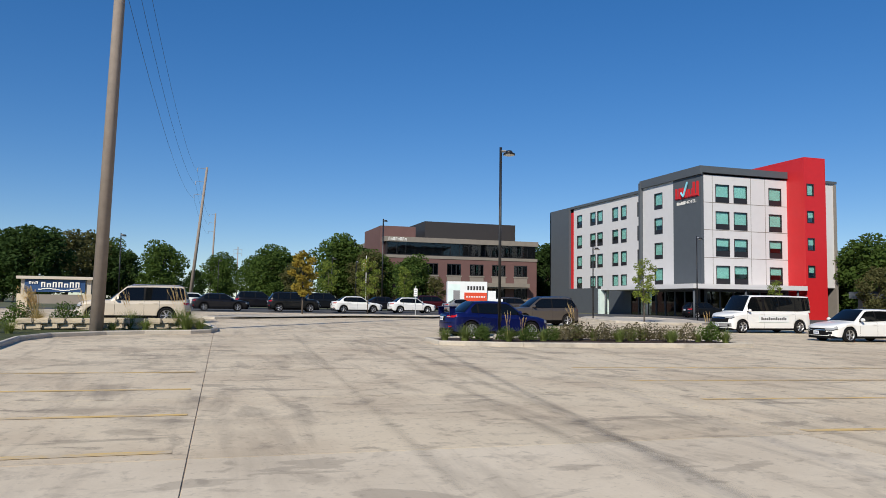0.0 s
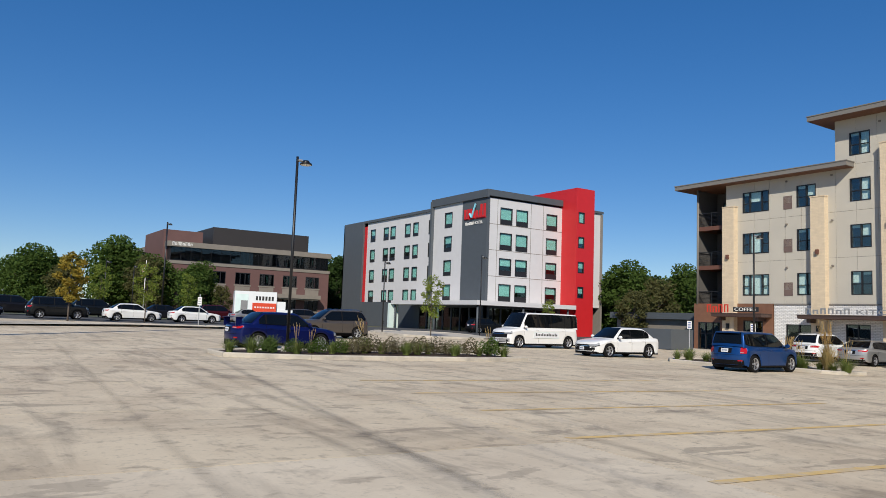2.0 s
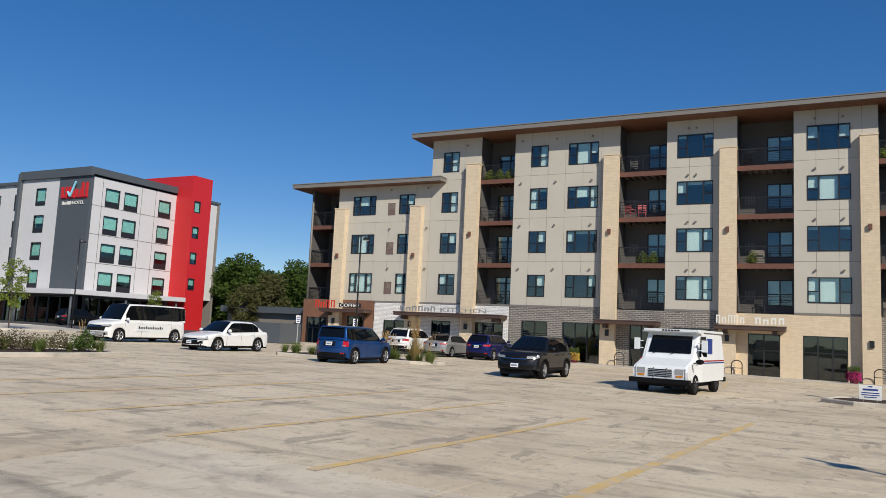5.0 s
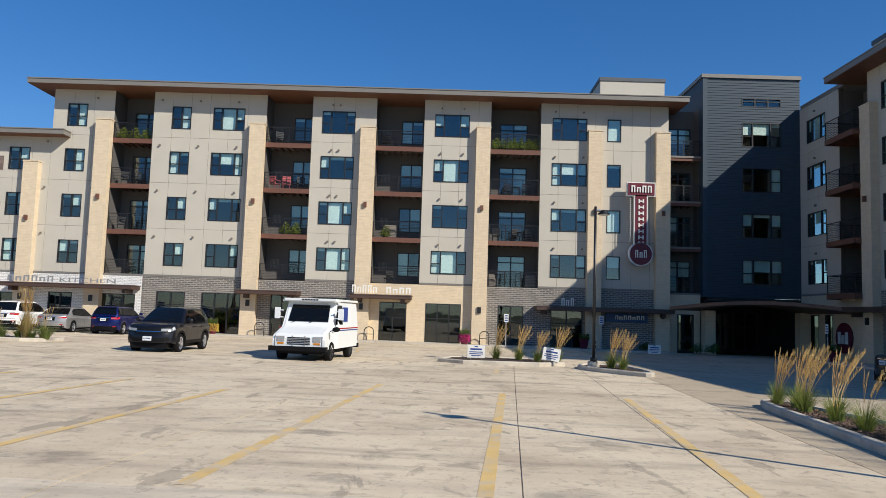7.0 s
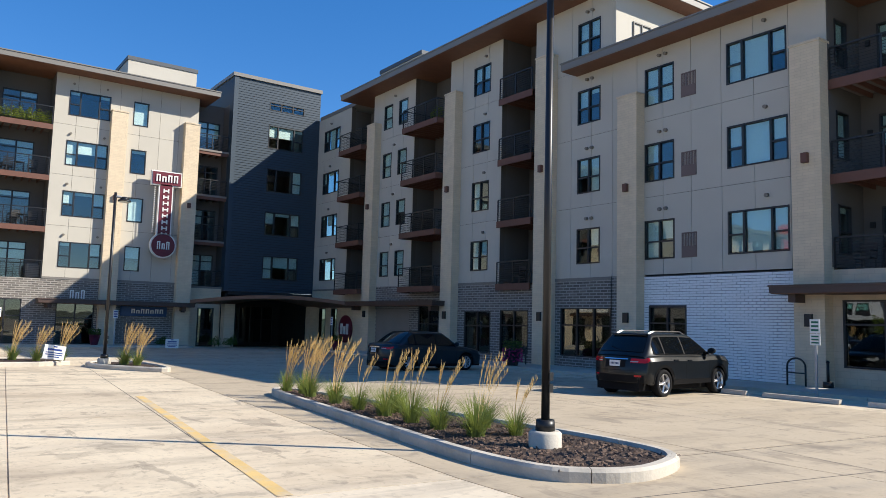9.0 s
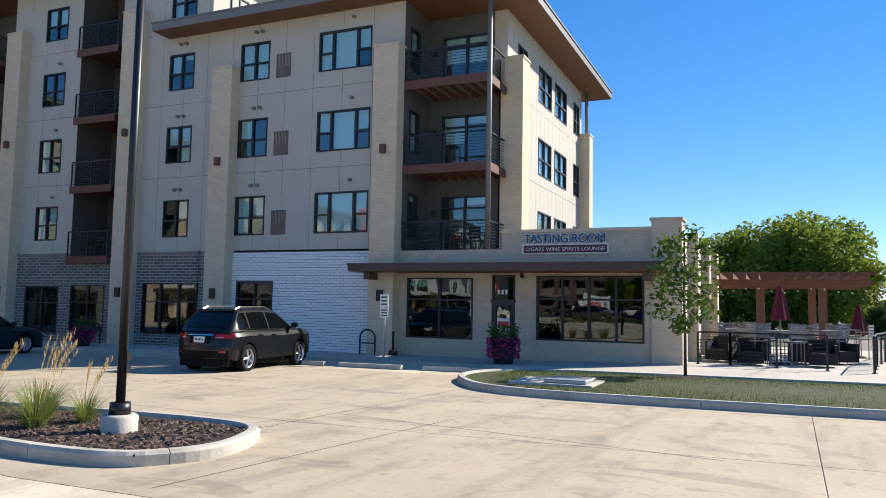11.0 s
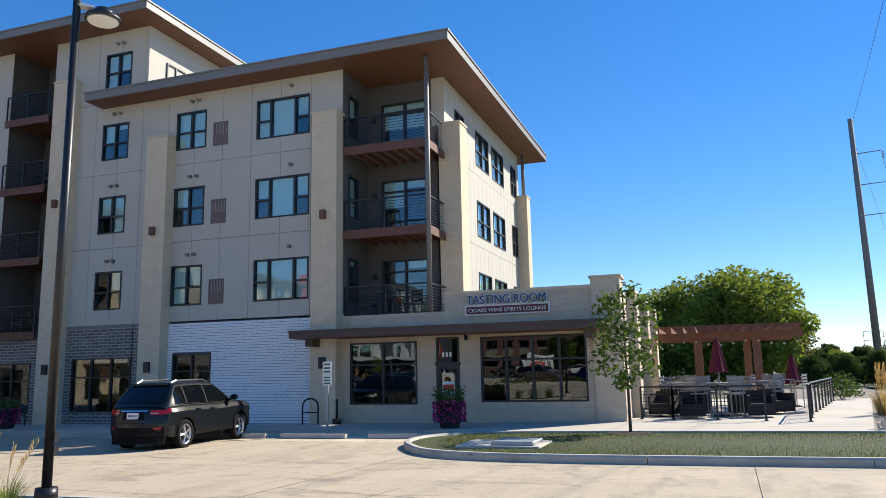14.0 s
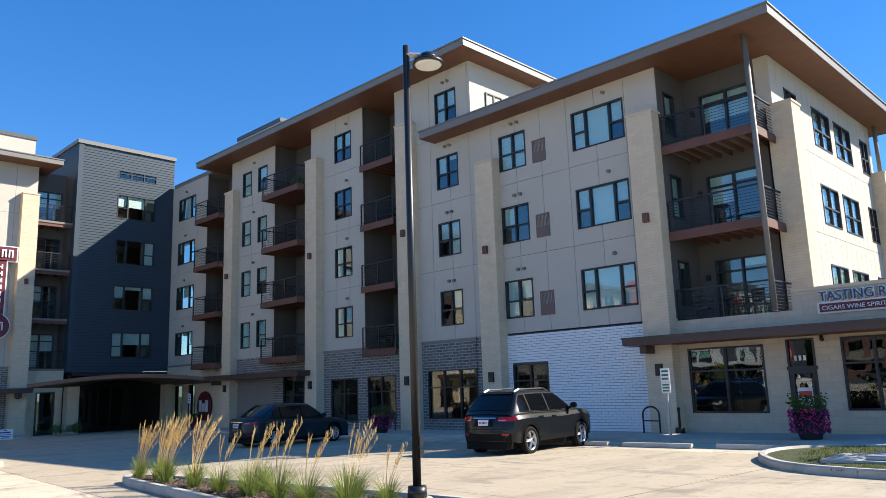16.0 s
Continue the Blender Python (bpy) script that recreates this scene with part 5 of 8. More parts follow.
    for s in (1, -1):
        pane("window_surround", X(glass[0][0]) - 0.02, X(glass[-1][1]) + 0.03, s, M_TRIM, 0.006, 0.012)
        for t0, t1 in glass:
            pane("side_window", X(t0), X(t1), s, glass_m, 0.011, 0.0)
    for nm, x0, x1, sx in (("rear_window", xa, xb, -1), ("windshield", xc, xd, 1)):
        bm = B()
        prev = None
        lo_, hi_ = (0.16, 0.93) if sx < 0 and suv else (0.06, 0.97)
        for i in range(9):
            t = lo_ + (hi_ - lo_) * i / 8 if sx < 0 else 1 - (lo_ + (hi_ - lo_) * i / 8)
            xx = x0 + (x1 - x0) * t
            z = zroof(xx)
            wr = wide(xx, z)
            cur = []
            for k in (-0.90, -0.7, -0.4, 0, 0.4, 0.7, 0.90):
                zo = 0.018 - 0.020 * (abs(k) / 0.86) ** 3
                cur.append(bm.verts.new(cwarp(xx, k * wr, z + zo) + Vector((sx * 0.010, 0, 0.006))))
            if prev:
                for j in range(6):
                    bm.faces.new((prev[j], cur[j], cur[j + 1], prev[j + 1])).smooth = True
            prev = cur
        g_ = part(nm, bm, M_CARGLASS, cab)
        bm = B()
        xx = x0 + (x1 - x0) * (0.17 if sx < 0 else 0.93)
        for k in ((-0.55, 0.05), (0.02, 0.62)) if sx > 0 else ((-0.1, 0.42),):
            w = wide(xx, zroof(xx))
            p, q = cwarp(xx, k[0] * w, zroof(xx) + 0.035), cwarp(xx - sx * 0.10, k[1] * w, zroof(xx - sx * 0.10) + 0.035)
            tube(bm, p, q, 0.009, n=5)
        part("wiper", bm, M_TRIM, g_)
    # underside and dark wheel housings
    bm = B()
    box(bm, -L / 2 + 0.15, L / 2 - 0.15, -W * 0.36, W * 0.36, 0.17, 0.5)
    for xx in (xr, xf):
        box(bm, xx - R - 0.02, xx + R + 0.02, -W * 0.37, W * 0.37, 0.3, min(dk(xx) - 0.12, r + R + 0.06))
    part("underbody", bm, M_TRIM, car_)
    zt, zn = dk(-L / 2), dk(L / 2)
    # lower bumpers, grille and lamps as skins on the shell
    patch("rear_bumper", span(-W * 0.41, W * 0.41, sill + 0.06, sill + (0.24 if suv else 0.14), -1), M_TRIM)
    patch("lower_grille", span(-W * 0.32, W * 0.32, sill + 0.08, sill + 0.22, 1), M_TRIM)
    gr = patch("grille", span(-W * 0.27, W * 0.27, zn - 0.24, zn - 0.07, 1), M_TRIM)
    patch("grille_bar", span(-W * 0.25, W * 0.25, zn - 0.165, zn - 0.135, 1), M_CHROME, gr, "", 0.016, 1)
    for s in (1, -1):
        w1 = side_y(L / 2, zn - 0.12)
        cols = [('e', w1 * k, zn - 0.15, zn - 0.055 + 0.015 * k, 1, s) for k in (0.58, 0.7, 0.82, 0.92, 0.99)] + [('s', L / 2 - d, zn - 0.13 + 0.1 * d, zn - 0.035 + 0.22 * d, 1, s) for d in (0.05, 0.14, 0.24, 0.34)]
        hl = patch("head_lamp", cols, M_HEAD, None, "clear head lamp", 0.010)
        patch("lamp_bezel", [(k_, v_, a_ - 0.02, a_ + 0.012, g_, t_) for k_, v_, a_, b_, g_, t_ in cols], M_TRIM, hl, "", 0.014, 1)
        patch("fog_recess", [('e', w1 * k, sill + 0.13, sill + 0.25, 1, s) for k in (0.72, 0.82, 0.92)], M_TRIM)
        w0 = side_y(-L / 2, zt - 0.12)
        if tall_tail:
            cols = [('e', w0 * k, zt - 0.25, zt + 0.0, -1, s) for k in (0.80, 0.88, 0.96)] + [('s', -L / 2 + d, zt - 0.25, zt - 0.01, -1, s) for d in (0.04, 0.12)]
        else:
            hgt = 0.17 if suv else 0.14
            cols = [('e', w0 * k, zt - hgt + 0.03, zt - 0.03, -1, s) for k in (0.56, 0.68, 0.80, 0.92, 0.99)] + [('s', -L / 2 + d, zt - hgt + 0.03 + 0.25 * d, zt - 0.02 + 0.08 * d, -1, s) for d in (0.05, 0.15, 0.27)]
        tl = patch("tail_lamp", cols, M_TAIL, None, "red tail lamp", 0.012)
        patch("lamp_lens", [(k_, v_, a_ + 0.02, a_ + 0.045, g_, t_) for k_, v_, a_, b_, g_, t_ in cols[:3]], M_HEAD, tl, "", 0.016, 1)
        patch("reflector", [('e', w0 * k, sill + 0.20, sill + 0.245, -1, s) for k in (0.70, 0.80, 0.90)], M_TAIL, None, "", 0.014, 1)
        bm = B()
        bmesh.ops.create_icosphere(bm, subdivisions=2, radius=1, matrix=Matrix.Translation((xd - 0.40, s * (W / 2 + 0.09), dk(xd) + 0.10)) @ Matrix.Diagonal((0.075, 0.125, 0.085, 1)))
        for v in bm.verts:
            v.co.x = max(v.co.x, xd - 0.44)
        mi = part("door_mirror", bm, colour, car_)
        bm = B()
        tube(bm, (xd - 0.38, s * W * 0.44, dk(xd) + 0.02), (xd - 0.38, s * (W / 2 + 0.03), dk(xd) + 0.06), 0.035, 0.03, 6)
        part("mirror_stalk", bm, M_TRIM, mi)
        # door seams, handles and sill line
        xm = (X(glass[-1][0]) + X(glass[-2][1])) / 2
        for xx in (xd - 0.34, xm, xr + R * 0.75):
            zb = max(low(xx), sill + 0.07)
            bm = B()
            zz_ = [zb + (dk(xx) - 0.02 - zb) * k / 7 for k in range(8)]
            for za, zc_ in zip(zz_, zz_[1:]):
                bm.faces.new([bm.verts.new((xx + q, s * (side_y(xx, zq_) + 0.003), zq_)) for q, zq_ in ((-0.006, za), (0.006, za), (0.006, zc_), (-0.006, zc_))])
            part("door_seam", bm, M_TRIM, car_)
        for xx in (xm + 0.06, xr + R * 0.75 + 0.10):
            bm = B()
            zh = dk(xx) - 0.13
            box(bm, xx, xx + 0.18, s * (side_y(xx, zh) - 0.01), s * (side_y(xx, zh) + 0.032), zh - 0.018, zh + 0.018)
            part("door_handle", bm, colour, car_)
        patch("sill_trim", [('s', xr + R + (xf - xr - 2 * R) * k / 8, sill - 0.01, sill + (0.12 if cladding else 0.045), 1, s) for k in range(9)], M_TRIM)
        if cladding:
            for xw in (xr, xf):
                bm = B()
                prev = None
                for k in range(17):
                    a = math.pi * k / 16
                    cur = []
                    for rr in (R - 0.005, R + 0.06):
                        px, pz = xw + rr * math.cos(a), r + rr * math.sin(a)
                        cur.append(bm.verts.new(warp(px, s * (side_y(px, max(pz, low(px) + 0.01)) + 0.010), max(pz, sill))))
                    if prev:
                        bm.faces.new((prev[0], cur[0], cur[1], prev[1])).smooth = True
                    prev = cur
                part("arch_trim", bm, M_TRIM, car_)
    for sx in (-1, 1):
        zz = (0.78 if suv else 0.70) if sx < 0 else sill + 0.12
        bm = B()
        ex = warp(sx * L / 2, 0.0, zz + 0.075).x
        box(bm, ex - sx * 0.02, ex + sx * 0.022, -0.155, 0.155, zz, zz + 0.15)
        pl = part("number_plate", bm, M_PLATE, car_)
        for k in range(6):
            bm = B()
            yy = -0.12 + k * 0.042
            box(bm, ex + sx * 0.022, ex + sx * 0.025, yy, yy + 0.026, zz + 0.05, zz + 0.10)
            part("plate_bar", bm, M_NAVYSIGN, pl)
        if sx < 0:
            patch("plate_recess", span(-0.30, 0.30, zz - 0.02, zz + 0.17, -1), M_TRIM, None, "", 0.006)
            patch("tailgate_strip", span(-0.36, 0.36, zz + 0.18, zz + 0.205, -1), M_CHROME, None, "", 0.014, 1)
            patch("boot_seam", span(-W * 0.38, W * 0.38, zz - 0.10, zz - 0.088, -1, 8), M_TRIM, None, "", 0.004, 1)
    if H > 1.9:
        patch("front_grille", span(-W * 0.36, W * 0.36, 0.60, 0.84, 1), M_TRIM, None, "", 0.014)
        patch("front_bumper", span(-W * 0.44, W * 0.44, 0.36, 0.56, 1), M_GREYBUMP, None, "", 0.02)
    if suv and not box_w < 0.15:
        bm = B()
        w = wide(xb, H)
        ring = []
        for k in range(-4, 5):
            yy = k / 4 * w * 0.9
            p = cwarp(xb, yy, H - 0.012)
            q = cwarp(xb - 0.17, yy, H - 0.035)
            ring.append([bm.verts.new(p), bm.verts.new(q), bm.verts.new(q + Vector((0.015, 0, -0.03)))])
        for p, q in zip(ring, ring[1:]):
            for j in (0, 1):
                bm.faces.new((p[j], q[j], q[j + 1], p[j + 1])).smooth = True
        part("roof_spoiler", bm, colour, car_)
    if rack:
        for s in (1, -1):
            bm = B()
            yy = s * (W / 2 - box_w - 0.16)
            pts = [Vector((xb + 0.02, yy, H - 0.02)), Vector((xb + 0.22, yy, H + 0.045)), Vector((xc - 0.25, yy, H + 0.05)), Vector((xc - 0.02, yy, H - 0.02))]
            for p, q in zip(pts, pts[1:]):
                tube(bm, p, q, 0.02, n=6)
            part("roof_rail", bm, M_CHROME, car_)
    if wing:
        bm = B()
        box(bm, -L / 2 + 0.06, -L / 2 + 0.34, -W * 0.42, W * 0.42, zt + 0.30, zt + 0.33)
        for s in (1, -1):
            box(bm, -L / 2 + 0.10, -L / 2 + 0.34, s * W * 0.36, s * W * 0.38, zt - 0.02, zt + 0.31)
        part("boot_wing", bm, colour, car_)
    wm = wheel_meshes(r, spokes, rimm or M_ALLOY)
    for xx in (xr, xf):
        for s in (1, -1):
            w_ = part("wheel", wm[0], None, car_)
            w_.matrix_local = pose(xx, s * (W / 2 - 0.125), r, 0, 0, 0 if s > 0 else 180)
            for me, nm in ((wm[1], "rim"), (wm[2], "rim_back")):
                part(nm, me, None, w_)
    car_.matrix_world = pose(x, y, gz(x, y), 0, 0, heading)
    return car_


SEDAN = [(0, 0.93), (0.03, 0.99), (0.10, 1.01), (0.26, 0.98), (0.55, 0.93), (0.745, 0.92), (0.86, 0.85), (0.94, 0.77), (1, 0.70)]
SUV = [(0, 1.02), (0.03, 1.06), (0.20, 1.09), (0.55, 1.06), (0.76, 1.09), (0.86, 1.06), (0.95, 1.00), (1, 0.93)]
SG = [(0.20, 0.27), (0.285, 0.465), (0.48, 0.685)]
UG = [(0.07, 0.18), (0.195, 0.41), (0.425, 0.68)]
P_BLACK = paint("black_car_paint", (0.006, 0.007, 0.008))
P_TEAL = paint("dark_teal_car_paint", (0.012, 0.022, 0.030), 0.3)
P_CHAR = paint("charcoal_car_paint", (0.010, 0.010, 0.013), 0.3)
P_BLUE = paint("bright_blue_car_paint", (0.006, 0.048, 0.18), 0.4)
P_NAVY = paint("deep_blue_car_paint", (0.005, 0.010, 0.085), 0.4)
P_WHITE = paint("white_car_paint", (0.72, 0.72, 0.71))
P_SILVER = paint("silver_car_paint", (0.36, 0.36, 0.36), 0.6)
P_GOLD = paint("champagne_car_paint", (0.60, 0.53, 0.43), 0.1)
P_TAUPE = paint("grey_brown_car_paint", (0.11, 0.095, 0.085), 0.5)
P_MAROON = paint("maroon_car_paint", (0.06, 0.008, 0.012), 0.3)

car("suv", "black compact suv with silver roof rails parked nose-in", 17.2, 13.5, 5.5, 4.60, 1.80, 1.64, P_BLACK, SUV, (0.02, 0.17, 0.54, 0.755), [(0.12, 0.215), (0.23, 0.42), (0.435, 0.69)], 2.70, 0.36, 0.0, 5, rack=True, cladding=True, sill=0.33)
car("sedan", "dark teal saloon car parked nose-in by the shops", 16.4, 24.2, 3, 4.80, 1.80, 1.47, P_TEAL, SEDAN, (0.10, 0.26, 0.55, 0.745), SG, 2.72, 0.325, 0.0, 9)
car("suv", "charcoal compact suv facing the open lot", -10.7, 29.4, 269, 4.55, 1.82, 1.66, P_CHAR, SUV, (0.012, 0.14, 0.54, 0.765), UG, 2.62, 0.35, 0.0, 5, rimm=M_ALLOY, cladding=True, sill=0.33)
car("hatchback", "bright blue boxy hatchback by the planting strip", -18.9, 28.3, 91, 4.14, 1.80, 1.61, P_BLUE, [(0, 1.0), (0.03, 1.03), (0.5, 1.0), (0.765, 0.99), (0.90, 0.93), (1, 0.80)], (0.012, 0.075, 0.56, 0.785), [(0.06, 0.16), (0.175, 0.40), (0.415, 0.69)], 2.57, 0.345, 0.0, 5, box_w=0.17, tall_tail=True)
car("sedan", "white sporty saloon car facing the lot", -27.3, 29.1, 268, 4.85, 1.82, 1.50, P_WHITE, SEDAN, (0.09, 0.27, 0.56, 0.745), SG, 2.77, 0.34, 0.0, 5)
car("sedan", "deep blue sports saloon with a tall boot wing", -29.0, 11.5, 92, 4.60, 1.80, 1.475, P_NAVY, SEDAN, (0.12, 0.27, 0.56, 0.75), SG, 2.65, 0.335, 0.0, 10, wing=True)
car("suv", "grey-brown suv parked behind the planting strip", -41.7, 19.6, 270, 4.77, 1.84, 1.72, P_TAUPE, SUV, (0.012, 0.14, 0.55, 0.765), UG, 2.86, 0.36, 0.0, 5, rack=True, sill=0.33)
car("suv", "champagne suv with a roof rack beside the pole bed", -39.4, -3.2, 270, 5.25, 1.90, 1.80, P_GOLD, SUV, (0.012, 0.075, 0.55, 0.72), [(0.05, 0.20), (0.215, 0.40), (0.415, 0.635)], 3.2, 0.38, 0.1, 6, rack=True, sill=0.33)
car("suv", "white suv with loaded roof rails parked at the shops", -25.3, 44.9, 90, 4.55, 1.82, 1.68, P_WHITE, SUV, (0.012, 0.15, 0.55, 0.76), UG, 2.62, 0.35, rack=True, sill=0.33)
car("sedan", "silver saloon car parked nose-in at the shops", -22.3, 44.6, 90, 4.83, 1.83, 1.44, P_SILVER, SEDAN, (0.10, 0.26, 0.55, 0.745), SG, 2.73, 0.33)
car("hatchback", "deep blue small suv parked nose-in at the shops", -19.3, 44.4, 90, 4.30, 1.77, 1.60, P_NAVY, SUV, (0.012, 0.12, 0.56, 0.76), UG, 2.61, 0.34)
# far rows
far = [("sedan", "dark grey saloon in the far lot", -57.5, 1.2, P_CHAR), ("suv", "black suv in the far lot", -58.3, 6.6, P_BLACK), ("sedan", "white saloon in the far lot", -58.8, 11.6, P_WHITE), ("sedan", "white coupe in the far lot", -60.5, 16.6, P_WHITE),
       ("sedan", "silver saloon in the far lot", -62.5, 22.0, P_SILVER), ("suv", "dark suv in the far lot", -66.5, 4.5, P_CHAR), ("suv", "black pickup-like suv in the far lot", -67.5, 10.5, P_BLACK), ("sedan", "dark saloon in the far lot", -68.5, 16.2, P_CHAR),
       ("suv", "maroon suv in the far lot", -69.5, 21.2, P_MAROON), ("suv", "dark suv in the far lot", -70.5, 26.5, P_BLACK), ("sedan", "white saloon across the street", -75, -0.8, P_WHITE), ("sedan", "white saloon across the street", -95, 2.5, P_WHITE), ("suv", "grey suv in the far lot", -64, 27.5, P_TAUPE),
       ("suv", "black suv by the hotel door", -60.0, 45.0, P_BLACK), ("sedan", "dark saloon in the far lot", -74.5, 31.0, P_CHAR)]
for nm, lb, x, y, p in far:
    x, y = x * 1.14, y * 1.14
    if nm == "sedan":
        car("sedan", lb, x, y, 92, 4.7, 1.8, 1.46, p, SEDAN, (0.10, 0.26, 0.55, 0.745), SG, 2.7, 0.33, group="cars in the far lot")
    else:
        car("suv", lb, x, y, 91, 4.6, 1.84, 1.70, p, SUV, (0.012, 0.13, 0.56, 0.76), UG, 2.65, 0.35, group="cars in the far lot", sill=0.33)

# passenger van
van = car("van", "white passenger van with a pale sign on its side", -35.3, 30.4, 270, 5.9, 2.0, 2.12, P_WHITE, [(0, 1.18), (0.02, 1.22), (0.5, 1.22), (0.80, 1.20), (0.88, 1.14), (0.96, 1.05), (1, 0.98)], (0.008, 0.03, 0.72, 0.845), [(0.04, 0.22), (0.23, 0.41), (0.42, 0.58), (0.61, 0.785)], 3.9, 0.37, 0.05, 6, box_w=0.13)
bm = B()
box(bm, -1.05, 0.95, 0.985, 1.008, 0.62, 0.98)
vs_ = part("side_sign", bm, M_PLATE, van, "pale framed sign panel")
bm = B()
for a, b, c_, d in ((-1.05, 0.95, 0.62, 0.64), (-1.05, 0.95, 0.96, 0.98), (-1.05, -1.03, 0.62, 0.98), (0.93, 0.95, 0.62, 0.98)):
    box(bm, a, b, 1.012, 1.016, c_, d)
part("sign_border", bm, M_TEALIN, vs_)
for k in range(14):
    bm = B()
    xx = 0.80 - k * 0.125
    box(bm, xx - 0.08, xx, 1.012, 1.017, 0.75, 0.86 if k % 4 else 0.91)
    part("letter_shape", bm, M_RIMDARK, vs_)

# boxy mail van
llv = thing("mail_van", "white boxy delivery van with red and blue side stripes", "van", "parked cars")
P_LLV = mat("white_van_panel", (0.74, 0.76, 0.76), 0.4, vary=0.05, bump=0)
M_BLUE = mat("blue_stripe", (0.02, 0.05, 0.25), 0.4, bump=0)
sec = [(-2.10, 0.42, 2.10), (0.62, 0.42, 2.14), (0.72, 0.42, 2.12), (1.22, 0.42, 1.22), (2.02, 0.42, 0.95), (2.10, 0.50, 0.80)]
bm = B()
rings = []
for xx, lo, hi in sec:
    w = 0.94 if xx < 1.0 else 0.88
    k = 0.90 if xx < 0.8 else 0.94
    rings.append([bm.verts.new(p) for p in ((xx, w, lo), (xx, w, min(hi - 0.05, 1.2)), (xx, w * k, hi - 0.04), (xx, w * k - 0.05, hi), (xx, -w * k + 0.05, hi), (xx, -w * k, hi - 0.04), (xx, -w, min(hi - 0.05, 1.2)), (xx, -w, lo))])
for a, b in zip(rings, rings[1:]):
    for j in range(7):
        bm.faces.new((a[j], b[j], b[j + 1], a[j + 1]))
    bm.faces.new((a[7], b[7], b[0], a[0]))
bm.faces.new(rings[0])
bm.faces.new(rings[-1][::-1])
part("body", bm, P_LLV, llv)
bm = B()
box(bm, -2.12, 1.05, -0.90, 0.90, 2.12, 2.20)
part("roof_cap", bm, P_LLV, llv)
bm = B()
v = [bm.verts.new(p) for p in ((1.142, -0.70, 1.36), (1.142, 0.70, 1.36), (0.809, 0.66, 1.96), (0.809, -0.66, 1.96))]
bm.faces.new(v)
bmesh.ops.translate(bm, verts=bm.verts, vec=(0.02, 0, 0.012))
ws = part("windshield", bm, M_CARGLASS, llv)
for a, b in ((-0.55, -0.10), (0.05, 0.52)):
    bm = B()
    tube(bm, (1.19, a, 1.33), (1.07, b, 1.56), 0.012, n=5)
    part("wiper", bm, M_TRIM, ws)
bm = B()
for q in (-0.50, 0.50):
    box(bm, 2.055, 2.118, q - 0.30, q - 0.285, 0.54, 0.88)
    box(bm, 2.055, 2.118, q + 0.285, q + 0.30, 0.54, 0.88)
part("lamp_surround", bm, M_GREYBUMP, llv)
bm = B()
box(bm, 0.60, 1.02, -0.955, 0.955, 2.08, 2.13)
part("roof_lip", bm, P_LLV, llv)
bm = B()
tube(bm, (1.55, 0.88, 1.05), (1.72, 1.12, 1.12), 0.015, n=6)
bmesh.ops.create_icosphere(bm, subdivisions=2, radius=1, matrix=Matrix.Translation((1.75, 1.15, 1.13)) @ Matrix.Diagonal((0.05, 0.13, 0.09, 1)))
part("cross_view_mirror", bm, M_TRIM, llv)
for s in (1, -1):
    bm = B()
    v = [bm.verts.new(p) for p in ((0.15, s * 0.945, 1.28), (0.98, s * 0.915, 1.28), (0.68, s * 0.885, 1.98), (0.15, s * 0.90, 1.98))]
    bm.faces.new(v)
    part("side_window", bm, M_CARGLASS, llv)
    bm = B()
    box(bm, -2.08, 1.3, s * 0.94, s * 0.948, 1.12, 1.16)
    part("stripe", bm, M_TAIL, llv, "red stripe")
    bm = B()
    box(bm, -2.08, 1.3, s * 0.94, s * 0.948, 1.05, 1.09)
    part("stripe", bm, M_BLUE, llv, "blue stripe")
    bm = B()
    box(bm, -0.55, 0.02, s * 0.905, s * 0.935, 1.38, 1.92)
    part("badge", bm, M_BLUE, llv)
    bm = B()
    box(bm, 1.05, 1.12, s * 1.02, s * 1.20, 1.45, 1.85)
    tube(bm, (1.1, s * 0.9, 1.75), (1.1, s * 1.1, 1.75), 0.02, n=6)
    tube(bm, (1.1, s * 0.9, 1.5), (1.1, s * 1.1, 1.5), 0.02, n=6)
    part("door_mirror", bm, P_LLV, llv)
    bm = B()
    box(bm, 2.02, 2.115, s * 0.48, s * 0.74, 0.68, 0.86)
    part("head_lamp", bm, M_HEAD, llv)
    bm = B()
    box(bm, 2.06, 2.11, s * 0.50, s * 0.72, 0.58, 0.65)
    part("indicator", bm, M_AMBER, llv)
bm = B()
for k in range(5):
    box(bm, 2.07, 2.115, -0.38, 0.38, 0.58 + k * 0.055, 0.61 + k * 0.055)
part("grille", bm, M_TRIM, llv)
for e in (2.0, -2.28):
    bm = B()
    box(bm, e, e + 0.26, -0.96, 0.96, 0.36, 0.52)
    part("bumper", bm, M_TRIM, llv)
for k in range(6):
    bm = B()
    box(bm, 1.05, 1.06, -0.28 + k * 0.1, -0.21 + k * 0.1, 2.13, 2.18)
    part("number_bar", bm, M_TRIM, llv)
bm = B()
box(bm, -2.0, 1.9, -0.75, 0.75, 0.25, 0.45)
part("underbody", bm, M_TRIM, llv)
wm = wheel_meshes(0.34, 6, M_RIMDARK)
for xx in (-1.25, 1.30):
    for s in (1, -1):
        w_ = part("wheel", wm[0], None, llv)
        w_.matrix_local = pose(xx, s * 0.80, 0.34, 0, 0, 0 if s > 0 else 180)
        part("rim", wm[1], None, w_)
llv.matrix_world = pose(-4.75, 28.1, gz(-4.75, 28.1), 0, 0, 263) @ Matrix.Diagonal((1.05, 1.06, 1.0, 1))

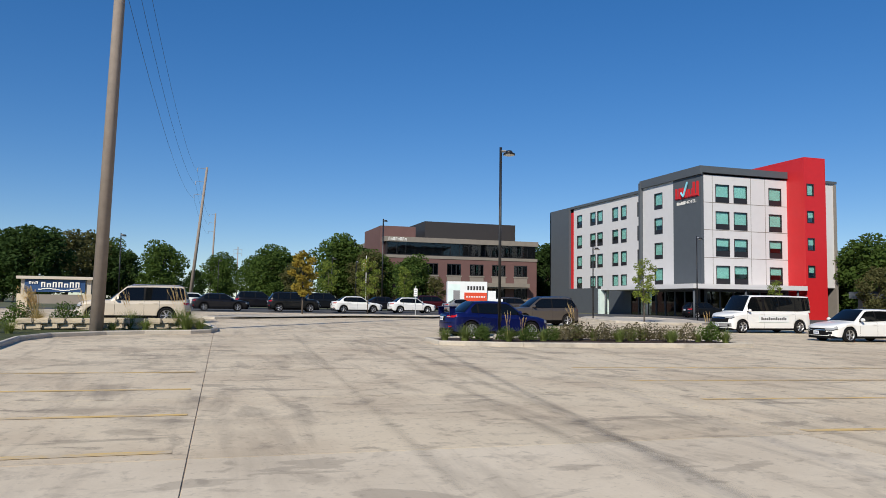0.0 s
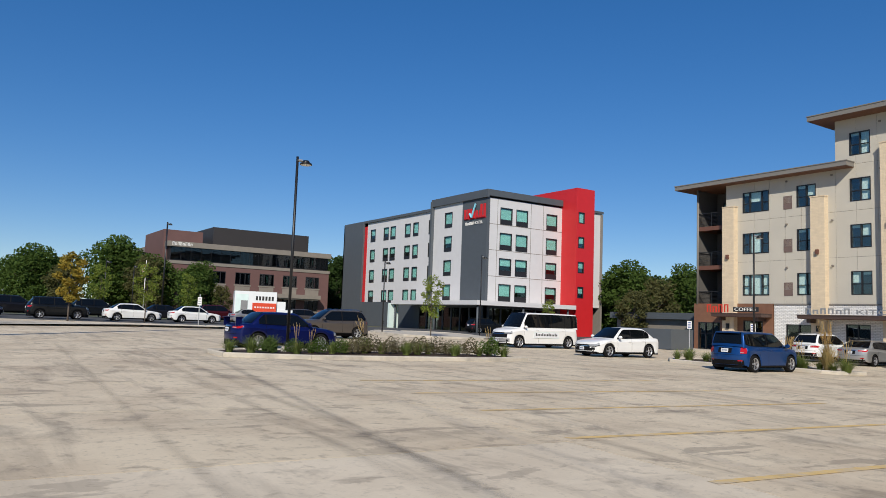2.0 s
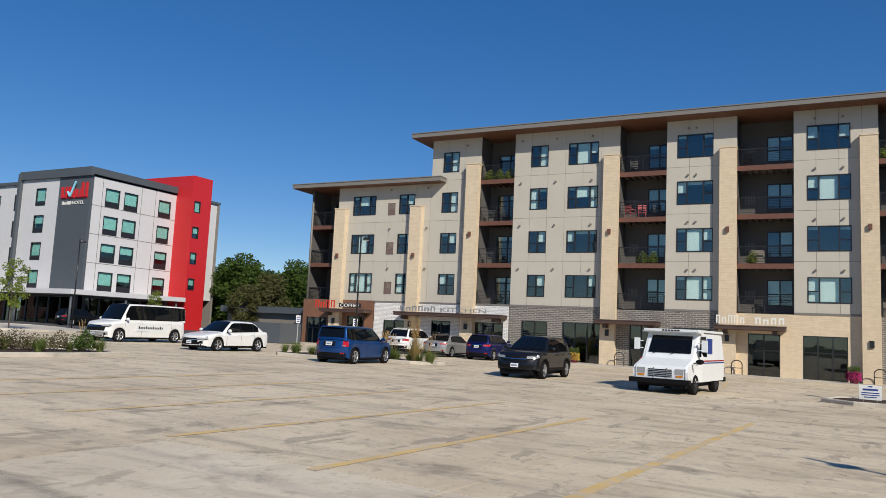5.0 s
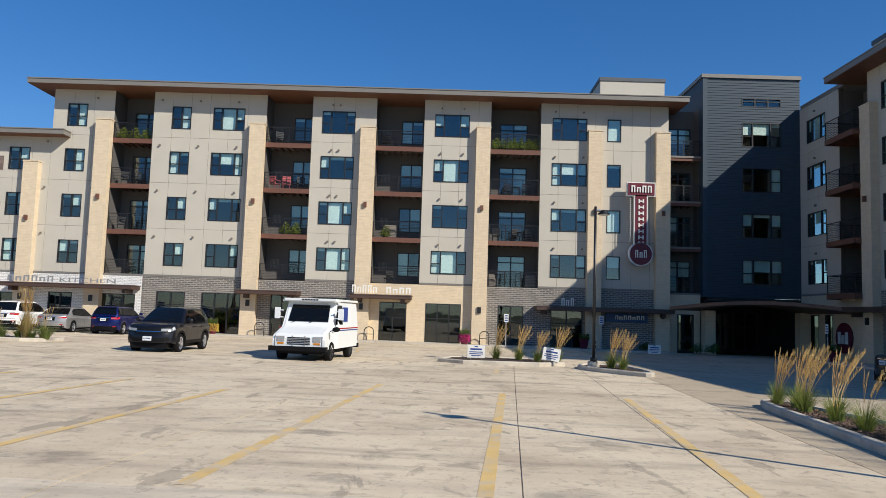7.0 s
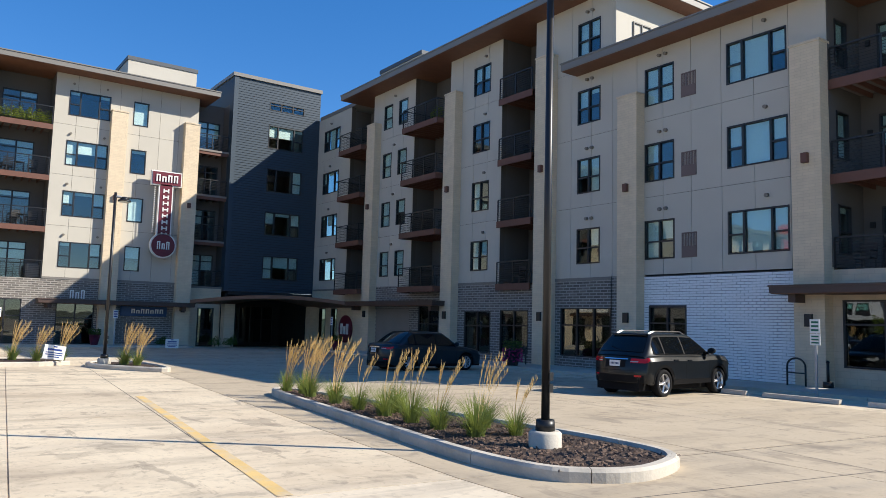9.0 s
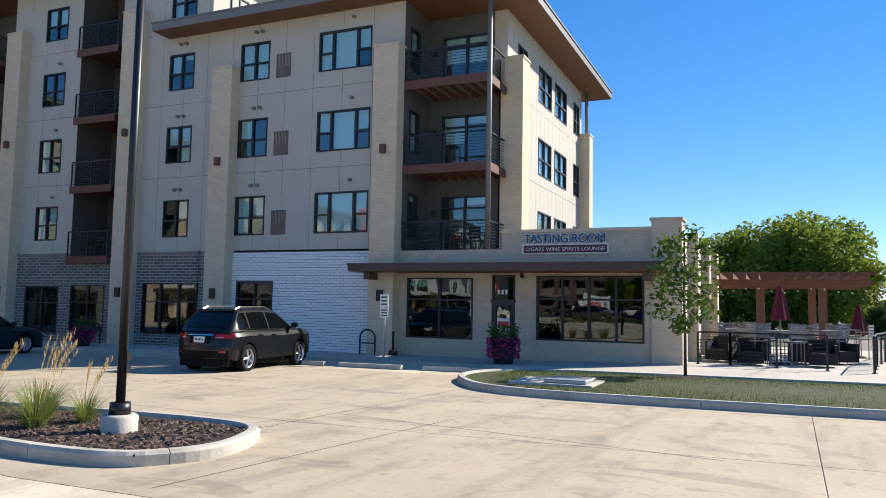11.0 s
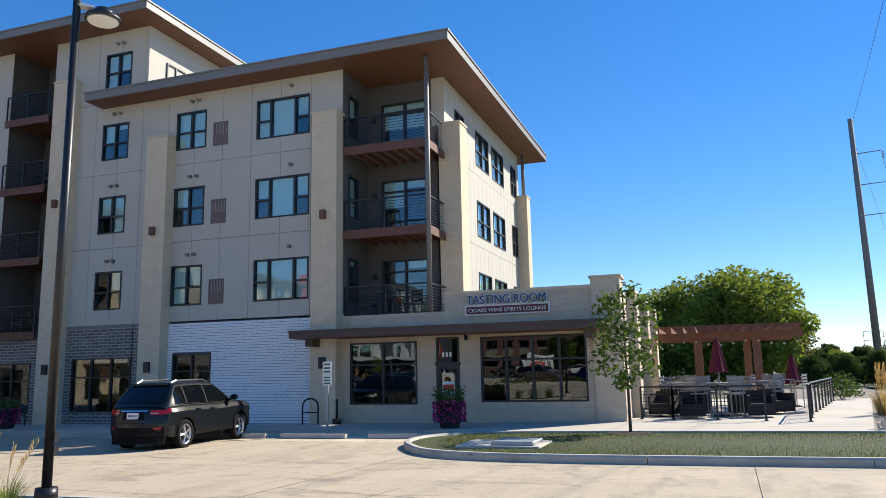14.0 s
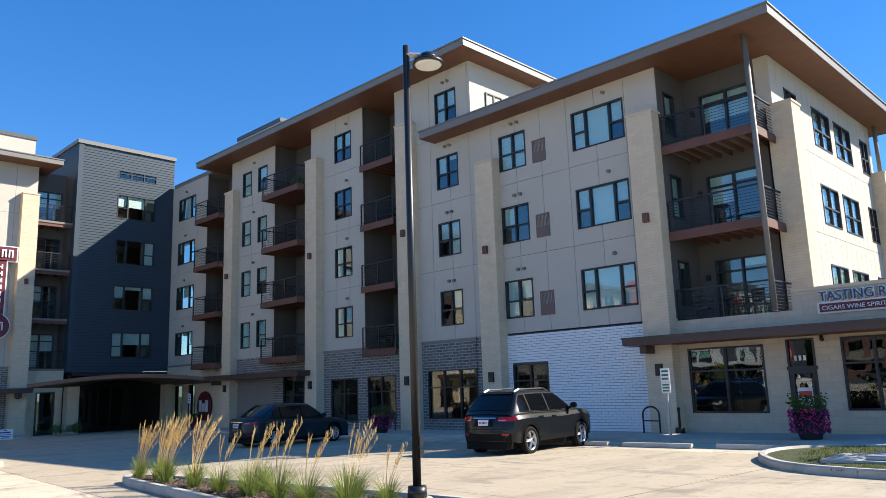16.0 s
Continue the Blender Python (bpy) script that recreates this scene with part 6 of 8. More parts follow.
# box lorry in the far lot
truck = thing("box_truck", "white rental box truck with an orange panel", "truck", "cars in the far lot")
bm = B()
box(bm, -2.6, 1.4, -1.15, 1.15, 0.9, 3.2)
part("cargo_box", bm, P_LLV, truck)
bm = B()
box(bm, -0.9, 1.38, -1.17, -1.15, 1.25, 2.1)
part("panel", bm, mat("orange_panel", (0.62, 0.055, 0.015), 0.5), truck)
for k in range(6):
    bm = B()
    box(bm, -0.6 + k * 0.3, -0.4 + k * 0.3, -1.165, -1.15, 2.35, 2.75)
    part("letter_shape", bm, M_RIMDARK, truck)
for k in range(8):
    bm = B()
    box(bm, -0.7 + k * 0.25, -0.55 + k * 0.25, -1.18, -1.17, 1.6, 1.75)
    part("letter_shape", bm, P_LLV, truck)
bm = B()
box(bm, -2.0, -1.35, -1.18, -1.17, 1.4, 2.3)
part("panel", bm, M_GREYBUMP, truck)
bm = B()
box(bm, -2.5, -1.3, -1.17, -1.15, 1.2, 2.9)
part("panel", bm, M_TEALIN, truck)
bm = B()
box(bm, 1.45, 3.0, -1.0, 1.0, 0.7, 1.5)
box(bm, 1.45, 2.3, -0.95, 0.95, 1.5, 2.3)
part("cab", bm, P_LLV, truck)
for xx in (-1.4, 2.3):
    for s in (1, -1):
        w_ = part("wheel", wm[0], None, truck)
        w_.matrix_local = pose(xx, s * 0.95, 0.36)
truck.matrix_world = pose(-71.5, 26.0, gz(-71.5, 26), 0, 0, 75)

# ---- slabs, kerbs and beds ----
random.seed(3)
COLS = [-7.65 + 4.2 * k for k in range(-11, 8)]
RW = [-26.5, -19.8, -13.1, -6.4, 0.27, 6.97, 13.7, 20.4, 27.1, 33.8, 40.5, 47.2]


def lot_pt(x, y):
    """The upper field of the lot is laid out slightly askew."""
    if y > 6.9:
        k = (y - 6.97)
        return x + 0.088 * k, y - 0.05 * (x + 3)
    if abs(y - 0.27) < 0.1:
        return x, -0.27 - 0.0224 * x
    return x, y


for i in range(len(COLS) - 1):
    for j in range(len(RW) - 1):
        a, b, c_, d = COLS[i], COLS[i + 1], RW[j], RW[j + 1]
        pts = [lot_pt(a, c_), lot_pt(b, c_), lot_pt(b, d), lot_pt(a, d)]
        cx, cy = sum(p[0] for p in pts) / 4, sum(p[1] for p in pts) / 4
        if cx > 19.5 or cy > 45.5 or cx < -50:
            continue
        g = 0.009
        bm = B()
        q = [(x + (g if x < cx else -g), min(y + (g if y < cy else -g), 47.0)) for x, y in pts]
        q = [(min(x, 21.0), y) for x, y in q]
        lo = [bm.verts.new((x - cx, y - cy, gz(x, y) - 0.03)) for x, y in q]
        hi = [bm.verts.new((x - cx, y - cy, gz(x, y) + 0.012)) for x, y in q]
        for k in range(4):
            bm.faces.new((lo[k], lo[(k + 1) % 4], hi[(k + 1) % 4], hi[k]))
        bm.faces.new(hi)
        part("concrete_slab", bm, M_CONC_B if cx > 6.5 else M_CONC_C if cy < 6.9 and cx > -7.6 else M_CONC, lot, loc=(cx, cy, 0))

# painted bay lines
lines = [((-1.49, 18.1), (-2.38, 7.0)), ((1.35, 17.0), (0.42, 7.0)), ((4.1, 16.8), (3.0, 6.7)), ((-4.45, 15.5), (-5.1, 6.9)), ((-7.0, 17.0), (-7.85, 7.4)), ((-9.9, 17.6), (-10.7, 8.0)), ((-12.6, 17.8), (-13.4, 8.2)), ((-15.3, 18.0), (-16.1, 8.4)),
         ((-10.35, -0.15), (-10.35, -6.0)), ((-8.0, -0.25), (-8.0, -6.0)), ((-13.0, -0.15), (-13.0, -6.0)), ((-15.7, -0.1), (-15.7, -6.0)), ((1.8, 25.2), (1.65, 23.5)), ((-3.9, 33.5), (-4.3, 38.5)), ((-14, 35), (-14.4, 40))]
for (x0, y0), (x1, y1) in lines:
    bm = B()
    n = 6
    prev = None
    dx, dy = x1 - x0, y1 - y0
    l_ = math.hypot(dx, dy)
    nx, ny = -dy / l_ * 0.078, dx / l_ * 0.078
    for k in range(n + 1):
        x, y = x0 + dx * k / n, y0 + dy * k / n
        cur = [bm.verts.new((x + nx, y + ny, gz(x, y) + 0.017)), bm.verts.new((x - nx, y - ny, gz(x, y) + 0.017))]
        if prev:
            bm.faces.new((prev[0], prev[1], cur[1], cur[0]))
        prev = cur
    tagged(part("bay_line", bm, M_YELLOW, lot), "worn yellow painted bay line")

for (x0, y0), (x1, y1) in (((3.0, 7.3), (5.3, 31.0)), ((5.2, 5.1), (10.5, 4.4)), ((8.3, 6.4), (20.0, 5.6)), ((9.0, 0.5), (10.2, 6.3)), ((12.5, 7.2), (13.6, 21.0)), ((9.6, 12.4), (19.5, 11.8))):
    bm = B()
    prev = None
    l_ = math.hypot(x1 - x0, y1 - y0)
    nx, ny = -(y1 - y0) / l_ * 0.006, (x1 - x0) / l_ * 0.006
    for k in range(9):
        x, y = x0 + (x1 - x0) * k / 8, y0 + (y1 - y0) * k / 8
        cur = [bm.verts.new((x + nx, y + ny, gz(x, y) + 0.0145)), bm.verts.new((x - nx, y - ny, gz(x, y) + 0.0145))]
        if prev:
            bm.faces.new((prev[0], prev[1], cur[1], cur[0]))
        prev = cur
    tagged(part("joint_filler", bm, M_ASPHALT, lot), "dark filled saw cut in the concrete")



def cable_shade_mat():
    """Dark film that paints soft cable shadows, thin at its edges and broken by noise."""
    m = mat("cable_shade_film", (0.10, 0.09, 0.08), 0.9, bump=0)
    nt = m.node_tree
    co = nt.nodes.new("ShaderNodeTexCoord")
    sp = nt.nodes.new("ShaderNodeSeparateXYZ")
    nt.links.new(co.outputs["Generated"], sp.inputs[0])
    a = nt.nodes.new("ShaderNodeMath")
    a.operation = 'PINGPONG'
    a.inputs[1].default_value = 0.5
    nt.links.new(sp.outputs[1], a.inputs[0])
    nz = nt.nodes.new("ShaderNodeTexNoise")
    nz.inputs["Scale"].default_value = 2.5
    nz.inputs["Detail"].default_value = 6
    geo = nt.nodes.new("ShaderNodeNewGeometry")
    nt.links.new(geo.outputs["Position"], nz.inputs["Vector"])
    k = nt.nodes.new("ShaderNodeMath")
    k.operation = 'MULTIPLY'
    nt.links.new(a.outputs[0], k.inputs[0])
    nt.links.new(nz.outputs["Fac"], k.inputs[1])
    k2 = nt.nodes.new("ShaderNodeMath")
    k2.operation = 'MULTIPLY'
    k2.inputs[1].default_value = 0.42
    nt.links.new(k.outputs[0], k2.inputs[0])
    tr = nt.nodes.new("ShaderNodeBsdfTransparent")
    mx = nt.nodes.new("ShaderNodeMixShader")
    nt.links.new(k2.outputs[0], mx.inputs[0])
    nt.links.new(tr.outputs[0], mx.inputs[1])
    nt.links.new(nt.nodes["Principled BSDF"].outputs[0], mx.inputs[2])
    nt.links.new(mx.outputs[0], nt.nodes["Material Output"].inputs[0])
    return m


M_CABLE_SHADE = cable_shade_mat()
# Shadows of overhead cables, laid on the slabs as strips of dark film.
for x0, y0, x1, y1, w_ in ((-28.0, 5.7, -3.0, 3.67, 0.17), (-24.5, 6.05, -3.0, 4.27, 0.15), (-22.5, 6.95, -3.0, 3.98, 0.13), (-30.0, 3.4, -6.0, 2.1, 0.12)):
    ang = math.atan2(y1 - y0, x1 - x0)
    l_ = math.hypot(x1 - x0, y1 - y0)
    bm = B()
    prev = None
    for k in range(13):
        u = l_ * k / 12
        cur = []
        for v in (-w_, w_):
            x, y = x0 + u * math.cos(ang) - v * math.sin(ang), y0 + u * math.sin(ang) + v * math.cos(ang)
            cur.append(bm.verts.new((u, v, gz(x, y) + 0.0150)))
        if prev:
            bm.faces.new((prev[0], cur[0], cur[1], prev[1]))
        prev = cur
    mk = tagged(part("cable_shade_streak", bm, M_CABLE_SHADE, lot), "faint cable shadow painted on the concrete")
    mk.matrix_local = pose(x0, y0, 0, 0, 0, math.degrees(ang))

M_MULCH = mat("dark_bark_mulch", (0.055, 0.034, 0.024), 0.95, vary=0.6, scale=9, grain=60, bump=1.0, dist=0.03)
M_GRASS = mat("mown_grass", (0.050, 0.062, 0.013), 0.9, vary=0.4, scale=3, grain=90, bump=0.8, dist=0.02)
M_REDKERB = mat("worn_red_paint", (0.30, 0.04, 0.035), 0.8, vary=0.2, stain=(0.33, 0.25, 0.22), stain_amt=0.8, stain_scale=3)
M_PEBBLE = mat("mixed_pebbles", (0.42, 0.35, 0.28), 0.9, vary=0.5, scale=9, grain=30, bump=0)
M_GRAVEL = mat("pale_gravel", (0.26, 0.22, 0.18), 0.95, vary=0.4, scale=14, grain=50, bump=1.0, dist=0.03)


def smooth_loop(pts, it=2):
    for _ in range(it):
        out = []
        for i, p in enumerate(pts):
            q = pts[(i + 1) % len(pts)]
            out += [(p[0] * 0.78 + q[0] * 0.22, p[1] * 0.78 + q[1] * 0.22), (p[0] * 0.22 + q[0] * 0.78, p[1] * 0.22 + q[1] * 0.78)]
        pts = out
    return pts


def inset(pts, d):
    n = len(pts)
    area = sum(pts[i][0] * pts[(i + 1) % n][1] - pts[(i + 1) % n][0] * pts[i][1] for i in range(n))
    s = 1 if area > 0 else -1
    out = []
    for i in range(n):
        a, b, c_ = Vector(pts[i - 1]), Vector(pts[i]), Vector(pts[(i + 1) % n])
        t = ((b - a).normalized() + (c_ - b).normalized())
        t = t.normalized() if t.length > 1e-6 else (b - a).normalized()
        nrm = Vector((-t.y, t.x)) * s
        out.append((b.x + nrm.x * d, b.y + nrm.y * d))
    return out


def island(name, label, pts, fill, kerb=0.16, width=0.17, seg=1.6, it=2):
    """A raised bed: bevelled kerb stones round a filled middle."""
    isl = thing(name, label, "planting bed", kind="structure")
    pts = smooth_loop(pts, it)
    loops = [(pts, -0.1), (pts, kerb - 0.035), (inset(pts, 0.035), kerb), (inset(pts, width - 0.03), kerb), (inset(pts, width), kerb - 0.05)]
    n = len(pts)
    run, start = 0.0, 0
    for i in range(n):
        a, b = pts[i], pts[(i + 1) % n]
        run += math.hypot(b[0] - a[0], b[1] - a[1])
        if run >= seg or i == n - 1:
            bm = B()
            ids = list(range(start, i + 2))
            rows_ = []
            for k in ids:
                e = k % n
                rows_.append([bm.verts.new((lp[e][0], lp[e][1], gz(*lp[e]) + h)) for lp, h in loops])
            for r0, r1 in zip(rows_, rows_[1:]):
                for q in range(len(loops) - 1):
                    bm.faces.new((r0[q], r1[q], r1[q + 1], r0[q + 1]))
            bm.faces.new(rows_[0])
            bm.faces.new(rows_[-1][::-1])
            # fine gap between stones
            c0, c1 = rows_[0][2].co.copy(), rows_[-1][2].co.copy()
            dirv = (c1 - c0)
            if dirv.length > 0.1:
                u = dirv.normalized() * 0.006
                for v_ in rows_[0]:
                    v_.co += u
                for v_ in rows_[-1]:
                    v_.co -= u
            part("kerb_stone", bm, M_KERB, isl)
            run, start = 0.0, i + 1
    inner = inset(pts, width - 0.02)
    bm = B()
    cx, cy = sum(p[0] for p in inner) / n, sum(p[1] for p in inner) / n
    c0 = bm.verts.new((cx, cy, gz(cx, cy) + kerb - 0.01))
    ring = [bm.verts.new((x, y, gz(x, y) + kerb - 0.05)) for x, y in inner]
    for k in range(n):
        bm.faces.new((c0, ring[k], ring[(k + 1) % n]))
    part("bed_fill", bm, fill, isl)
    return isl


island("kerbed_bed", "long kerbed bed of bark mulch with feather grasses", [(6.75, 16.6), (6.1, 11.3), (5.42, 6.2), (6.5, 5.35), (8.05, 5.9), (8.25, 7.5), (7.95, 11.5), (7.45, 16.4)], M_MULCH, seg=1.5, it=3)
island("kerbed_bed", "kerbed bed of grasses and faded flowers", [(-23.1, 7.5), (-22.8, 19.8), (-25.6, 19.9), (-26.8, 14), (-26.6, 7.6)], M_MULCH, it=1)
island("kerbed_bed", "kerbed bed with stone edging and a utility pole", [(-26.3, -5.2), (-28.9, -2.6), (-29.7, 0.2), (-32.0, 0.7), (-37.2, 0.1), (-37.2, -9), (-60, -30), (-21, -30), (-20.1, -4.9)], M_GRASS, it=1)
island("kerbed_bed", "kerbed bed with grasses by the drive", [(-0.4, 28.0), (4.7, 28.1), (4.5, 31.6), (0.4, 31.8)], M_MULCH, it=1)
island("kerbed_bed", "small kerbed bed round a lamp post", [(4.75, 27.0), (6.55, 24.1), (7.1, 24.9), (6.9, 29.0), (5.3, 29.2)], M_MULCH)
island("kerbed_bed", "kerbed bed of grasses between parking bays", [(-24.7, 28.9), (-20.5, 28.9), (-20.4, 30.9), (-16.7, 30.9), (-16.6, 33.4), (-24.6, 33.4)], M_MULCH, it=1)
island("kerbed_bed", "lawn with a rounded kerb before the tasting room", [(16.4, 6.9), (14.4, 5.6), (13.75, 3.4), (13.75, -3.2), (13.9, -9), (19.3, -9), (19.5, -3.4), (19.5, 6.0), (18.0, 7.0)], M_GRASS, seg=2.4, it=2)
island("kerbed_bed", "pale kerbed strip at the edge of the far lot", [(-45.0, 0.9), (-49.5, 4.0), (-52.0, 8.0), (-54.4, 16.5), (-54.5, 24.0), (-56.3, 24.0), (-56.4, 16.0), (-54.0, 7.0), (-51.0, 2.5), (-46, -0.3)], M_CONC2, it=1)
island("kerbed_bed", "kerbed lawn before the hotel drive", [(-46.5, 29.0), (-46.5, 36.5), (-58, 41), (-62, 39), (-60, 31)], M_CONC2, it=1)
bm = B()
for k in range(3):
    a, b = 13.6 - k * 1.1, 12.55 - k * 1.1
    y = -3.15 + k * 0.22
    pr = [bm.verts.new(p) for p in ((a, y, gz(a, y) + 0.15), (b, y + 0.2, gz(b, y) + 0.13 - k * 0.03), (b, y + 0.35, gz(b, y) + 0.13 - k * 0.03), (a, y + 0.15, gz(a, y) + 0.15), (a, y, -0.2), (b, y + 0.2, -0.2), (b, y + 0.35, -0.2), (a, y + 0.15, -0.2))]
    for f in ((0, 1, 2, 3), (0, 4, 5, 1), (3, 2, 6, 7), (0, 3, 7, 4), (1, 5, 6, 2)):
        bm.faces.new([pr[i] for i in f])
tagged(part("red_kerb", bm, M_REDKERB), "red painted kerb by the lot entrance", "kerb", kind="structure")


def slabs(name, label, x0, x1, y0, y1, step, top, along='y'):
    th = thing(name, label, "sidewalk", kind="structure")
    n = max(1, round(((y1 - y0) if along == 'y' else (x1 - x0)) / step))
    for k in range(n):
        bm = B()
        if along == 'y':
            a, b = y0 + (y1 - y0) * k / n + 0.006, y0 + (y1 - y0) * (k + 1) / n - 0.006
            sheet(bm, x0, x1, a, b, top, 0.25)
        else:
            a, b = x0 + (x1 - x0) * k / n + 0.006, x0 + (x1 - x0) * (k + 1) / n - 0.006
            sheet(bm, a, b, y0, y1, top, 0.25)
        part("paving_slab", bm, M_CONC2, th)


slabs("sidewalk_east", "pale concrete sidewalk along the shops", 20.6, XR + 0.1, 6.2, 41.0, 1.7, 0.10)
slabs("sidewalk_north", "pale concrete sidewalk along the shop fronts", -40, 14.5, 47.1, D + 0.1, 1.9, 0.10, 'x')
slabs("patio", "pale concrete patio paving", 19.6, 40, -3.4, 2.5, 1.6, 0.13, 'x')
slabs("patio_step", "pale concrete walk before the tasting room", 19.6, XR + 0.1, 2.52, 6.18, 1.8, 0.12)
walk_ = thing("patio_walk", "pale concrete walk widening beside the patio", "sidewalk", kind="structure")
for k in range(12):
    a, b = 19.61 + k * 1.6, 21.2 + k * 1.6
    bm = B()
    top_ = [(a, -3.41), (b, -3.41), (b, -3.42 - 0.175 * (b - 19.6)), (a, -3.42 - 0.175 * (a - 19.6))]
    hi_ = [bm.verts.new((x, y, gz(x, y) + 0.128)) for x, y in top_]
    lo_ = [bm.verts.new((x, y, gz(x, y) - 0.1)) for x, y in top_]
    bm.faces.new(hi_)
    for i in range(4):
        bm.faces.new((hi_[i], lo_[i], lo_[(i + 1) % 4], hi_[(i + 1) % 4]))
    bmesh.ops.remove_doubles(bm, verts=bm.verts[:], dist=0.002)
    part("paving_slab", bm, M_CONC2, walk_)
prng = random.Random(77)
V, F = [], []
for i in range(6000):
    x = 19.7 + prng.random() ** 1.3 * 16
    y = -3.5 - 0.175 * (x - 19.6) - prng.random() * 4.0
    s = prng.uniform(0.018, 0.05)
    z = gz(x, y) + 0.09 + s * 0.3
    b = len(V)
    a = prng.uniform(0, 6.28)
    c_, d_ = math.cos(a) * s, math.sin(a) * s
    V += [(x + c_, y + d_, z), (x - d_, y + c_, z), (x - c_, y - d_, z), (x + d_, y - c_, z), (x, y, z + s * 0.6)]
    F += [(b, b + 1, b + 4), (b + 1, b + 2, b + 4), (b + 2, b + 3, b + 4), (b + 3, b, b + 4)]
me = bpy.data.meshes.new("pebbles")
me.from_pydata(V, [], F)
me.materials.append(M_PEBBLE)
tagged(part("pebbles", me, None), "mixed tan and grey pebbles on the gravel bed", "pebbles", kind="stuff")
bm = B()
sheet(bm, 19.6, 60, -9.5, -3.42, 0.09)
tagged(part("gravel_bed", bm, M_GRAVEL), "gravel bed beside the patio", "gravel bed", kind="structure")
bm = B()
sheet(bm, -80, -62.05, -9, 70, 0.005)
sheet(bm, -62, -40.5, 36, 70, 0.02)
tagged(part("far_lot", bm, M_ASPHALT), "dark asphalt lot and drive by the hotel", "parking lot", kind="structure")
bm = B()
sheet(bm, -400, -62.1, -24, -9.1, 0.01)
tagged(part("road", bm, M_ASPHALT), "asphalt street behind the lot", "road", kind="structure")

# wheel stops
for x, y0, y1 in ((18.75, 9.45, 11.48), (18.88, 6.84, 8.84), (18.8, 12.0, 14.05)):
    bm = B()
    sec_ = [(-0.09, 0), (0.09, 0), (0.07, 0.11), (-0.05, 0.11)]
    a_ = [bm.verts.new((x + p, y0, gz(x, y0) + 0.012 + q)) for p, q in sec_]
    b_ = [bm.verts.new((x + p, y1, gz(x, y1) + 0.012 + q)) for p, q in sec_]
    for k in range(4):
        bm.faces.new((a_[k], a_[(k + 1) % 4], b_[(k + 1) % 4], b_[k]))
    bm.faces.new(a_)
    bm.faces.new(b_[::-1])
    tagged(part("wheel_stop", bm, M_KERB), "pale concrete wheel stop on the lot", "wheel stop", "wheel stops")

# ---- lamps and poles ----
M_GREYWOOD = mat("weathered_pole", (0.27, 0.225, 0.19), 0.85, vary=0.18, scale=4, grain=50, bump=0.4)
M_LENS = mat("lamp_lens", (0.75, 0.75, 0.70), 0.4, bump=0)
M_GALV = mat("galvanised_steel", (0.42, 0.43, 0.44), 0.5, 0.6, bump=0)


def street_lamp(x, y, h, arm, base=True, z0=None, r=0.056):
    """Black pole on a concrete drum with one round downlight on a short arm."""
    z0 = gz(x, y) if z0 is None else z0
    t = thing("street_lamp", "black metal lamp post with a round downlight", "lamp post", "lot lamps", at=(x, y, z0))
    if base:
        bm = B()
        lathe_pts = [(0.215, -0.1), (0.215, 0.28), (0.185, 0.31)]
        rr = []
        for q, z in lathe_pts:
            rr.append([bm.verts.new((q * math.cos(2 * math.pi * i / 28), q * math.sin(2 * math.pi * i / 28), z)) for i in range(28)])
        for a, b in zip(rr, rr[1:]):
            for i in range(28):
                bm.faces.new((a[i], a[(i + 1) % 28], b[(i + 1) % 28], b[i])).smooth = True
        bm.faces.new(rr[-1])
        part("concrete_base", bm, M_KERB, t)
        bm = B()
        tube(bm, (0, 0, 0.31), (0, 0, 0.45), 0.13, 0.12, 20)
        part("base_collar", bm, M_BLACKMETAL, t)
    bm = B()
    tube(bm, (0, 0, 0.3 if base else 0), (0, 0, h), r, r * 0.85, 14)
    part("pole", bm, M_BLACKMETAL, t)
    d = Vector((arm[0], arm[1], 0)).normalized()
    bm = B()
    tube(bm, Vector((0, 0, h - 0.14)), d * 0.20 + Vector((0, 0, h - 0.15)), 0.05, 0.05, 4)
    part("arm", bm, M_GALV, t)
    c_ = d * 0.31 + Vector((0, 0, h - 0.29))
    bm = B()
    tube(bm, c_ + Vector((0, 0, 0.06)), c_ + Vector((0, 0, 0.16)), 0.16, 0.10, 20)
    tube(bm, c_, c_ + Vector((0, 0, 0.06)), 0.225, 0.205, 28)
    part("lamp_head", bm, M_BLACKMETAL, t)
    bm = B()
    tube(bm, c_ + Vector((0, 0, -0.02)), c_ + Vector((0, 0, 0.0)), 0.175, 0.195, 24)
    part("lens", bm, M_LENS, t)
    bm = B()
    q = d * (r * 0.9)
    for z in (0.95, 0.80):
        box(bm, q.x - 0.035, q.x + 0.035, q.y - 0.035, q.y + 0.035, z, z + 0.11)
    part("handhole_cover", bm, M_BLACKMETAL, t)
    return t


street_lamp(6.85, 7.27, 6.42 - gz(6.85, 7.27), (0.727, -0.686), z0=gz(6.85, 7.27) + 0.02)
street_lamp(-25.4, 10.3, 7.2, (0.4, 0.9))
street_lamp(5.46, 27.4, 6.0, (0.98, 0.1))
street_lamp(-25.4, 38.0, 7.2, (0.8, 0.55), base=False)
street_lamp(-54.8, 40.6, 7.4, (0.5, 0.8), base=False)
street_lamp(-54.8, 30.5, 6.1, (0.5, 0.8), base=False)
street_lamp(-84, 19.5, 10.5, (0.3, 0.9), base=False, r=0.09)
street_lamp(-74.6, -7.5, 6.8, (0.3, 0.9), base=False)
street_lamp(-86, 14, 6.0, (0.3, 0.9), base=False)
street_lamp(-92, 18, 6.0, (0.3, 0.9), base=False)
street_lamp(-120, 2.0, 7.0, (0.3, 0.9), base=False)


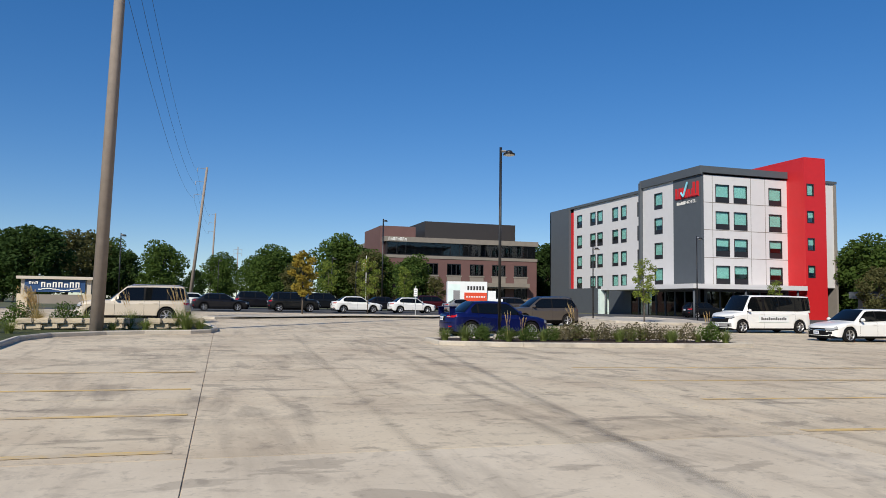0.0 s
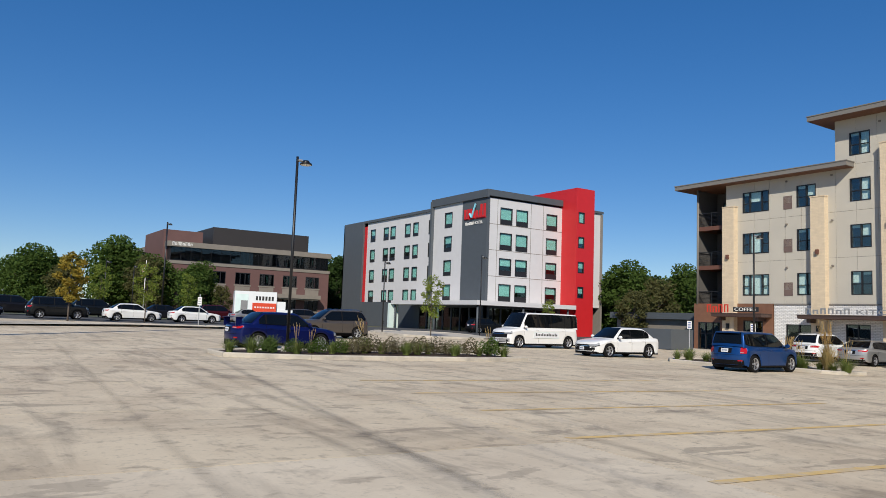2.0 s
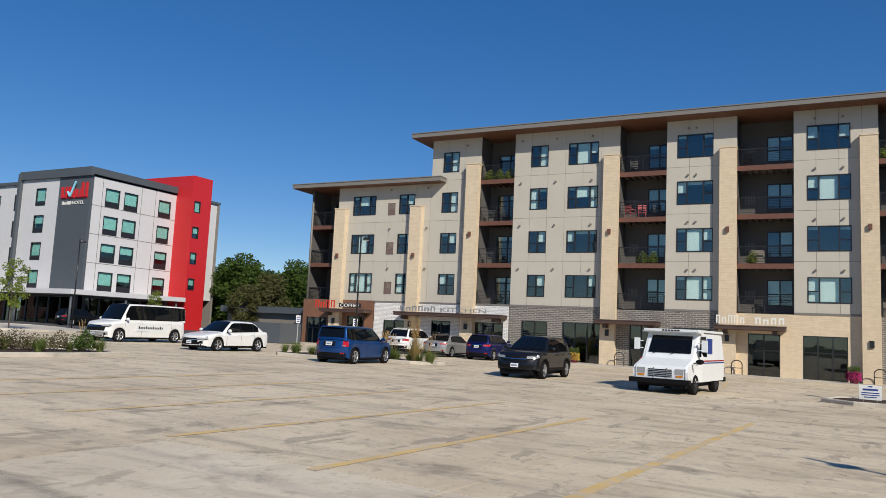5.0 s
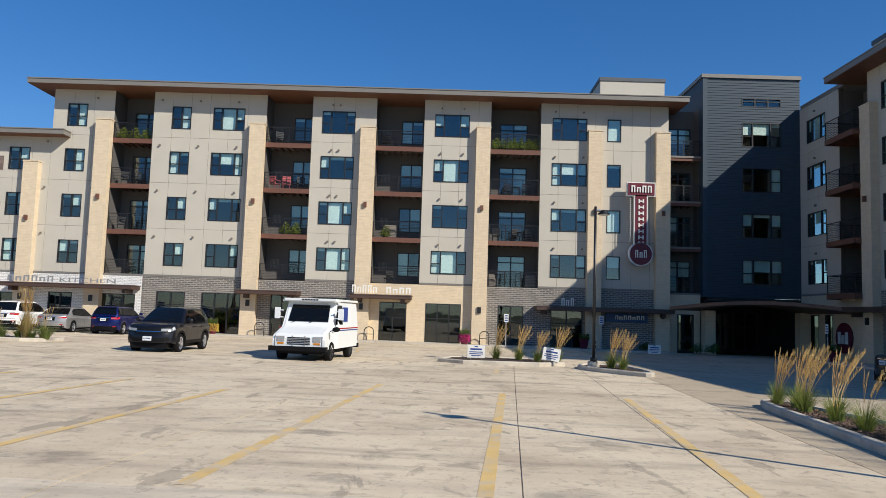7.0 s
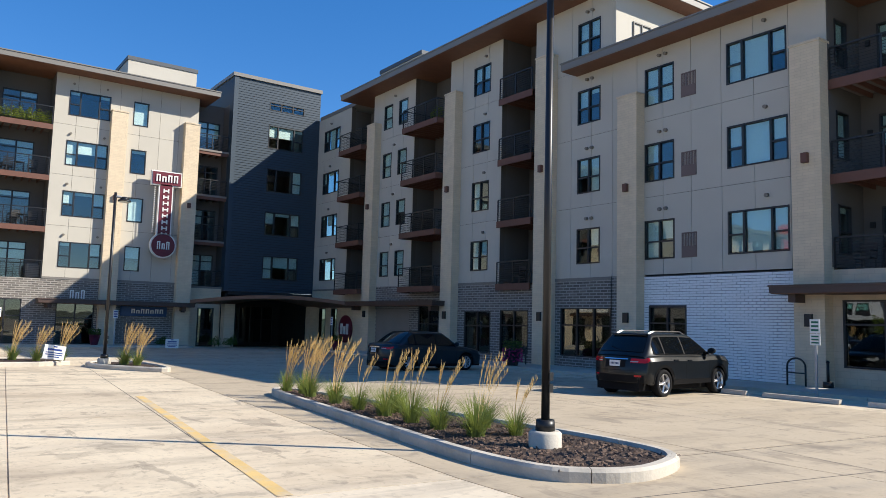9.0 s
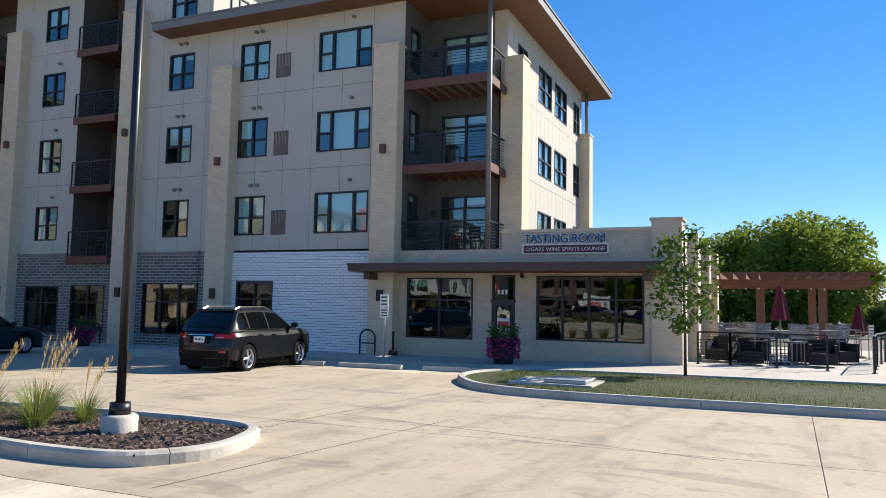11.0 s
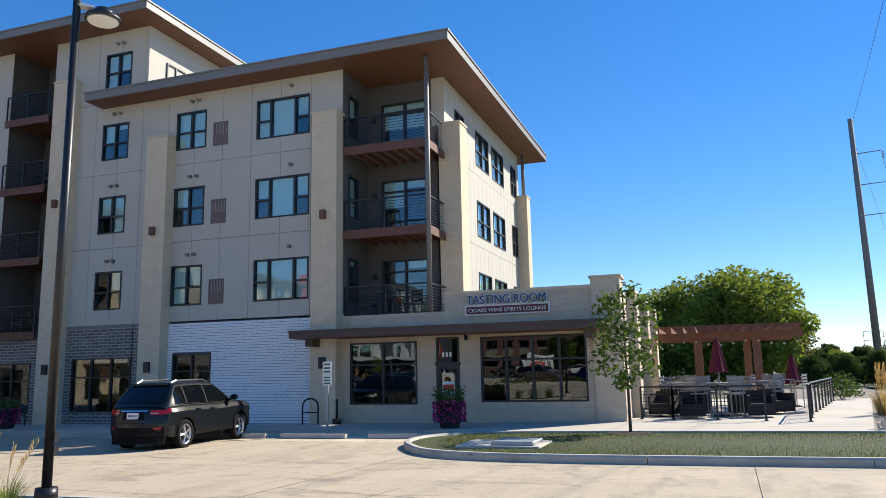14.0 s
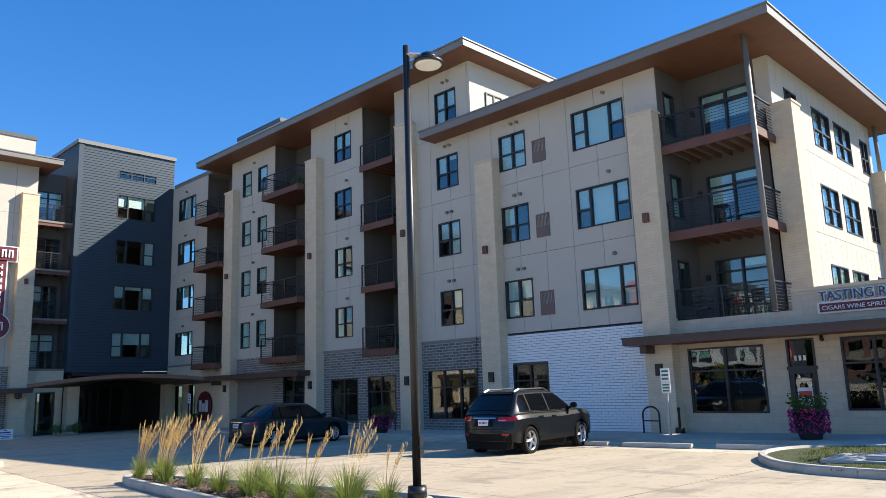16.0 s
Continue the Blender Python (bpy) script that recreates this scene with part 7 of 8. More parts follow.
def util_pole(x, y, h, r0, r1, lean=(0, 0), arms=(), side=1, label="tall weathered utility pole"):
    z0 = gz(x, y)
    t = thing("utility_pole", label, "utility pole", "utility poles", at=(x, y, z0))
    bm = B()
    tube(bm, (0, 0, -0.3), (lean[0], lean[1], h), r0, r1, 12)
    part("pole", bm, M_GREYWOOD, t)
    pts = []
    for z, ln in arms:
        k = z / h
        p = Vector((lean[0] * k, lean[1] * k, z))
        e = p + Vector((0, side * ln, 0.12))
        bm = B()
        tube(bm, p, e, 0.05, 0.035, 6)
        part("cross_arm", bm, M_GALV, t)
        bm = B()
        for q in range(4):
            tube(bm, e + Vector((0, 0, -0.10 - q * 0.16)), e + Vector((0, 0, -0.2 - q * 0.16)), 0.09, 0.06, 8)
        part("insulator", bm, M_GALV, t)
        pts.append(e + Vector((x, y, z0 - 0.75)))
    return pts


def wire(a, b, sag, r=0.014):
    cu = bpy.data.curves.new("cable", 'CURVE')
    cu.dimensions, cu.bevel_depth, cu.bevel_resolution = '3D', r, 0
    sp = cu.splines.new('POLY')
    n = 24
    sp.points.add(n)
    for i in range(n + 1):
        t = i / n
        p = a.lerp(b, t)
        sp.points[i].co = (p.x, p.y, p.z - sag * 4 * t * (1 - t), 1)
    cu.materials.append(M_BLACKMETAL)
    ob = new("overhead_cable", cu)
    return tagged(ob, "thin dark overhead power cable between poles", "cable", "overhead cables")


ARMS = ((24.2, 1.6), (21.8, 1.6), (19.4, 1.6))
pa = util_pole(-29.0, -3.6, 25.0, 0.235, 0.155, (-0.2, 0.55), ARMS, -1)
pb = util_pole(-140, -2.45, 24.5, 0.32, 0.20, (0, 2.2), ARMS, -1)
pc = util_pole(-215, 1.5, 24.5, 0.30, 0.2, (0, 0.8), ARMS, -1)
pd = util_pole(71.5, -13.4, 23.0, 0.33, 0.20, (0, 0.2), ((22.6, 0.1), (19.8, -2.2), (17.0, -2.2), (14.3, -2.2)), 1)
pe = util_pole(214, -49, 22.0, 0.32, 0.20, (0, 0), ((21.6, 0.1), (19.2, -2.0), (16.8, -2.0), (14.4, -2.0)), 1)
for a, b in zip(pa, pb):
    wire(a, b, 3.0)
for a, b in zip(pb, pc):
    wire(a, b, 1.5)
for a, b in zip(pd[1:], pe[1:]):
    wire(a, b, 2.5, 0.02)
for a, b in zip(pd[1:], pa):
    wire(a, b, 2.0)
wire(pd[0], pe[0], 2.0)
wire(pd[0], Vector((-29, -3.1, 25)), 2.0)
for x, y, h in ((-200, 8, 14.5), (-127, -27.4, 11.2), (-250, 20, 12), (-180, -40, 15), (150, -38, 10), (95, -17.5, 6)):
    util_pole(x, y, h, 0.16, 0.11, (0, 0), ((h - 0.8, 1.0), (h - 0.8, -1.0), (h - 1.8, 1.0), (h - 1.8, -1.0)), 1, "wooden utility pole with cross arms")

# ---- plants ----
M_LEAF = [leaf_mat("leaf_green", (0.070, 0.115, 0.026)), leaf_mat("leaf_dark_green", (0.040, 0.072, 0.020)), leaf_mat("leaf_yellow_green", (0.185, 0.235, 0.046)), leaf_mat("leaf_gold", (0.30, 0.235, 0.045)), leaf_mat("leaf_brownish", (0.105, 0.105, 0.042))]
M_BARK = mat("bark", (0.09, 0.07, 0.055), 0.9, vary=0.25, scale=8)


def tree(name, label, h, rx, trunk, leafmat, n, leaf, seed, low=0.25, blobs=14, airy=0.0):
    """A tapered trunk with forking limbs and a crown of many small leaves in uneven clumps."""
    rnd = random.Random(seed)
    t = thing(name, label, "tree", "trees")
    bm = B()
    top = Vector((rnd.uniform(-0.3, 0.3) * rx * 0.2, rnd.uniform(-0.3, 0.3) * rx * 0.2, h * 0.75))
    tube(bm, (0, 0, -0.2), (0, 0, h * low), trunk, trunk * 0.8, 8)
    tube(bm, (0, 0, h * low), top, trunk * 0.8, trunk * 0.2, 8)
    centres = []
    for k in range(blobs):
        a = k * 2.4 + rnd.uniform(-0.4, 0.4)
        f = (k + 0.5) / blobs
        z = h * (low + 0.05 + (0.93 - low) * f)
        prof = math.sin(math.pi * min(1, 0.12 + 0.80 * f)) ** 0.7
        rad = rx * prof * rnd.uniform(0.45, 0.8)
        c_ = Vector((math.cos(a) * rad, math.sin(a) * rad, z - h * 0.03))
        s = rx * rnd.uniform(0.32, 0.5)
        centres.append((c_, s))
        st_ = Vector((0, 0, h * (low + (0.5 * f))))
        mid = st_.lerp(c_, 0.5) + Vector((0, 0, -0.04 * h))
        tube(bm, st_, mid, trunk * 0.35, trunk * 0.22, 5)
        tube(bm, mid, c_, trunk * 0.22, trunk * 0.08, 5)
    part("trunk", bm, M_BARK, t)
    verts, faces = [], []
    for i in range(n):
        c_, s = centres[rnd.randrange(len(centres))]
        d = Vector((rnd.gauss(0, 1), rnd.gauss(0, 1), rnd.gauss(0, 1))).normalized() * s * (rnd.random() ** (0.42 + airy))
        d.z *= 0.75
        p = c_ + d
        u = Vector((rnd.gauss(0, 1), rnd.gauss(0, 1), rnd.gauss(0, 0.6))).normalized()
        v = u.cross(Vector((rnd.gauss(0, 1), rnd.gauss(0, 1), rnd.gauss(0, 1)))).normalized()
        l_ = leaf * rnd.uniform(0.6, 1.3)
        b = len(verts)
        verts += [p - u * l_, p + v * l_ * 0.55, p + u * l_, p - v * l_ * 0.55]
        faces.append((b, b + 1, b + 2, b + 3))
    me = bpy.data.meshes.new("crown")
    me.from_pydata([tuple(v) for v in verts], [], faces)
    me.materials.append(leafmat)
    part("crown", me, None, t)
    return t


T1 = tree("tree", "broad green deciduous tree with an uneven crown", 11, 4.6, 0.28, M_LEAF[0], 9000, 0.26, 1, 0.16, 22)
T2 = tree("tree", "dark green full tree in the distance", 10, 4.2, 0.26, M_LEAF[1], 9000, 0.26, 2, 0.12, 22)
T3 = tree("tree", "yellow-green wide tree behind the patio", 10.5, 5.2, 0.3, M_LEAF[2], 12000, 0.24, 3, 0.12, 24)
T4 = tree("tree", "young tree turning gold at the lot edge", 5.1, 1.15, 0.07, M_LEAF[3], 1900, 0.13, 4, 0.28, 14)
T5 = tree("tree", "brownish thin-leaved tree in the distance", 9, 3.4, 0.2, M_LEAF[4], 5000, 0.22, 5, 0.15, 18, 0.2)
T6 = tree("tree", "thin young tree on the lawn with light green leaves", 3.75, 1.0, 0.045, M_LEAF[0], 1500, 0.072, 6, 0.30, 18, 0.10)
T7 = tree("tree", "slender young tree before the hotel", 4.8, 1.1, 0.05, M_LEAF[2], 1500, 0.085, 7, 0.32, 14)


def at_az(az, d):
    a = radians(az)
    return -math.sin(a) * d, math.cos(a) * d


def put(src, az, d, k=1.0, kz=None, rz=None):
    x, y = at_az(az, d)
    rz = random.uniform(0, 360) if rz is None else rz
    return copy_thing(src, pose(x, y, gz(x, y), 0, 0, rz) @ Matrix.Diagonal((k, k, kz or k, 1)))


random.seed(21)
for src, az, d, k in ((T2, 102.8, 110, 0.9), (T2, 100.9, 105, 0.92), (T5, 99.0, 115, 1.08), (T5, 97.6, 120, 1.12), (T1, 96.6, 125, 0.85), (T2, 95.6, 118, 0.75), (T1, 92.9, 108, 0.74), (T1, 86.4, 118, 0.66), (T1, 85.2, 112, 0.78), (T2, 84.3, 116, 0.74), (T5, 83.2, 100, 0.70),
                      (T1, 80.3, 118, 1.0), (T2, 79.3, 122, 0.95), (T5, 78.0, 110, 0.9), (T1, 77.4, 112, 0.75), (T1, 74.6, 104, 0.66), (T5, 72.9, 104, 0.5), (T2, 64.6, 135, 1.15), (T2, 63.9, 142, 1.1), (T1, 43.6, 104, 0.72), (T1, 42.4, 100, 0.86), (T2, 41.0, 102, 0.82), (T5, 40.3, 92, 0.8), (T2, 39.2, 100, 0.80), (T1, 38.0, 96, 0.82), (T2, 36.6, 96, 0.80), (T5, 42.0, 88, 0.62), (T2, 44.6, 110, 0.7), (T2, 104.5, 115, 1.0), (T2, 106.5, 118, 1.0),
                      (T3, -87.0, 76, 0.86), (T3, -90.0, 74, 0.94), (T3, -93.2, 75, 0.98), (T5, -95.6, 78, 0.70), (T2, -84.6, 82, 0.85), (T3, -98.3, 80, 0.28), (T2, -103.5, 190, 0.80), (T2, -105.2, 185, 0.95), (T2, -107.3, 180, 0.95), (T1, -101.6, 230, 0.7), (T2, -109, 175, 1.0), (T2, -111.5, 170, 1.0), (T1, -99.9, 260, 0.6)):
    put(src, az, d, k)
for az in [30 + 3.1 * k for k in range(27)] + [-97.5 - 2.0 * k for k in range(9)]:
    put(random.choice((T2, T1, T5)), az + random.uniform(-1, 1), random.uniform(230, 330), random.uniform(0.55, 0.85))
for k in range(30):
    put(random.choice((T2, T1, T5, T3)), -95.5 - 0.45 * k + random.uniform(-0.2, 0.2), random.uniform(115, 190), random.uniform(0.26, 0.46))
for k in range(11):
    put(T2, -96.6 - 0.5 * k, 62 + 3 * (k % 4), random.uniform(0.17, 0.26))
put(T7, 81.0, 80, 1.1)
put(T7, 78.0, 64, 1.0)
put(T7, 75.2, 90, 1.1)
put(T7, 48.3, 66, 0.75)
T6.matrix_world = pose(19.3, 1.95, gz(19.3, 1.95) + 0.1, 0, 0, 30)
for src, az, d in ((T1, 88.8, 180), (T2, 90.6, 260), (T3, -91.6, 84), (T4, 82.9, 61), (T5, 45.6, 120), (T7, 57.2, 57)):
    x, y = at_az(az, d)
    src.matrix_world = pose(x, y, gz(x, y))

M_BLADE = leaf_mat("grass_blade", (0.17, 0.215, 0.065))
M_PLUME = leaf_mat("straw_plume", (0.56, 0.41, 0.20), 0.2)
M_DRYBLADE = leaf_mat("dry_grass_blade", (0.42, 0.33, 0.15))


def clump(name, label, h, spread, nb, plumes, ph, seed, bmat, pmat, group, blade_w=0.009):
    """A tuft of arching blades with upright feathery plumes."""
    rnd = random.Random(seed)
    t = thing(name, label, "ornamental grass", group)
    V, F = [], []
    for i in range(nb):
        a = rnd.uniform(0, 2 * math.pi)
        r0 = rnd.uniform(0, 0.12)
        out = rnd.uniform(0.15, 1.0) * spread
        hh = h * rnd.uniform(0.45, 1.15)
        dx, dy = math.cos(a), math.sin(a)
        px, py = -dy * blade_w, dx * blade_w
        base = len(V)
        for k in range(5):
            s = k / 4
            x = dx * (r0 + out * s ** 1.7)
            y = dy * (r0 + out * s ** 1.7)
            z = hh * (s - 0.28 * s * s * out / spread)
            w = 1 - s * 0.9
            V += [(x + px * w, y + py * w, z), (x - px * w, y - py * w, z)]
        for k in range(4):
            b = base + 2 * k
            F.append((b, b + 1, b + 3, b + 2))
    me = bpy.data.meshes.new("foliage")
    me.from_pydata(V, [], F)
    me.materials.append(bmat)
    part("foliage", me, None, t)
    V, F = [], []
    for i in range(plumes):
        a = rnd.uniform(0, 2 * math.pi)
        lean = rnd.uniform(0.05, 0.30) * ph * 0.6
        hh = ph * rnd.uniform(0.8, 1.08)
        dx, dy = math.cos(a), math.sin(a)
        wind = rnd.uniform(0.10, 0.34) * ph
        stem = [Vector((dx * (0.04 + lean * s * s) + 0.82 * wind * s ** 2.2, dy * (0.04 + lean * s * s) - 0.57 * wind * s ** 2.2, hh * s)) for s in (0.2, 0.45, 0.68, 0.85, 1.0)]
        for p, q in zip(stem, stem[1:]):
            b = len(V)
            V += [(p.x + 0.004, p.y, p.z), (p.x - 0.004, p.y, p.z), (q.x - 0.003, q.y, q.z), (q.x + 0.003, q.y, q.z)]
            F.append((b, b + 1, b + 2, b + 3))
        for j in range(26):
            s = rnd.uniform(0.62, 1.0)
            p = Vector((dx * (0.04 + lean * s * s) + 0.82 * wind * s ** 2.2, dy * (0.04 + lean * s * s) - 0.57 * wind * s ** 2.2, hh * s))
            e = p + Vector((rnd.gauss(0, 0.008), rnd.gauss(0, 0.008), 0.05 + rnd.random() * 0.05))
            u = Vector((rnd.gauss(0, 1), rnd.gauss(0, 1), 0)).normalized() * 0.0045
            b = len(V)
            V += [tuple(p - u), tuple(p + u), tuple(e + u * 0.4), tuple(e - u * 0.4)]
            F.append((b, b + 1, b + 2, b + 3))
    if plumes:
        me = bpy.data.meshes.new("seedhead")
        me.from_pydata(V, [], F)
        me.materials.append(pmat)
        part("seedhead", me, None, t)
    return t


G1 = clump("feather_grass", "feather reed grass with dense straw plumes", 0.56, 0.40, 200, 20, 1.14, 1, M_BLADE, M_PLUME, "feather grasses")
G2 = clump("feather_grass", "feather reed grass with a few thin plumes", 0.62, 0.58, 290, 5, 1.05, 2, M_BLADE, M_PLUME, "feather grasses", 0.0065)
G3 = clump("grass_tuft", "low green ornamental grass tuft", 0.55, 0.45, 240, 0, 0, 3, M_BLADE, M_PLUME, "grass tufts", 0.012)
G4 = clump("dry_grass", "tall tuft of straw-coloured grass", 1.0, 0.5, 260, 40, 1.5, 4, M_DRYBLADE, M_PLUME, "dry grasses", 0.012)


def plant(src, x, y, k=1.0, up=0.11):
    return copy_thing(src, pose(x, y, gz(x, y) + up, 0, 0, random.uniform(-35, 35)) @ Matrix.Diagonal((k, k, k * random.uniform(0.92, 1.08), 1)))


for x, y, s, k in ((6.95, 15.7, G1, 0.95), (6.85, 14.3, G1, 1.05), (6.75, 13.0, G1, 1.05), (6.65, 11.9, G2, 0.95), (6.6, 10.9, G2, 1.0), (6.55, 10.0, G2, 1.05), (6.5, 9.2, G2, 1.0), (6.55, 8.35, G2, 1.05), (7.2, 9.0, G2, 0.9), (7.15, 8.2, G2, 0.8),
                   (2.1, 30.2, G1, 1.1), (3.0, 30.0, G1, 1.1), (3.7, 29.6, G1, 1.05), (4.4, 29.2, G1, 1.15), (5.95, 26.7, G1, 1.2), (6.25, 26.2, G1, 1.05)):
    plant(s, x, y, k)
for i in range(16):
    plant(random.choice((G3, G3, G3, G2)), -24.0 - random.random() * 0.9, 8.0 + i * 0.72, random.uniform(0.8, 1.15))
for i in range(9):
    plant(random.choice((G3, G2)), -24.1 + i * 0.45, 29.5 + random.random() * 0.8, random.uniform(0.8, 1.2))
for i in range(10):
    plant(random.choice((G3, G2, G4)), -20.0 + i * 0.36, 31.4 + random.random() * 0.8, random.uniform(0.8, 1.3))
for x, y, s, k in ((-29.6, -5.6, G4, 1.0), (-31.2, -4.2, G2, 1.3), (-30.6, -2.6, G2, 1.35), (-31.0, -0.9, G2, 1.5), (-30.4, -0.6, G2, 1.4), (-27.4, -6.4, G3, 1.0), (-27.1, -5.9, G3, 0.9), (-30.3, -0.1, G3, 0.9), (-29.6, -2.0, G3, 0.8), (-29.3, -3.1, G3, 0.7)):
    plant(s, x, y, k)
for i in range(22):
    plant(G4, 25.0 + random.random() * 4.0, -5.4 - random.random() * 1.8, random.uniform(0.6, 0.8))
for i in range(14):
    plant(G3, 20.8 + random.random() * 8, -5.2 - random.random() * 3.0, random.uniform(0.8, 1.6))

# low flowering shrubs
M_FLOWER = mat("faded_flowers", (0.095, 0.080, 0.034), 0.8, vary=0.4, scale=5)
M_MAGENTA = mat("magenta_flowers", (0.42, 0.010, 0.14), 0.7, vary=0.35, scale=8, bump=0)


def shrub(name, label, r, h, n, leaf, m, seed, category="shrub", group="shrubs"):
    rnd = random.Random(seed)
    t = thing(name, label, category, group)
    bm = B()
    for k in range(7):
        a = k * 0.9
        tube(bm, (0, 0, -0.05), (math.cos(a) * r * 0.5, math.sin(a) * r * 0.5, h * 0.7), 0.012, 0.005, 4)
    part("branching", bm, M_BARK, t)
    V, F = [], []
    for i in range(n):
        d = Vector((rnd.gauss(0, 1), rnd.gauss(0, 1), abs(rnd.gauss(0, 1)))).normalized() * rnd.random() ** 0.35
        p = Vector((d.x * r, d.y * r, 0.1 + d.z * h * 0.9)) * (1 + 0.2 * math.sin(5 * d.x + 3 * d.y))
        u = Vector((rnd.gauss(0, 1), rnd.gauss(0, 1), rnd.gauss(0, 1))).normalized()
        v = u.orthogonal().normalized()
        b = len(V)
        V += [tuple(p - u * leaf), tuple(p + v * leaf * 0.6), tuple(p + u * leaf), tuple(p - v * leaf * 0.6)]
        F.append((b, b + 1, b + 2, b + 3))
    me = bpy.data.meshes.new("leaves")
    me.from_pydata(V, [], F)
    me.materials.append(m)
    part("foliage", me, None, t)
    return t


S1 = shrub("shrub", "low shrub with brown faded flower heads", 0.5, 0.65, 700, 0.035, M_FLOWER, 1)
S2 = shrub("shrub", "rounded low green shrub", 0.55, 0.7, 900, 0.04, M_LEAF[0], 2)
for i in range(9):
    plant(S1, -24.3 - random.random() * 0.7, 12.3 + i * 0.55, random.uniform(0.8, 1.05))
for i in range(4):
    plant(S2, -24.4, 9.2 + i * 0.9, 0.7)
for x, y, k in ((22.5, -5.2, 1.0), (21.2, -6.2, 1.2), (25.5, -7.0, 1.4), (24, -8, 1.4), (28, -6, 1.5), (38, -5.5, 1.6), (16.0, 47.6, 0.8), (17.0, 47.4, 0.9), (13.0, 48.6, 0.7), (-33.5, -7, 1.2), (-34.5, -5.5, 1.1)):
    plant(S2, x, y, k)
S1.matrix_world = pose(-24.5, 17.6, gz(-24.5, 17.6) + 0.11)
S2.matrix_world = pose(-24.4, 18.6, gz(-24.4, 18.6) + 0.11)
G1.matrix_world = pose(7.05, 15.0, gz(7, 15) + 0.11)
G2.matrix_world = pose(7.0, 11.2, gz(7, 11) + 0.11)
G3.matrix_world = pose(-24.2, 19.2, gz(-24.2, 19.2) + 0.11)
G4.matrix_world = pose(26.0, -4.8, gz(26, -4.8) + 0.08)

M_LAWN = leaf_mat("lawn_blade", (0.058, 0.080, 0.010))
# lawn blades near the kerb
rnd = random.Random(8)
V, F = [], []
for i in range(26000):
    x = 14.0 + rnd.random() * 5.4
    y = -8.5 + rnd.random() * 14.6
    if x < 15.6 and y > 4.6:
        continue
    if x < 16.6 and y > 5.7:
        continue
    z = gz(x, y) + 0.10
    a = rnd.uniform(0, 6.28)
    hgt = rnd.uniform(0.035, 0.075)
    u = (math.cos(a) * 0.008, math.sin(a) * 0.008)
    b = len(V)
    V += [(x - u[0], y - u[1], z), (x + u[0], y + u[1], z), (x + rnd.gauss(0, 0.02), y + rnd.gauss(0, 0.02), z + hgt)]
    F.append((b, b + 1, b + 2))
me = bpy.data.meshes.new("lawn")
me.from_pydata(V, [], F)
me.materials.append(M_LAWN)
tagged(part("lawn_blades", me, None), "short mown lawn blades", "grass", kind="stuff")
# bark chips on the long bed
V, F = [], []
for i in range(5200):
    t = rnd.random()
    y = 5.9 + t * 10.4
    x0, x1 = 5.75 + 0.115 * (y - 5.9), 8.05 - 0.06 * (y - 5.9)
    x = x0 + rnd.random() * (x1 - x0 - 0.2)
    z = gz(x, y) + 0.115 + rnd.random() * 0.03
    u = Vector((rnd.gauss(0, 1), rnd.gauss(0, 1), rnd.gauss(0, 0.4))).normalized() * rnd.uniform(0.015, 0.04)
    v = u.orthogonal().normalized() * 0.011
    b = len(V)
    p = Vector((x, y, z))
    V += [tuple(p - u - v), tuple(p + u - v), tuple(p + u + v), tuple(p - u + v)]
    F.append((b, b + 1, b + 2, b + 3))
me = bpy.data.meshes.new("chips")
me.from_pydata(V, [], F)
me.materials.append(mat("bark_chip", (0.11, 0.07, 0.05), 0.9, vary=0.7, scale=30, bump=0))
tagged(part("bark_chips", me, None), "loose dark bark chips in the bed", "mulch", kind="stuff")

# stone edging by the pole
M_STONE = mat("tan_limestone", (0.52, 0.44, 0.32), 0.9, vary=0.25, scale=2.5, grain=20, bump=0.6, dist=0.02, rnd=0.4)
for k in range(12):
    y = -6.2 + k * 0.52
    x = -29.8 - 0.12 * k if k > 4 else -29.9 + 0.1 * (4 - k)
    for row in (0, 1):
        bm = B()
        bmesh.ops.create_cube(bm, size=1.0, matrix=Matrix.Translation((x + 0.05 * row, y + 0.25 * row, gz(x, y) + 0.24 + 0.19 * row)) @ Euler((random.uniform(-0.05, 0.05), random.uniform(-0.05, 0.05), random.uniform(-0.12, 0.12))).to_matrix().to_4x4() @ Matrix.Diagonal((0.4, random.uniform(0.50, 0.58), 0.21, 1)))
        bmesh.ops.bevel(bm, geom=bm.edges[:], offset=0.035, segments=2, affect='EDGES')
        for v in bm.verts:
            v.co += Vector((random.gauss(0, 0.008), random.gauss(0, 0.008), random.gauss(0, 0.006)))
        tagged(part("edging_stone", bm, M_STONE), "rough tan limestone block edging a bed", "stone", "edging stones")

# ---- patio ----
M_REDWOOD = mat("redwood_beam", (0.20, 0.085, 0.045), 0.75, vary=0.2, scale=3, grain=40)
M_MAROONCLOTH = mat("maroon_canvas", (0.11, 0.008, 0.02), 0.9, vary=0.15, scale=6)
M_WICKER = mat("black_wicker", (0.02, 0.018, 0.017), 0.8, vary=0.3, scale=20, grain=90, bump=0.8, dist=0.01)
M_GREYMETAL = mat("grey_furniture_metal", (0.25, 0.24, 0.23), 0.5, vary=0.1, bump=0)

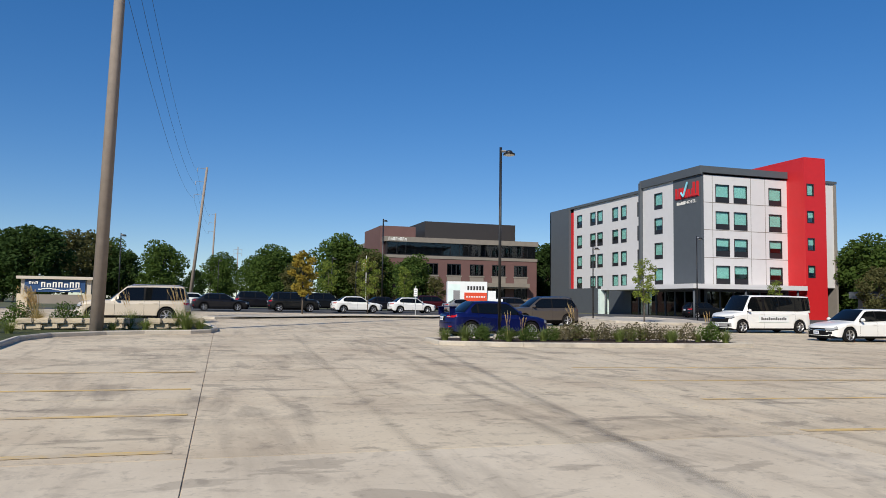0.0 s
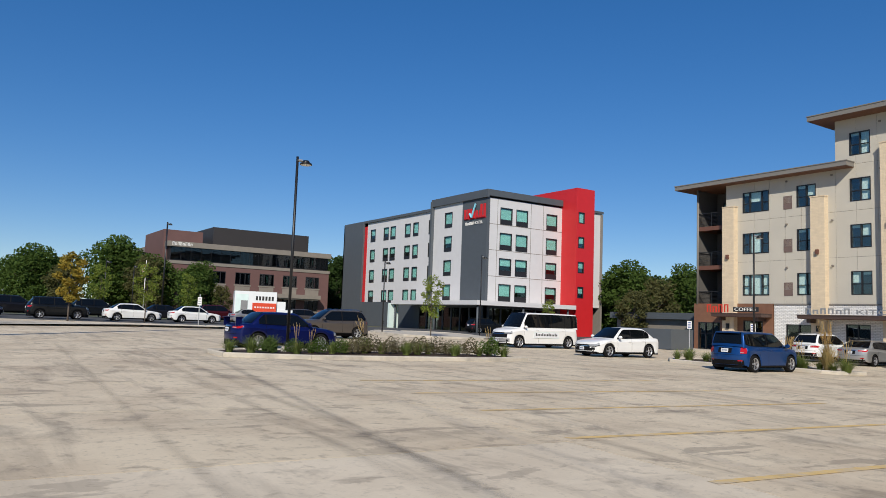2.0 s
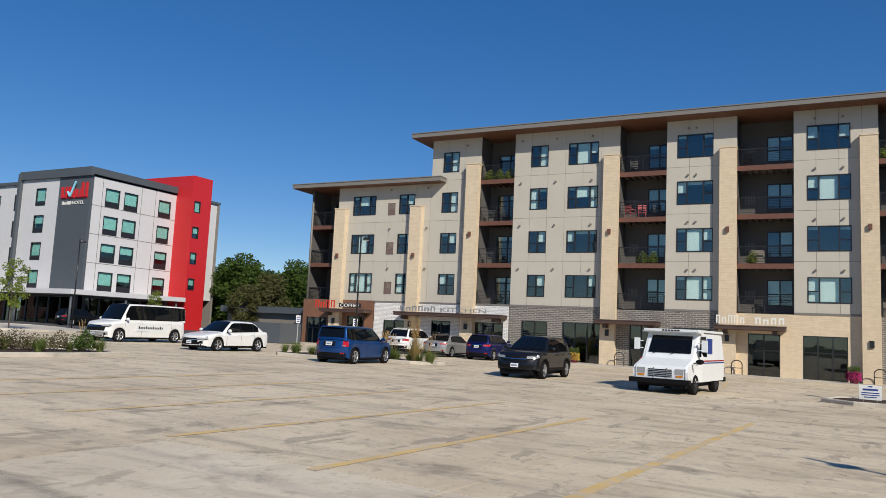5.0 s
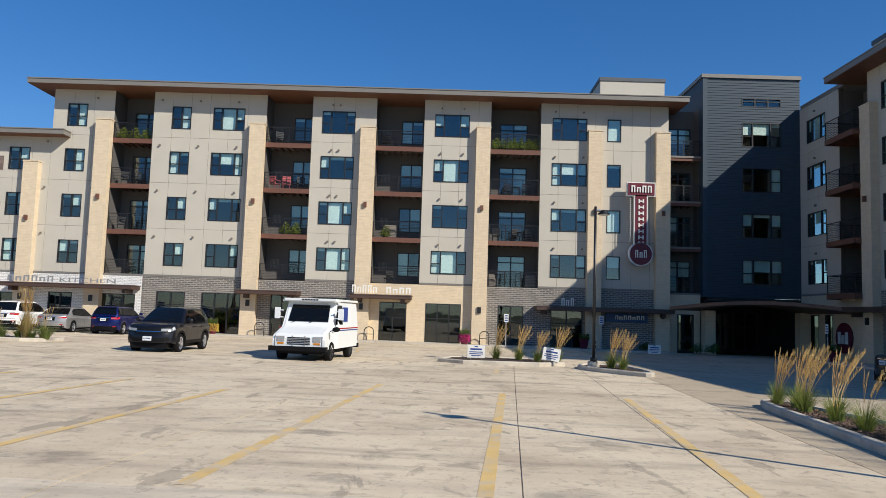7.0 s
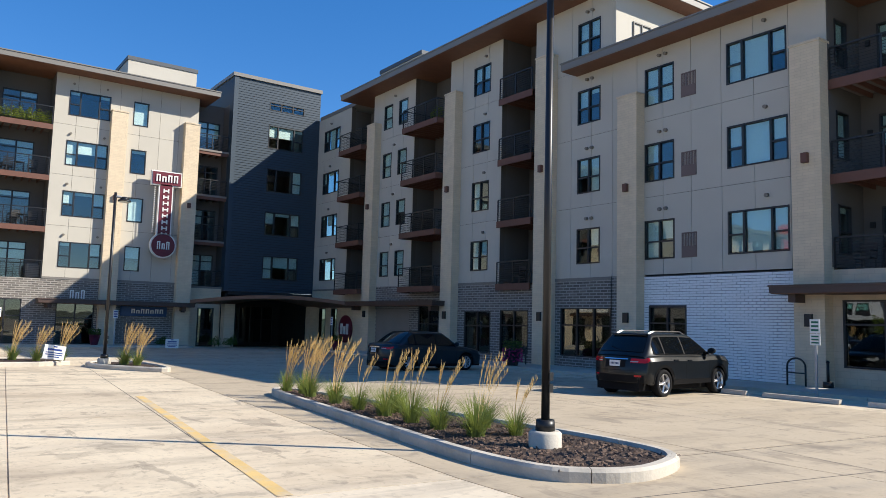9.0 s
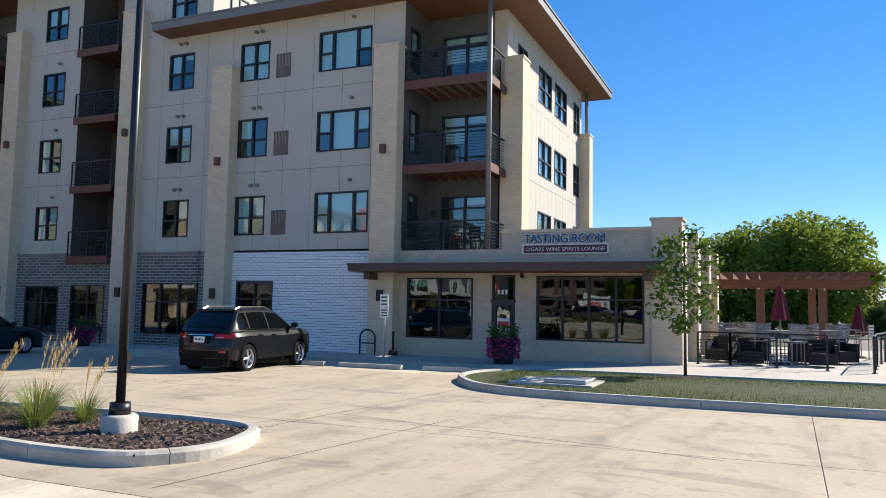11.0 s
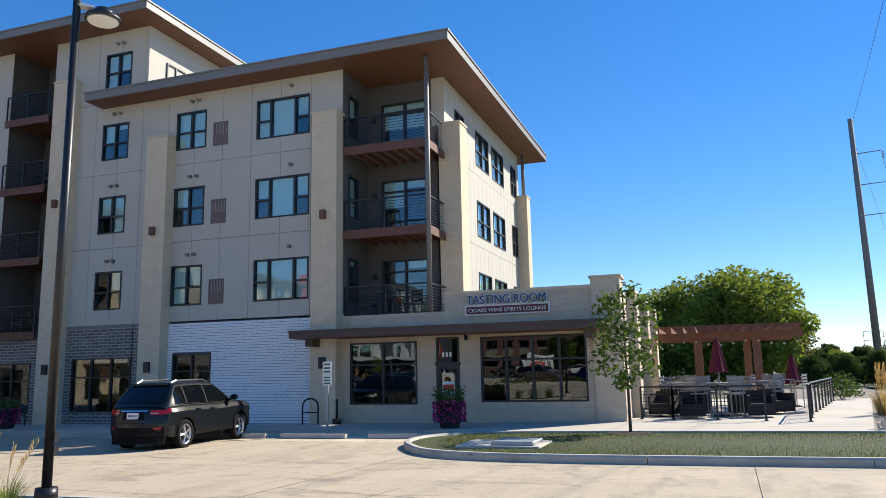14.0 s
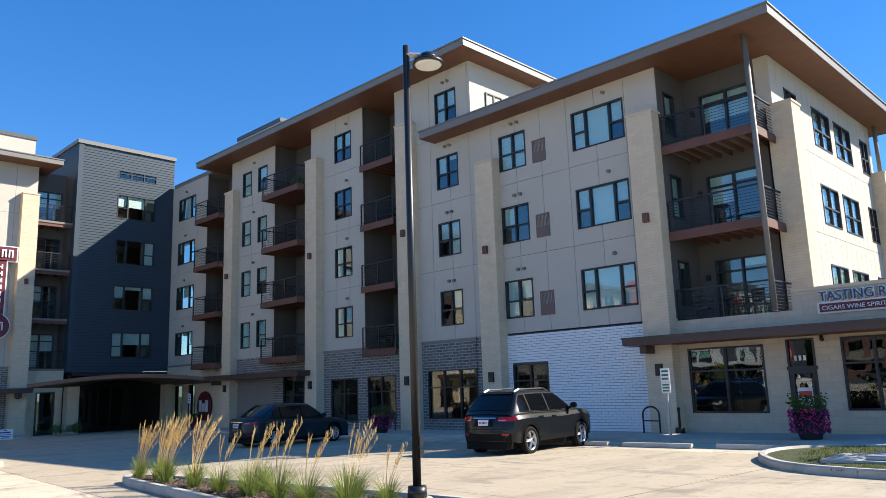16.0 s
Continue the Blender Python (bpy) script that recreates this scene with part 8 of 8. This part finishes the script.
pg = thing("pergola", "reddish-brown timber pergola over the patio", "pergola")
zp = gz(31, 0) + 0.13
for x, y in ((30.5, 0.38), (30.5, -1.72), (34.3, 0.38), (34.3, -1.55)):
    bm = B()
    box(bm, x - 0.14, x + 0.14, y - 0.14, y + 0.14, zp, zp + 2.85)
    part("post", bm, M_REDWOOD, pg)
for x in (30.33, 30.67, 34.13, 34.47):
    bm = B()
    box(bm, x - 0.03, x + 0.03, -3.3, 1.95, zp + 2.62, zp + 2.86)
    part("beam", bm, M_REDWOOD, pg)
for k in range(12):
    y = -3.1 + k * 0.44
    bm = B()
    box(bm, 29.5, 35.4, y - 0.025, y + 0.025, zp + 2.86, zp + 3.06)
    part("rafter", bm, M_REDWOOD, pg)
for k in range(9):
    x = 29.8 + k * 0.66
    bm = B()
    box(bm, x - 0.02, x + 0.02, -3.3, 1.95, zp + 3.06, zp + 3.11)
    part("purlin", bm, M_REDWOOD, pg)
M_BULB = mat("warm_bulb", (0.6, 0.5, 0.35), 0.3, bump=0)
for k in range(12):
    bm = B()
    bmesh.ops.create_icosphere(bm, subdivisions=1, radius=0.045, matrix=Matrix.Translation((30.3, -3.1 + k * 0.44, zp + 2.45 - 0.08 * math.sin(k * 1.3))))
    part("string_bulb", bm, M_BULB, pg)


def closed_umbrella(x, y, h):
    t = thing("patio_umbrella", "closed maroon patio umbrella on a thin pole", "umbrella", "patio umbrellas", at=(x, y, gz(x, y) + 0.13))
    bm = B()
    tube(bm, (0, 0, 0), (0, 0, h), 0.025, n=8)
    part("pole", bm, M_GREYMETAL, t)
    bm = B()
    n = 16
    prof = [(0.03, h), (0.10, h - 0.15), (0.22, h - 0.75), (0.28, h - 1.02), (0.20, h - 1.05)]
    rr = []
    for r, z in prof:
        rr.append([bm.verts.new((r * (1 + 0.18 * (i % 2)) * math.cos(2 * math.pi * i / n), r * (1 + 0.18 * (i % 2)) * math.sin(2 * math.pi * i / n), z - 0.05 * (i % 2))) for i in range(n)])
    for a, b in zip(rr, rr[1:]):
        for i in range(n):
            bm.faces.new((a[i], a[(i + 1) % n], b[(i + 1) % n], b[i]))
    bm.faces.new(rr[0])
    part("canopy", bm, M_MAROONCLOTH, t)
    bm = B()
    tube(bm, (0, 0, 0), (0, 0, 0.07), 0.26, 0.24, 20)
    part("base", bm, M_BLACKMETAL, t)


closed_umbrella(25.6, -0.25, 2.45)
closed_umbrella(31.5, -2.95, 1.95)


def chair(name, label, seat_h, w, m, group, high=False):
    t = thing(name, label, "chair", group)
    bm = B()
    box(bm, -w / 2, w / 2, -w / 2, w / 2, seat_h - 0.05, seat_h)
    part("seat", bm, m, t)
    for k in range(4):
        bm = B()
        box(bm, -w / 2 + 0.02, w / 2 - 0.02, w / 2 - 0.03, w / 2, seat_h + 0.08 + k * 0.11, seat_h + 0.15 + k * 0.11)
        part("back_slat", bm, m, t)
    for s in (-1, 1):
        bm = B()
        box(bm, s * w / 2 - 0.02, s * w / 2 + 0.02, w / 2 - 0.03, w / 2, seat_h, seat_h + 0.50)
        part("back_post", bm, m, t)
    for sx in (-1, 1):
        for sy in (-1, 1):
            bm = B()
            tube(bm, (sx * (w / 2 - 0.03), sy * (w / 2 - 0.03), 0), (sx * (w / 2 - 0.03), sy * (w / 2 - 0.03), seat_h - 0.05), 0.018, n=6)
            part("leg", bm, m, t)
    for sx in (-1, 1):
        bm = B()
        box(bm, sx * w / 2 - 0.02, sx * w / 2 + 0.02, -w / 2, w / 2, seat_h + 0.2, seat_h + 0.24)
        tube(bm, (sx * w / 2, -w / 2 + 0.03, seat_h), (sx * w / 2, -w / 2 + 0.03, seat_h + 0.2), 0.015, n=6)
        part("armrest", bm, m, t)
    return t


def table(name, label, h, w, m, group, round_=False):
    t = thing(name, label, "table", group)
    bm = B()
    if round_:
        tube(bm, (0, 0, h - 0.03), (0, 0, h), w / 2, n=24)
    else:
        box(bm, -w / 2, w / 2, -w / 2, w / 2, h - 0.04, h)
    part("tabletop", bm, m, t)
    for sx in (-1, 1):
        for sy in (-1, 1):
            bm = B()
            tube(bm, (sx * w * 0.4, sy * w * 0.4, 0), (sx * w * 0.36, sy * w * 0.36, h - 0.04), 0.022, n=6)
            part("leg", bm, m, t)
    return t


def wicker_chair():
    t = thing("lounge_chair", "black wicker tub chair on the patio", "chair", "patio chairs")
    bm = B()
    box(bm, -0.36, 0.36, -0.36, 0.36, 0.08, 0.42)
    part("seat", bm, M_WICKER, t)
    bm = B()
    box(bm, -0.38, 0.38, 0.28, 0.38, 0.08, 0.80)
    part("backrest", bm, M_WICKER, t)
    for s in (-1, 1):
        bm = B()
        box(bm, s * 0.30, s * 0.38, -0.36, 0.28, 0.08, 0.66)
        part("armrest", bm, M_WICKER, t)
    return t


HC = chair("bar_chair", "grey metal bar chair on the patio", 0.75, 0.45, M_GREYMETAL, "bar chairs")
HT_ = table("bar_table", "tall grey square bar table on the patio", 1.05, 0.8, M_GREYMETAL, "bar tables")
WC = wicker_chair()
GP = 0.13
spots = [(25.6, -0.25), (27.2, 1.0), (27.9, -1.4), (31.0, -2.4), (33.0, 1.0)]
for i, (x, y) in enumerate(spots):
    z = gz(x, y) + GP
    if i:
        copy_thing(HT_, pose(x, y, z, 0, 0, 10 * i))
        for a in (20, 110, 200, 290):
            r = radians(a + 15 * i)
            copy_thing(HC, pose(x + math.cos(r) * 0.72, y + math.sin(r) * 0.72, z, 0, 0, a + 15 * i - 90))
    else:
        HT_.matrix_world = pose(x, y + 0.0, z)
        for a in (30, 120, 210, 300):
            r = radians(a)
            copy_thing(HC, pose(x + math.cos(r) * 0.75, y + math.sin(r) * 0.75, z, 0, 0, a - 90))
HC.matrix_world = pose(29.2, 0.2, gz(29.2, 0.2) + GP, 0, 0, 60)
for i, (x, y, a) in enumerate(((25.9, 1.5, 250), (26.2, 0.5, 200), (25.2, -1.4, 270), (27.0, -2.0, 300), (26.4, -0.9, 100), (28.6, 1.6, 240), (24.9, 0.6, 270))):
    m = pose(x, y, gz(x, y) + GP, 0, 0, a)
    if i:
        copy_thing(WC, m)
    else:
        WC.matrix_world = m


def fence(pts, label):
    t = thing("patio_fence", label, "fence", "patio fence")
    for (x0, y0), (x1, y1) in zip(pts, pts[1:]):
        l_ = math.hypot(x1 - x0, y1 - y0)
        n = max(1, round(l_ / 1.45))
        for i in range(n + 1):
            x, y = x0 + (x1 - x0) * i / n, y0 + (y1 - y0) * i / n
            z = gz(x, y) + 0.13
            bm = B()
            box(bm, x - 0.03, x + 0.03, y - 0.03, y + 0.03, z, z + 0.98)
            box(bm, x - 0.06, x + 0.06, y - 0.06, y + 0.06, z, z + 0.02)
            part("post", bm, M_RAIL, t)
        z0, z1 = gz(x0, y0) + 0.13, gz(x1, y1) + 0.13
        bm = B()
        tube(bm, (x0, y0, z0 + 0.98), (x1, y1, z1 + 0.98), 0.028, n=6)
        part("top_rail", bm, M_RAIL, t)
        for k in range(8):
            bm = B()
            h = 0.12 + k * 0.105
            tube(bm, (x0, y0, z0 + h), (x1, y1, z1 + h), 0.007, n=4)
            part("cable", bm, M_RAIL, t)


fence([(24.5, 2.1), (24.25, 1.15), (23.3, -1.4)], "black metal patio fence with thin cables")
fence([(23.0, -2.5), (26.5, -2.95), (36.3, -4.9)], "black metal patio fence with thin cables")
bm = B()
box(bm, 27.4, 28.6, -3.10, -3.06, gz(28, -3) + 0.35, gz(28, -3) + 1.05)
tagged(part("fence_banner", bm, M_LETTER), "pale banner tied to the patio fence", "banner")

# ---- posts, pots, racks, boxes ----
M_POT = mat("maroon_planter", (0.12, 0.01, 0.03), 0.4, vary=0.1)
M_BLACKPOT = mat("black_planter", (0.018, 0.017, 0.018), 0.5, vary=0.1)
M_GREENSIGN = mat("green_sign", (0.02, 0.14, 0.09), 0.5, bump=0)
M_YELLOWFL = mat("yellow_flowers", (0.45, 0.30, 0.03), 0.7, vary=0.3, scale=8, bump=0)


def pot(x, y, z, flower, pm, label, seed, h=0.62, drape=True, k=1.0):
    t = thing("planter", label, "planter", "planters", at=pose(x, y, z) @ Matrix.Diagonal((k, k, 0.45 + 0.55 * k, 1)))
    bm = B()
    n = 20
    prof = [(0.20, 0), (0.27, h * 0.5), (0.31, h - 0.03), (0.33, h - 0.03), (0.33, h), (0.28, h), (0.27, h - 0.06), (0.0, h - 0.06)]
    rr = [[bm.verts.new((r * math.cos(2 * math.pi * i / n), r * math.sin(2 * math.pi * i / n), q)) for i in range(n)] for r, q in prof]
    for a, b in zip(rr, rr[1:]):
        for i in range(n):
            bm.faces.new((a[i], a[(i + 1) % n], b[(i + 1) % n], b[i])).smooth = True
    part("pot", bm, pm, t)
    rnd = random.Random(seed)
    for m, cnt, lo, hi, rad, lf in ((flower, 620, 0.15 if drape else h, h + 0.05, 0.36, 0.032), (M_LEAF[0], 320, h - 0.02, h + 0.32, 0.34, 0.04), (M_LEAF[4], 110, h + 0.05, h + 0.40, 0.40, 0.03)):
        V, F = [], []
        for i in range(cnt):
            a = rnd.uniform(0, 2 * math.pi)
            zz = rnd.uniform(lo, hi)
            r = rad * (rnd.random() ** 0.4 if zz > h else 0.92 + 0.12 * rnd.random())
            p = Vector((r * math.cos(a), r * math.sin(a), zz))
            u = Vector((rnd.gauss(0, 1), rnd.gauss(0, 1), rnd.gauss(0, 1))).normalized()
            v = u.orthogonal().normalized()
            b = len(V)
            V += [tuple(p - u * lf), tuple(p + v * lf * 0.7), tuple(p + u * lf), tuple(p - v * lf * 0.7)]
            F.append((b, b + 1, b + 2, b + 3))
        me = bpy.data.meshes.new("foliage")
        me.from_pydata(V, [], F)
        me.materials.append(m)
        part("foliage" if m is not flower else "blossom", me, None, t)


pot(21.3, 7.35, gz(21.3, 7.35) + 0.10, M_MAGENTA, M_BLACKPOT, "dark planter trailing magenta flowers by the shop door", 1, k=1.35)
pot(21.2, 24.6, gz(21, 24) + 0.10, M_MAGENTA, M_BLACKPOT, "dark planter with magenta flowers by the shops", 2, k=1.2)
pot(1.3, 48.2, gz(1.3, 48.2) + 0.10, M_MAGENTA, M_POT, "planter trailing magenta flowers at a shop front", 3)
pot(9.0, 48.3, gz(9, 48.3) + 0.10, M_LEAF[0], M_POT, "maroon planter with green plants", 4, drape=False)
pot(-15.0, 48.5, gz(-15, 48.5) + 0.10, M_YELLOWFL, M_POT, "maroon planter with yellow flowers", 5)
pot(22.4, 43.2, gz(22.4, 43.2) + 0.02, M_LEAF[0], M_POT, "maroon planter with green plants", 6, drape=False)


def sign_post(x, y, h, label, faces, up=0.1, rz=0):
    t = thing("sign_post", label, "sign", "sign posts")
    bm = B()
    box(bm, -0.03, 0.03, -0.02, 0.02, 0, h)
    part("post", bm, M_GALV, t)
    for z0, z1, m in faces:
        bm = B()
        box(bm, -0.14, 0.14, -0.04, -0.025, z0, z1)
        f = part("sign_face", bm, M_LETTER, t)
        bm = B()
        for k in range(3):
            a = z0 + (z1 - z0) * (0.15 + 0.28 * k)
            box(bm, -0.10, 0.10, -0.046, -0.04, a, a + (z1 - z0) * 0.14)
        part("sign_mark", bm, m, f)
    t.matrix_world = pose(x, y, gz(x, y) + up, 0, 0, rz)


sign_post(20.0, 10.7, 2.1, "galvanised post with green and white parking signs", ((1.72, 2.1, M_GREENSIGN), (1.40, 1.70, M_GREENSIGN)), 0.02, -90)
sign_post(3.85, 46.9, 2.1, "post with a parking sign at the shops", ((1.6, 2.1, M_BLUE),), 0.02)
sign_post(9.9, 47.4, 2.1, "post with a parking sign by the entrance", ((1.6, 2.1, M_BLUE),), 0.1)
sign_post(20.4, 40.0, 2.1, "post with a parking sign by the entrance", ((1.6, 2.1, M_BLUE),), 0.02, -90)
sign_post(-27.8, 41.5, 2.1, "post with a parking sign near the cafe", ((1.6, 2.1, M_BLUE),), 0.02, 30)
sign_post(-31.5, 40.2, 2.1, "post with a parking sign near the cafe", ((1.6, 2.1, M_BLUE),), 0.02, 30)
sign_post(-55, 15.4, 2.3, "post with a white sign at the far lot", ((1.5, 2.1, M_GALV),), 0.1, 75)


def yard_sign(x, y, lean):
    t = thing("yard_sign", "white yard sign with blue lines in a planting bed", "sign", "yard signs")
    bm = B()
    box(bm, -0.33, 0.33, -0.01, 0.01, 0.12, 0.60)
    p = part("sign_face", bm, M_LETTER, t)
    for k, (w, z, h) in enumerate(((0.06, 0.53, 0.04), (0.22, 0.42, 0.06), (0.26, 0.33, 0.03), (0.26, 0.26, 0.03), (0.18, 0.19, 0.03))):
        bm = B()
        box(bm, -w, w, -0.016, -0.01, z, z + h)
        part("print_bar", bm, M_BLUE, p)
    for s in (-0.2, 0.2):
        bm = B()
        tube(bm, (s, 0.015, -0.15), (s, 0.015, 0.55), 0.006, n=5)
        part("stake", bm, M_GALV, t)
    t.matrix_world = pose(x, y, gz(x, y) + 0.1, 0, lean, -5)


yard_sign(1.24, 28.7, 0)
yard_sign(4.05, 28.6, 8)
yard_sign(11.2, 40.0, 0)


def rack(x, y, rz, up=0.1):
    bm = B()
    pts = []
    for i in range(13):
        a = math.pi * i / 12
        pts.append(Vector((math.cos(a) * 0.3, 0, 0.6 + math.sin(a) * 0.22 * 1.2)))
    pts = [Vector((0.3, 0, 0))] + pts + [Vector((-0.3, 0, 0))]
    for p, q in zip(pts, pts[1:]):
        tube(bm, p, q, 0.03, n=8)
    tube(bm, (-0.3, 0, 0.4), (0.3, 0, 0.4), 0.02, n=8)
    ob = tagged(part("bike_rack", bm, M_BLACKMETAL), "black metal hoop bicycle rack on the sidewalk", "bicycle rack", "bike racks")
    ob.matrix_world = pose(x, y, gz(x, y) + up, 0, 0, rz)


rack(22.9, 12.9, 90)
rack(22.6, 25.6, 90)
rack(-12.0, 48.6, 0)
rack(2.6, 48.6, 0)
rack(-4.9, 48.7, 0)
bm = B()
tube(bm, (0, 0, 0), (0, 0, 0.18), 0.16, 0.15, 16)
tube(bm, (0, 0, 0.18), (0, 0, 0.75), 0.045, 0.04, 12)
tube(bm, (0, 0, 0.75), (0, 0, 0.82), 0.06, 0.04, 12)
ob = tagged(part("ash_urn", bm, M_BLACKMETAL), "black cigarette urn by the shop wall", "ash urn")
ob.location = (23.1, 12.0, gz(23, 12) + 0.1)

ub = thing("utility_vault", "low concrete pad with a grey steel lid on the lawn", "utility box")
for nm, a, b, c_, d, z0, z1, m in (("pad", 15.2, 16.6, 3.35, 5.15, 0.08, 0.17, M_CONC2), ("lid", 15.35, 16.3, 3.5, 4.4, 0.17, 0.25, M_GALV)):
    bm = B()
    box(bm, a, b, c_, d, gz(16, 4) + z0, gz(16, 4) + z1)
    bmesh.ops.bevel(bm, geom=bm.edges[:], offset=0.015, segments=1, affect='EDGES')
    part(nm, bm, m, ub)
bl = thing("path_light", "dark bollard path light in the gravel bed", "path light", at=(21.0, -4.1, gz(21, -4.1) + 0.08))
bm = B()
tube(bm, (0, 0, 0), (0, 0, 0.62), 0.05, n=10)
part("post", bm, M_DECK, bl)
bm = B()
tube(bm, (0, 0, 0.62), (0, 0, 0.70), 0.06, 0.12, 12)
part("head", bm, M_DECK, bl)
# mulch ring of the young tree
bm = B()
bmesh.ops.create_circle(bm, cap_ends=True, radius=0.55, segments=20, matrix=Matrix.Translation((19.0, 1.95, gz(19.0, 1.95) + 0.135)))
tagged(part("mulch_ring", bm, M_MULCH), "dark mulch ring round the young tree", "mulch", kind="structure")

# ---- monument sign ----
ms = thing("monument_sign", "navy and white entrance sign on stone pillars", "sign")
zb = gz(-47, -9)
for y0, y1, z1 in ((-9.95, -9.4, 1.25), (-6.6, -6.05, 1.25)):
    bm = B()
    box(bm, -47.5, -46.9, y0, y1, zb - 0.2, zb + z1)
    part("stone_pillar", bm, M_STONE, ms)
    bm = B()
    box(bm, -47.28, -47.1, y0 + 0.15, y1 - 0.15, zb + z1, zb + 2.08)
    part("post", bm, M_CONC2, ms)
bm = B()
box(bm, -47.3, -47.0, -9.6, -6.5, zb + 1.36, zb + 2.05)
nb = part("navy_panel", bm, M_NAVYSIGN, ms)
bm = B()
box(bm, -47.45, -46.8, -10.0, -6.0, zb + 2.08, zb + 2.24)
part("top_beam", bm, M_CONC2, ms)
bm = B()
box(bm, -47.3, -47.1, -9.4, -6.6, zb + 0.7, zb + 1.22)
part("tenant_panel", bm, M_TANSTONE, ms)
MS = lambda a, b, c, d: (-47.0 + c, -47.0 + d, a, b)
bars(MS, -9.4, -8.9, 0.0, zb + 1.80, zb + 1.95, 3, M_LETTER, nb)
bars(MS, -8.8, -6.75, 0.0, zb + 1.62, zb + 1.92, 7, M_LETTER, nb)
for k in range(12):
    bm = B()
    a, b = -8.9 + k * 0.18, -8.72 + k * 0.18
    z = zb + 1.48 + 0.05 * math.sin(k * 0.7)
    box(bm, -47.0, -46.95, a, b, z, z + 0.05)
    part("wave_mark", bm, M_LETTER, nb)

# flag pole
fp = thing("flag_pole", "white flag pole with a striped flag", "flag pole", at=(-105, 22.0, gz(-105, 22)))
bm = B()
tube(bm, (0, 0, 0), (0, 0, 7.5), 0.07, 0.04, 8)
part("pole", bm, M_LETTER, fp)
for k in range(7):
    bm = B()
    v = [bm.verts.new(p) for p in ((0, 0, 6.9 - k * 0.2), (0.1, -0.5, 6.5 - k * 0.2), (0.1, -0.5, 6.3 - k * 0.2), (0, 0, 6.7 - k * 0.2))]
    bm.faces.new(v)
    bmesh.ops.solidify(bm, geom=bm.faces[:], thickness=0.02)
    part("flag_stripe", bm, M_RED if k % 2 == 0 else M_LETTER, fp)
# low outbuilding behind the bays
sh = thing("low_building", "low grey outbuilding with a dark shallow roof", "building")
bm = B()
box(bm, -62, -48, 66, 74, -0.5, 2.6)
part("wall", bm, M_TANSTONE, sh)
bm = B()
box(bm, -62.6, -47.4, 65.4, 74.6, 2.6, 3.3)
part("roof", bm, M_DKGREY, sh)
bm = B()
box(bm, -42, -36.5, 44.5, 47, gz(-40, 45), gz(-40, 45) + 1.5)
tagged(part("waste_container", bm, M_DKGREY), "dark grey waste container by the drive", "waste container")

# ---- balcony furniture and plants ----
BC = chair("balcony_chair", "dark metal balcony chair", 0.42, 0.48, M_RAIL, "balcony chairs")
BT = table("balcony_table", "small dark round balcony table", 0.70, 0.6, M_RAIL, "balcony tables", True)
M_PINK = mat("pink_plastic", (0.50, 0.12, 0.13), 0.5, bump=0)
PC = chair("balcony_chair", "pink plastic balcony chair", 0.42, 0.5, M_PINK, "balcony chairs")


def deckz(k):
    return FLOORS[k] - 2.28 + 0.002


first = {}


def place(src, x, y, z, a):
    m = pose(x, y, z, 0, 0, a)
    if src.name not in first:
        first[src.name] = 1
        src.matrix_world = m
        return src
    return copy_thing(src, m)


place(PC, -11.9, D + 0.8, deckz(4), 150)
place(PC, -11.1, D + 0.8, deckz(4), 190)
for x, k, y in ((-22.2, 4, 0.8), (-21.3, 4, 0.9), (-22.2, 3, 0.7), (-21.4, 2, 0.9), (-4.3, 5, 0.9), (-3.9, 2, 0.8), (3.3, 3, 0.9), (4.5, 3, 0.9), (5.5, 3, 0.8), (4.0, 4, 0.9), (5.3, 4, 0.9), (-10.2, 4, 0.9), (-11.8, 5, 0.9)):
    place(BC, x, D + y, deckz(k), random.choice((150, 180, 205)))
for x, k in ((-21.7, 4), (4.9, 3), (4.6, 4)):
    place(BT, x, D + 0.9, deckz(k), 0)
for y, k in ((9.6, 2), (11.3, 2), (27.0, 4), (27.6, 2), (34.2, 3), (35.6, 4), (42.7, 3)):
    place(BC, XR + 0.55, y, deckz(k), random.choice((-90, -70, -110)))
for y, k in ((10.4, 3), (10.5, 2), (27.2, 2), (34.9, 2)):
    place(BT, XR + 0.6, y, deckz(k), 0)
RP = shrub("balcony_plant", "leafy green plants along a balcony rail", 0.38, 0.75, 420, 0.06, M_LEAF[2], 9, "plant", "balcony plants")
for i in range(7):
    place(RP, 3.1 + i * 0.46, D + 0.35, deckz(5), i * 40)
for x, k in ((-22.4, 5), (-21.6, 5), (-20.8, 5), (-10.3, 3), (-11.0, 3), (-4.2, 3)):
    place(RP, x, D + 0.5, deckz(k), 30)
place(RP, XR - 0.5, 33.6, deckz(5), 10)
# grill covers and boxes on decks
for x, k, w in ((3.05, 2, 0.5), (5.7, 2, 0.7), (-3.9, 3, 0.9)):
    bm = B()
    bmesh.ops.create_cube(bm, size=1.0, matrix=Matrix.Translation((x, D + 0.8, deckz(k) + 0.45)) @ Matrix.Diagonal((w, 0.5, 0.9, 1)))
    bmesh.ops.bevel(bm, geom=bm.edges[:], offset=0.08, segments=2, affect='EDGES')
    tagged(part("covered_grill", bm, M_TANSTONE), "covered grill standing on a balcony", "grill")
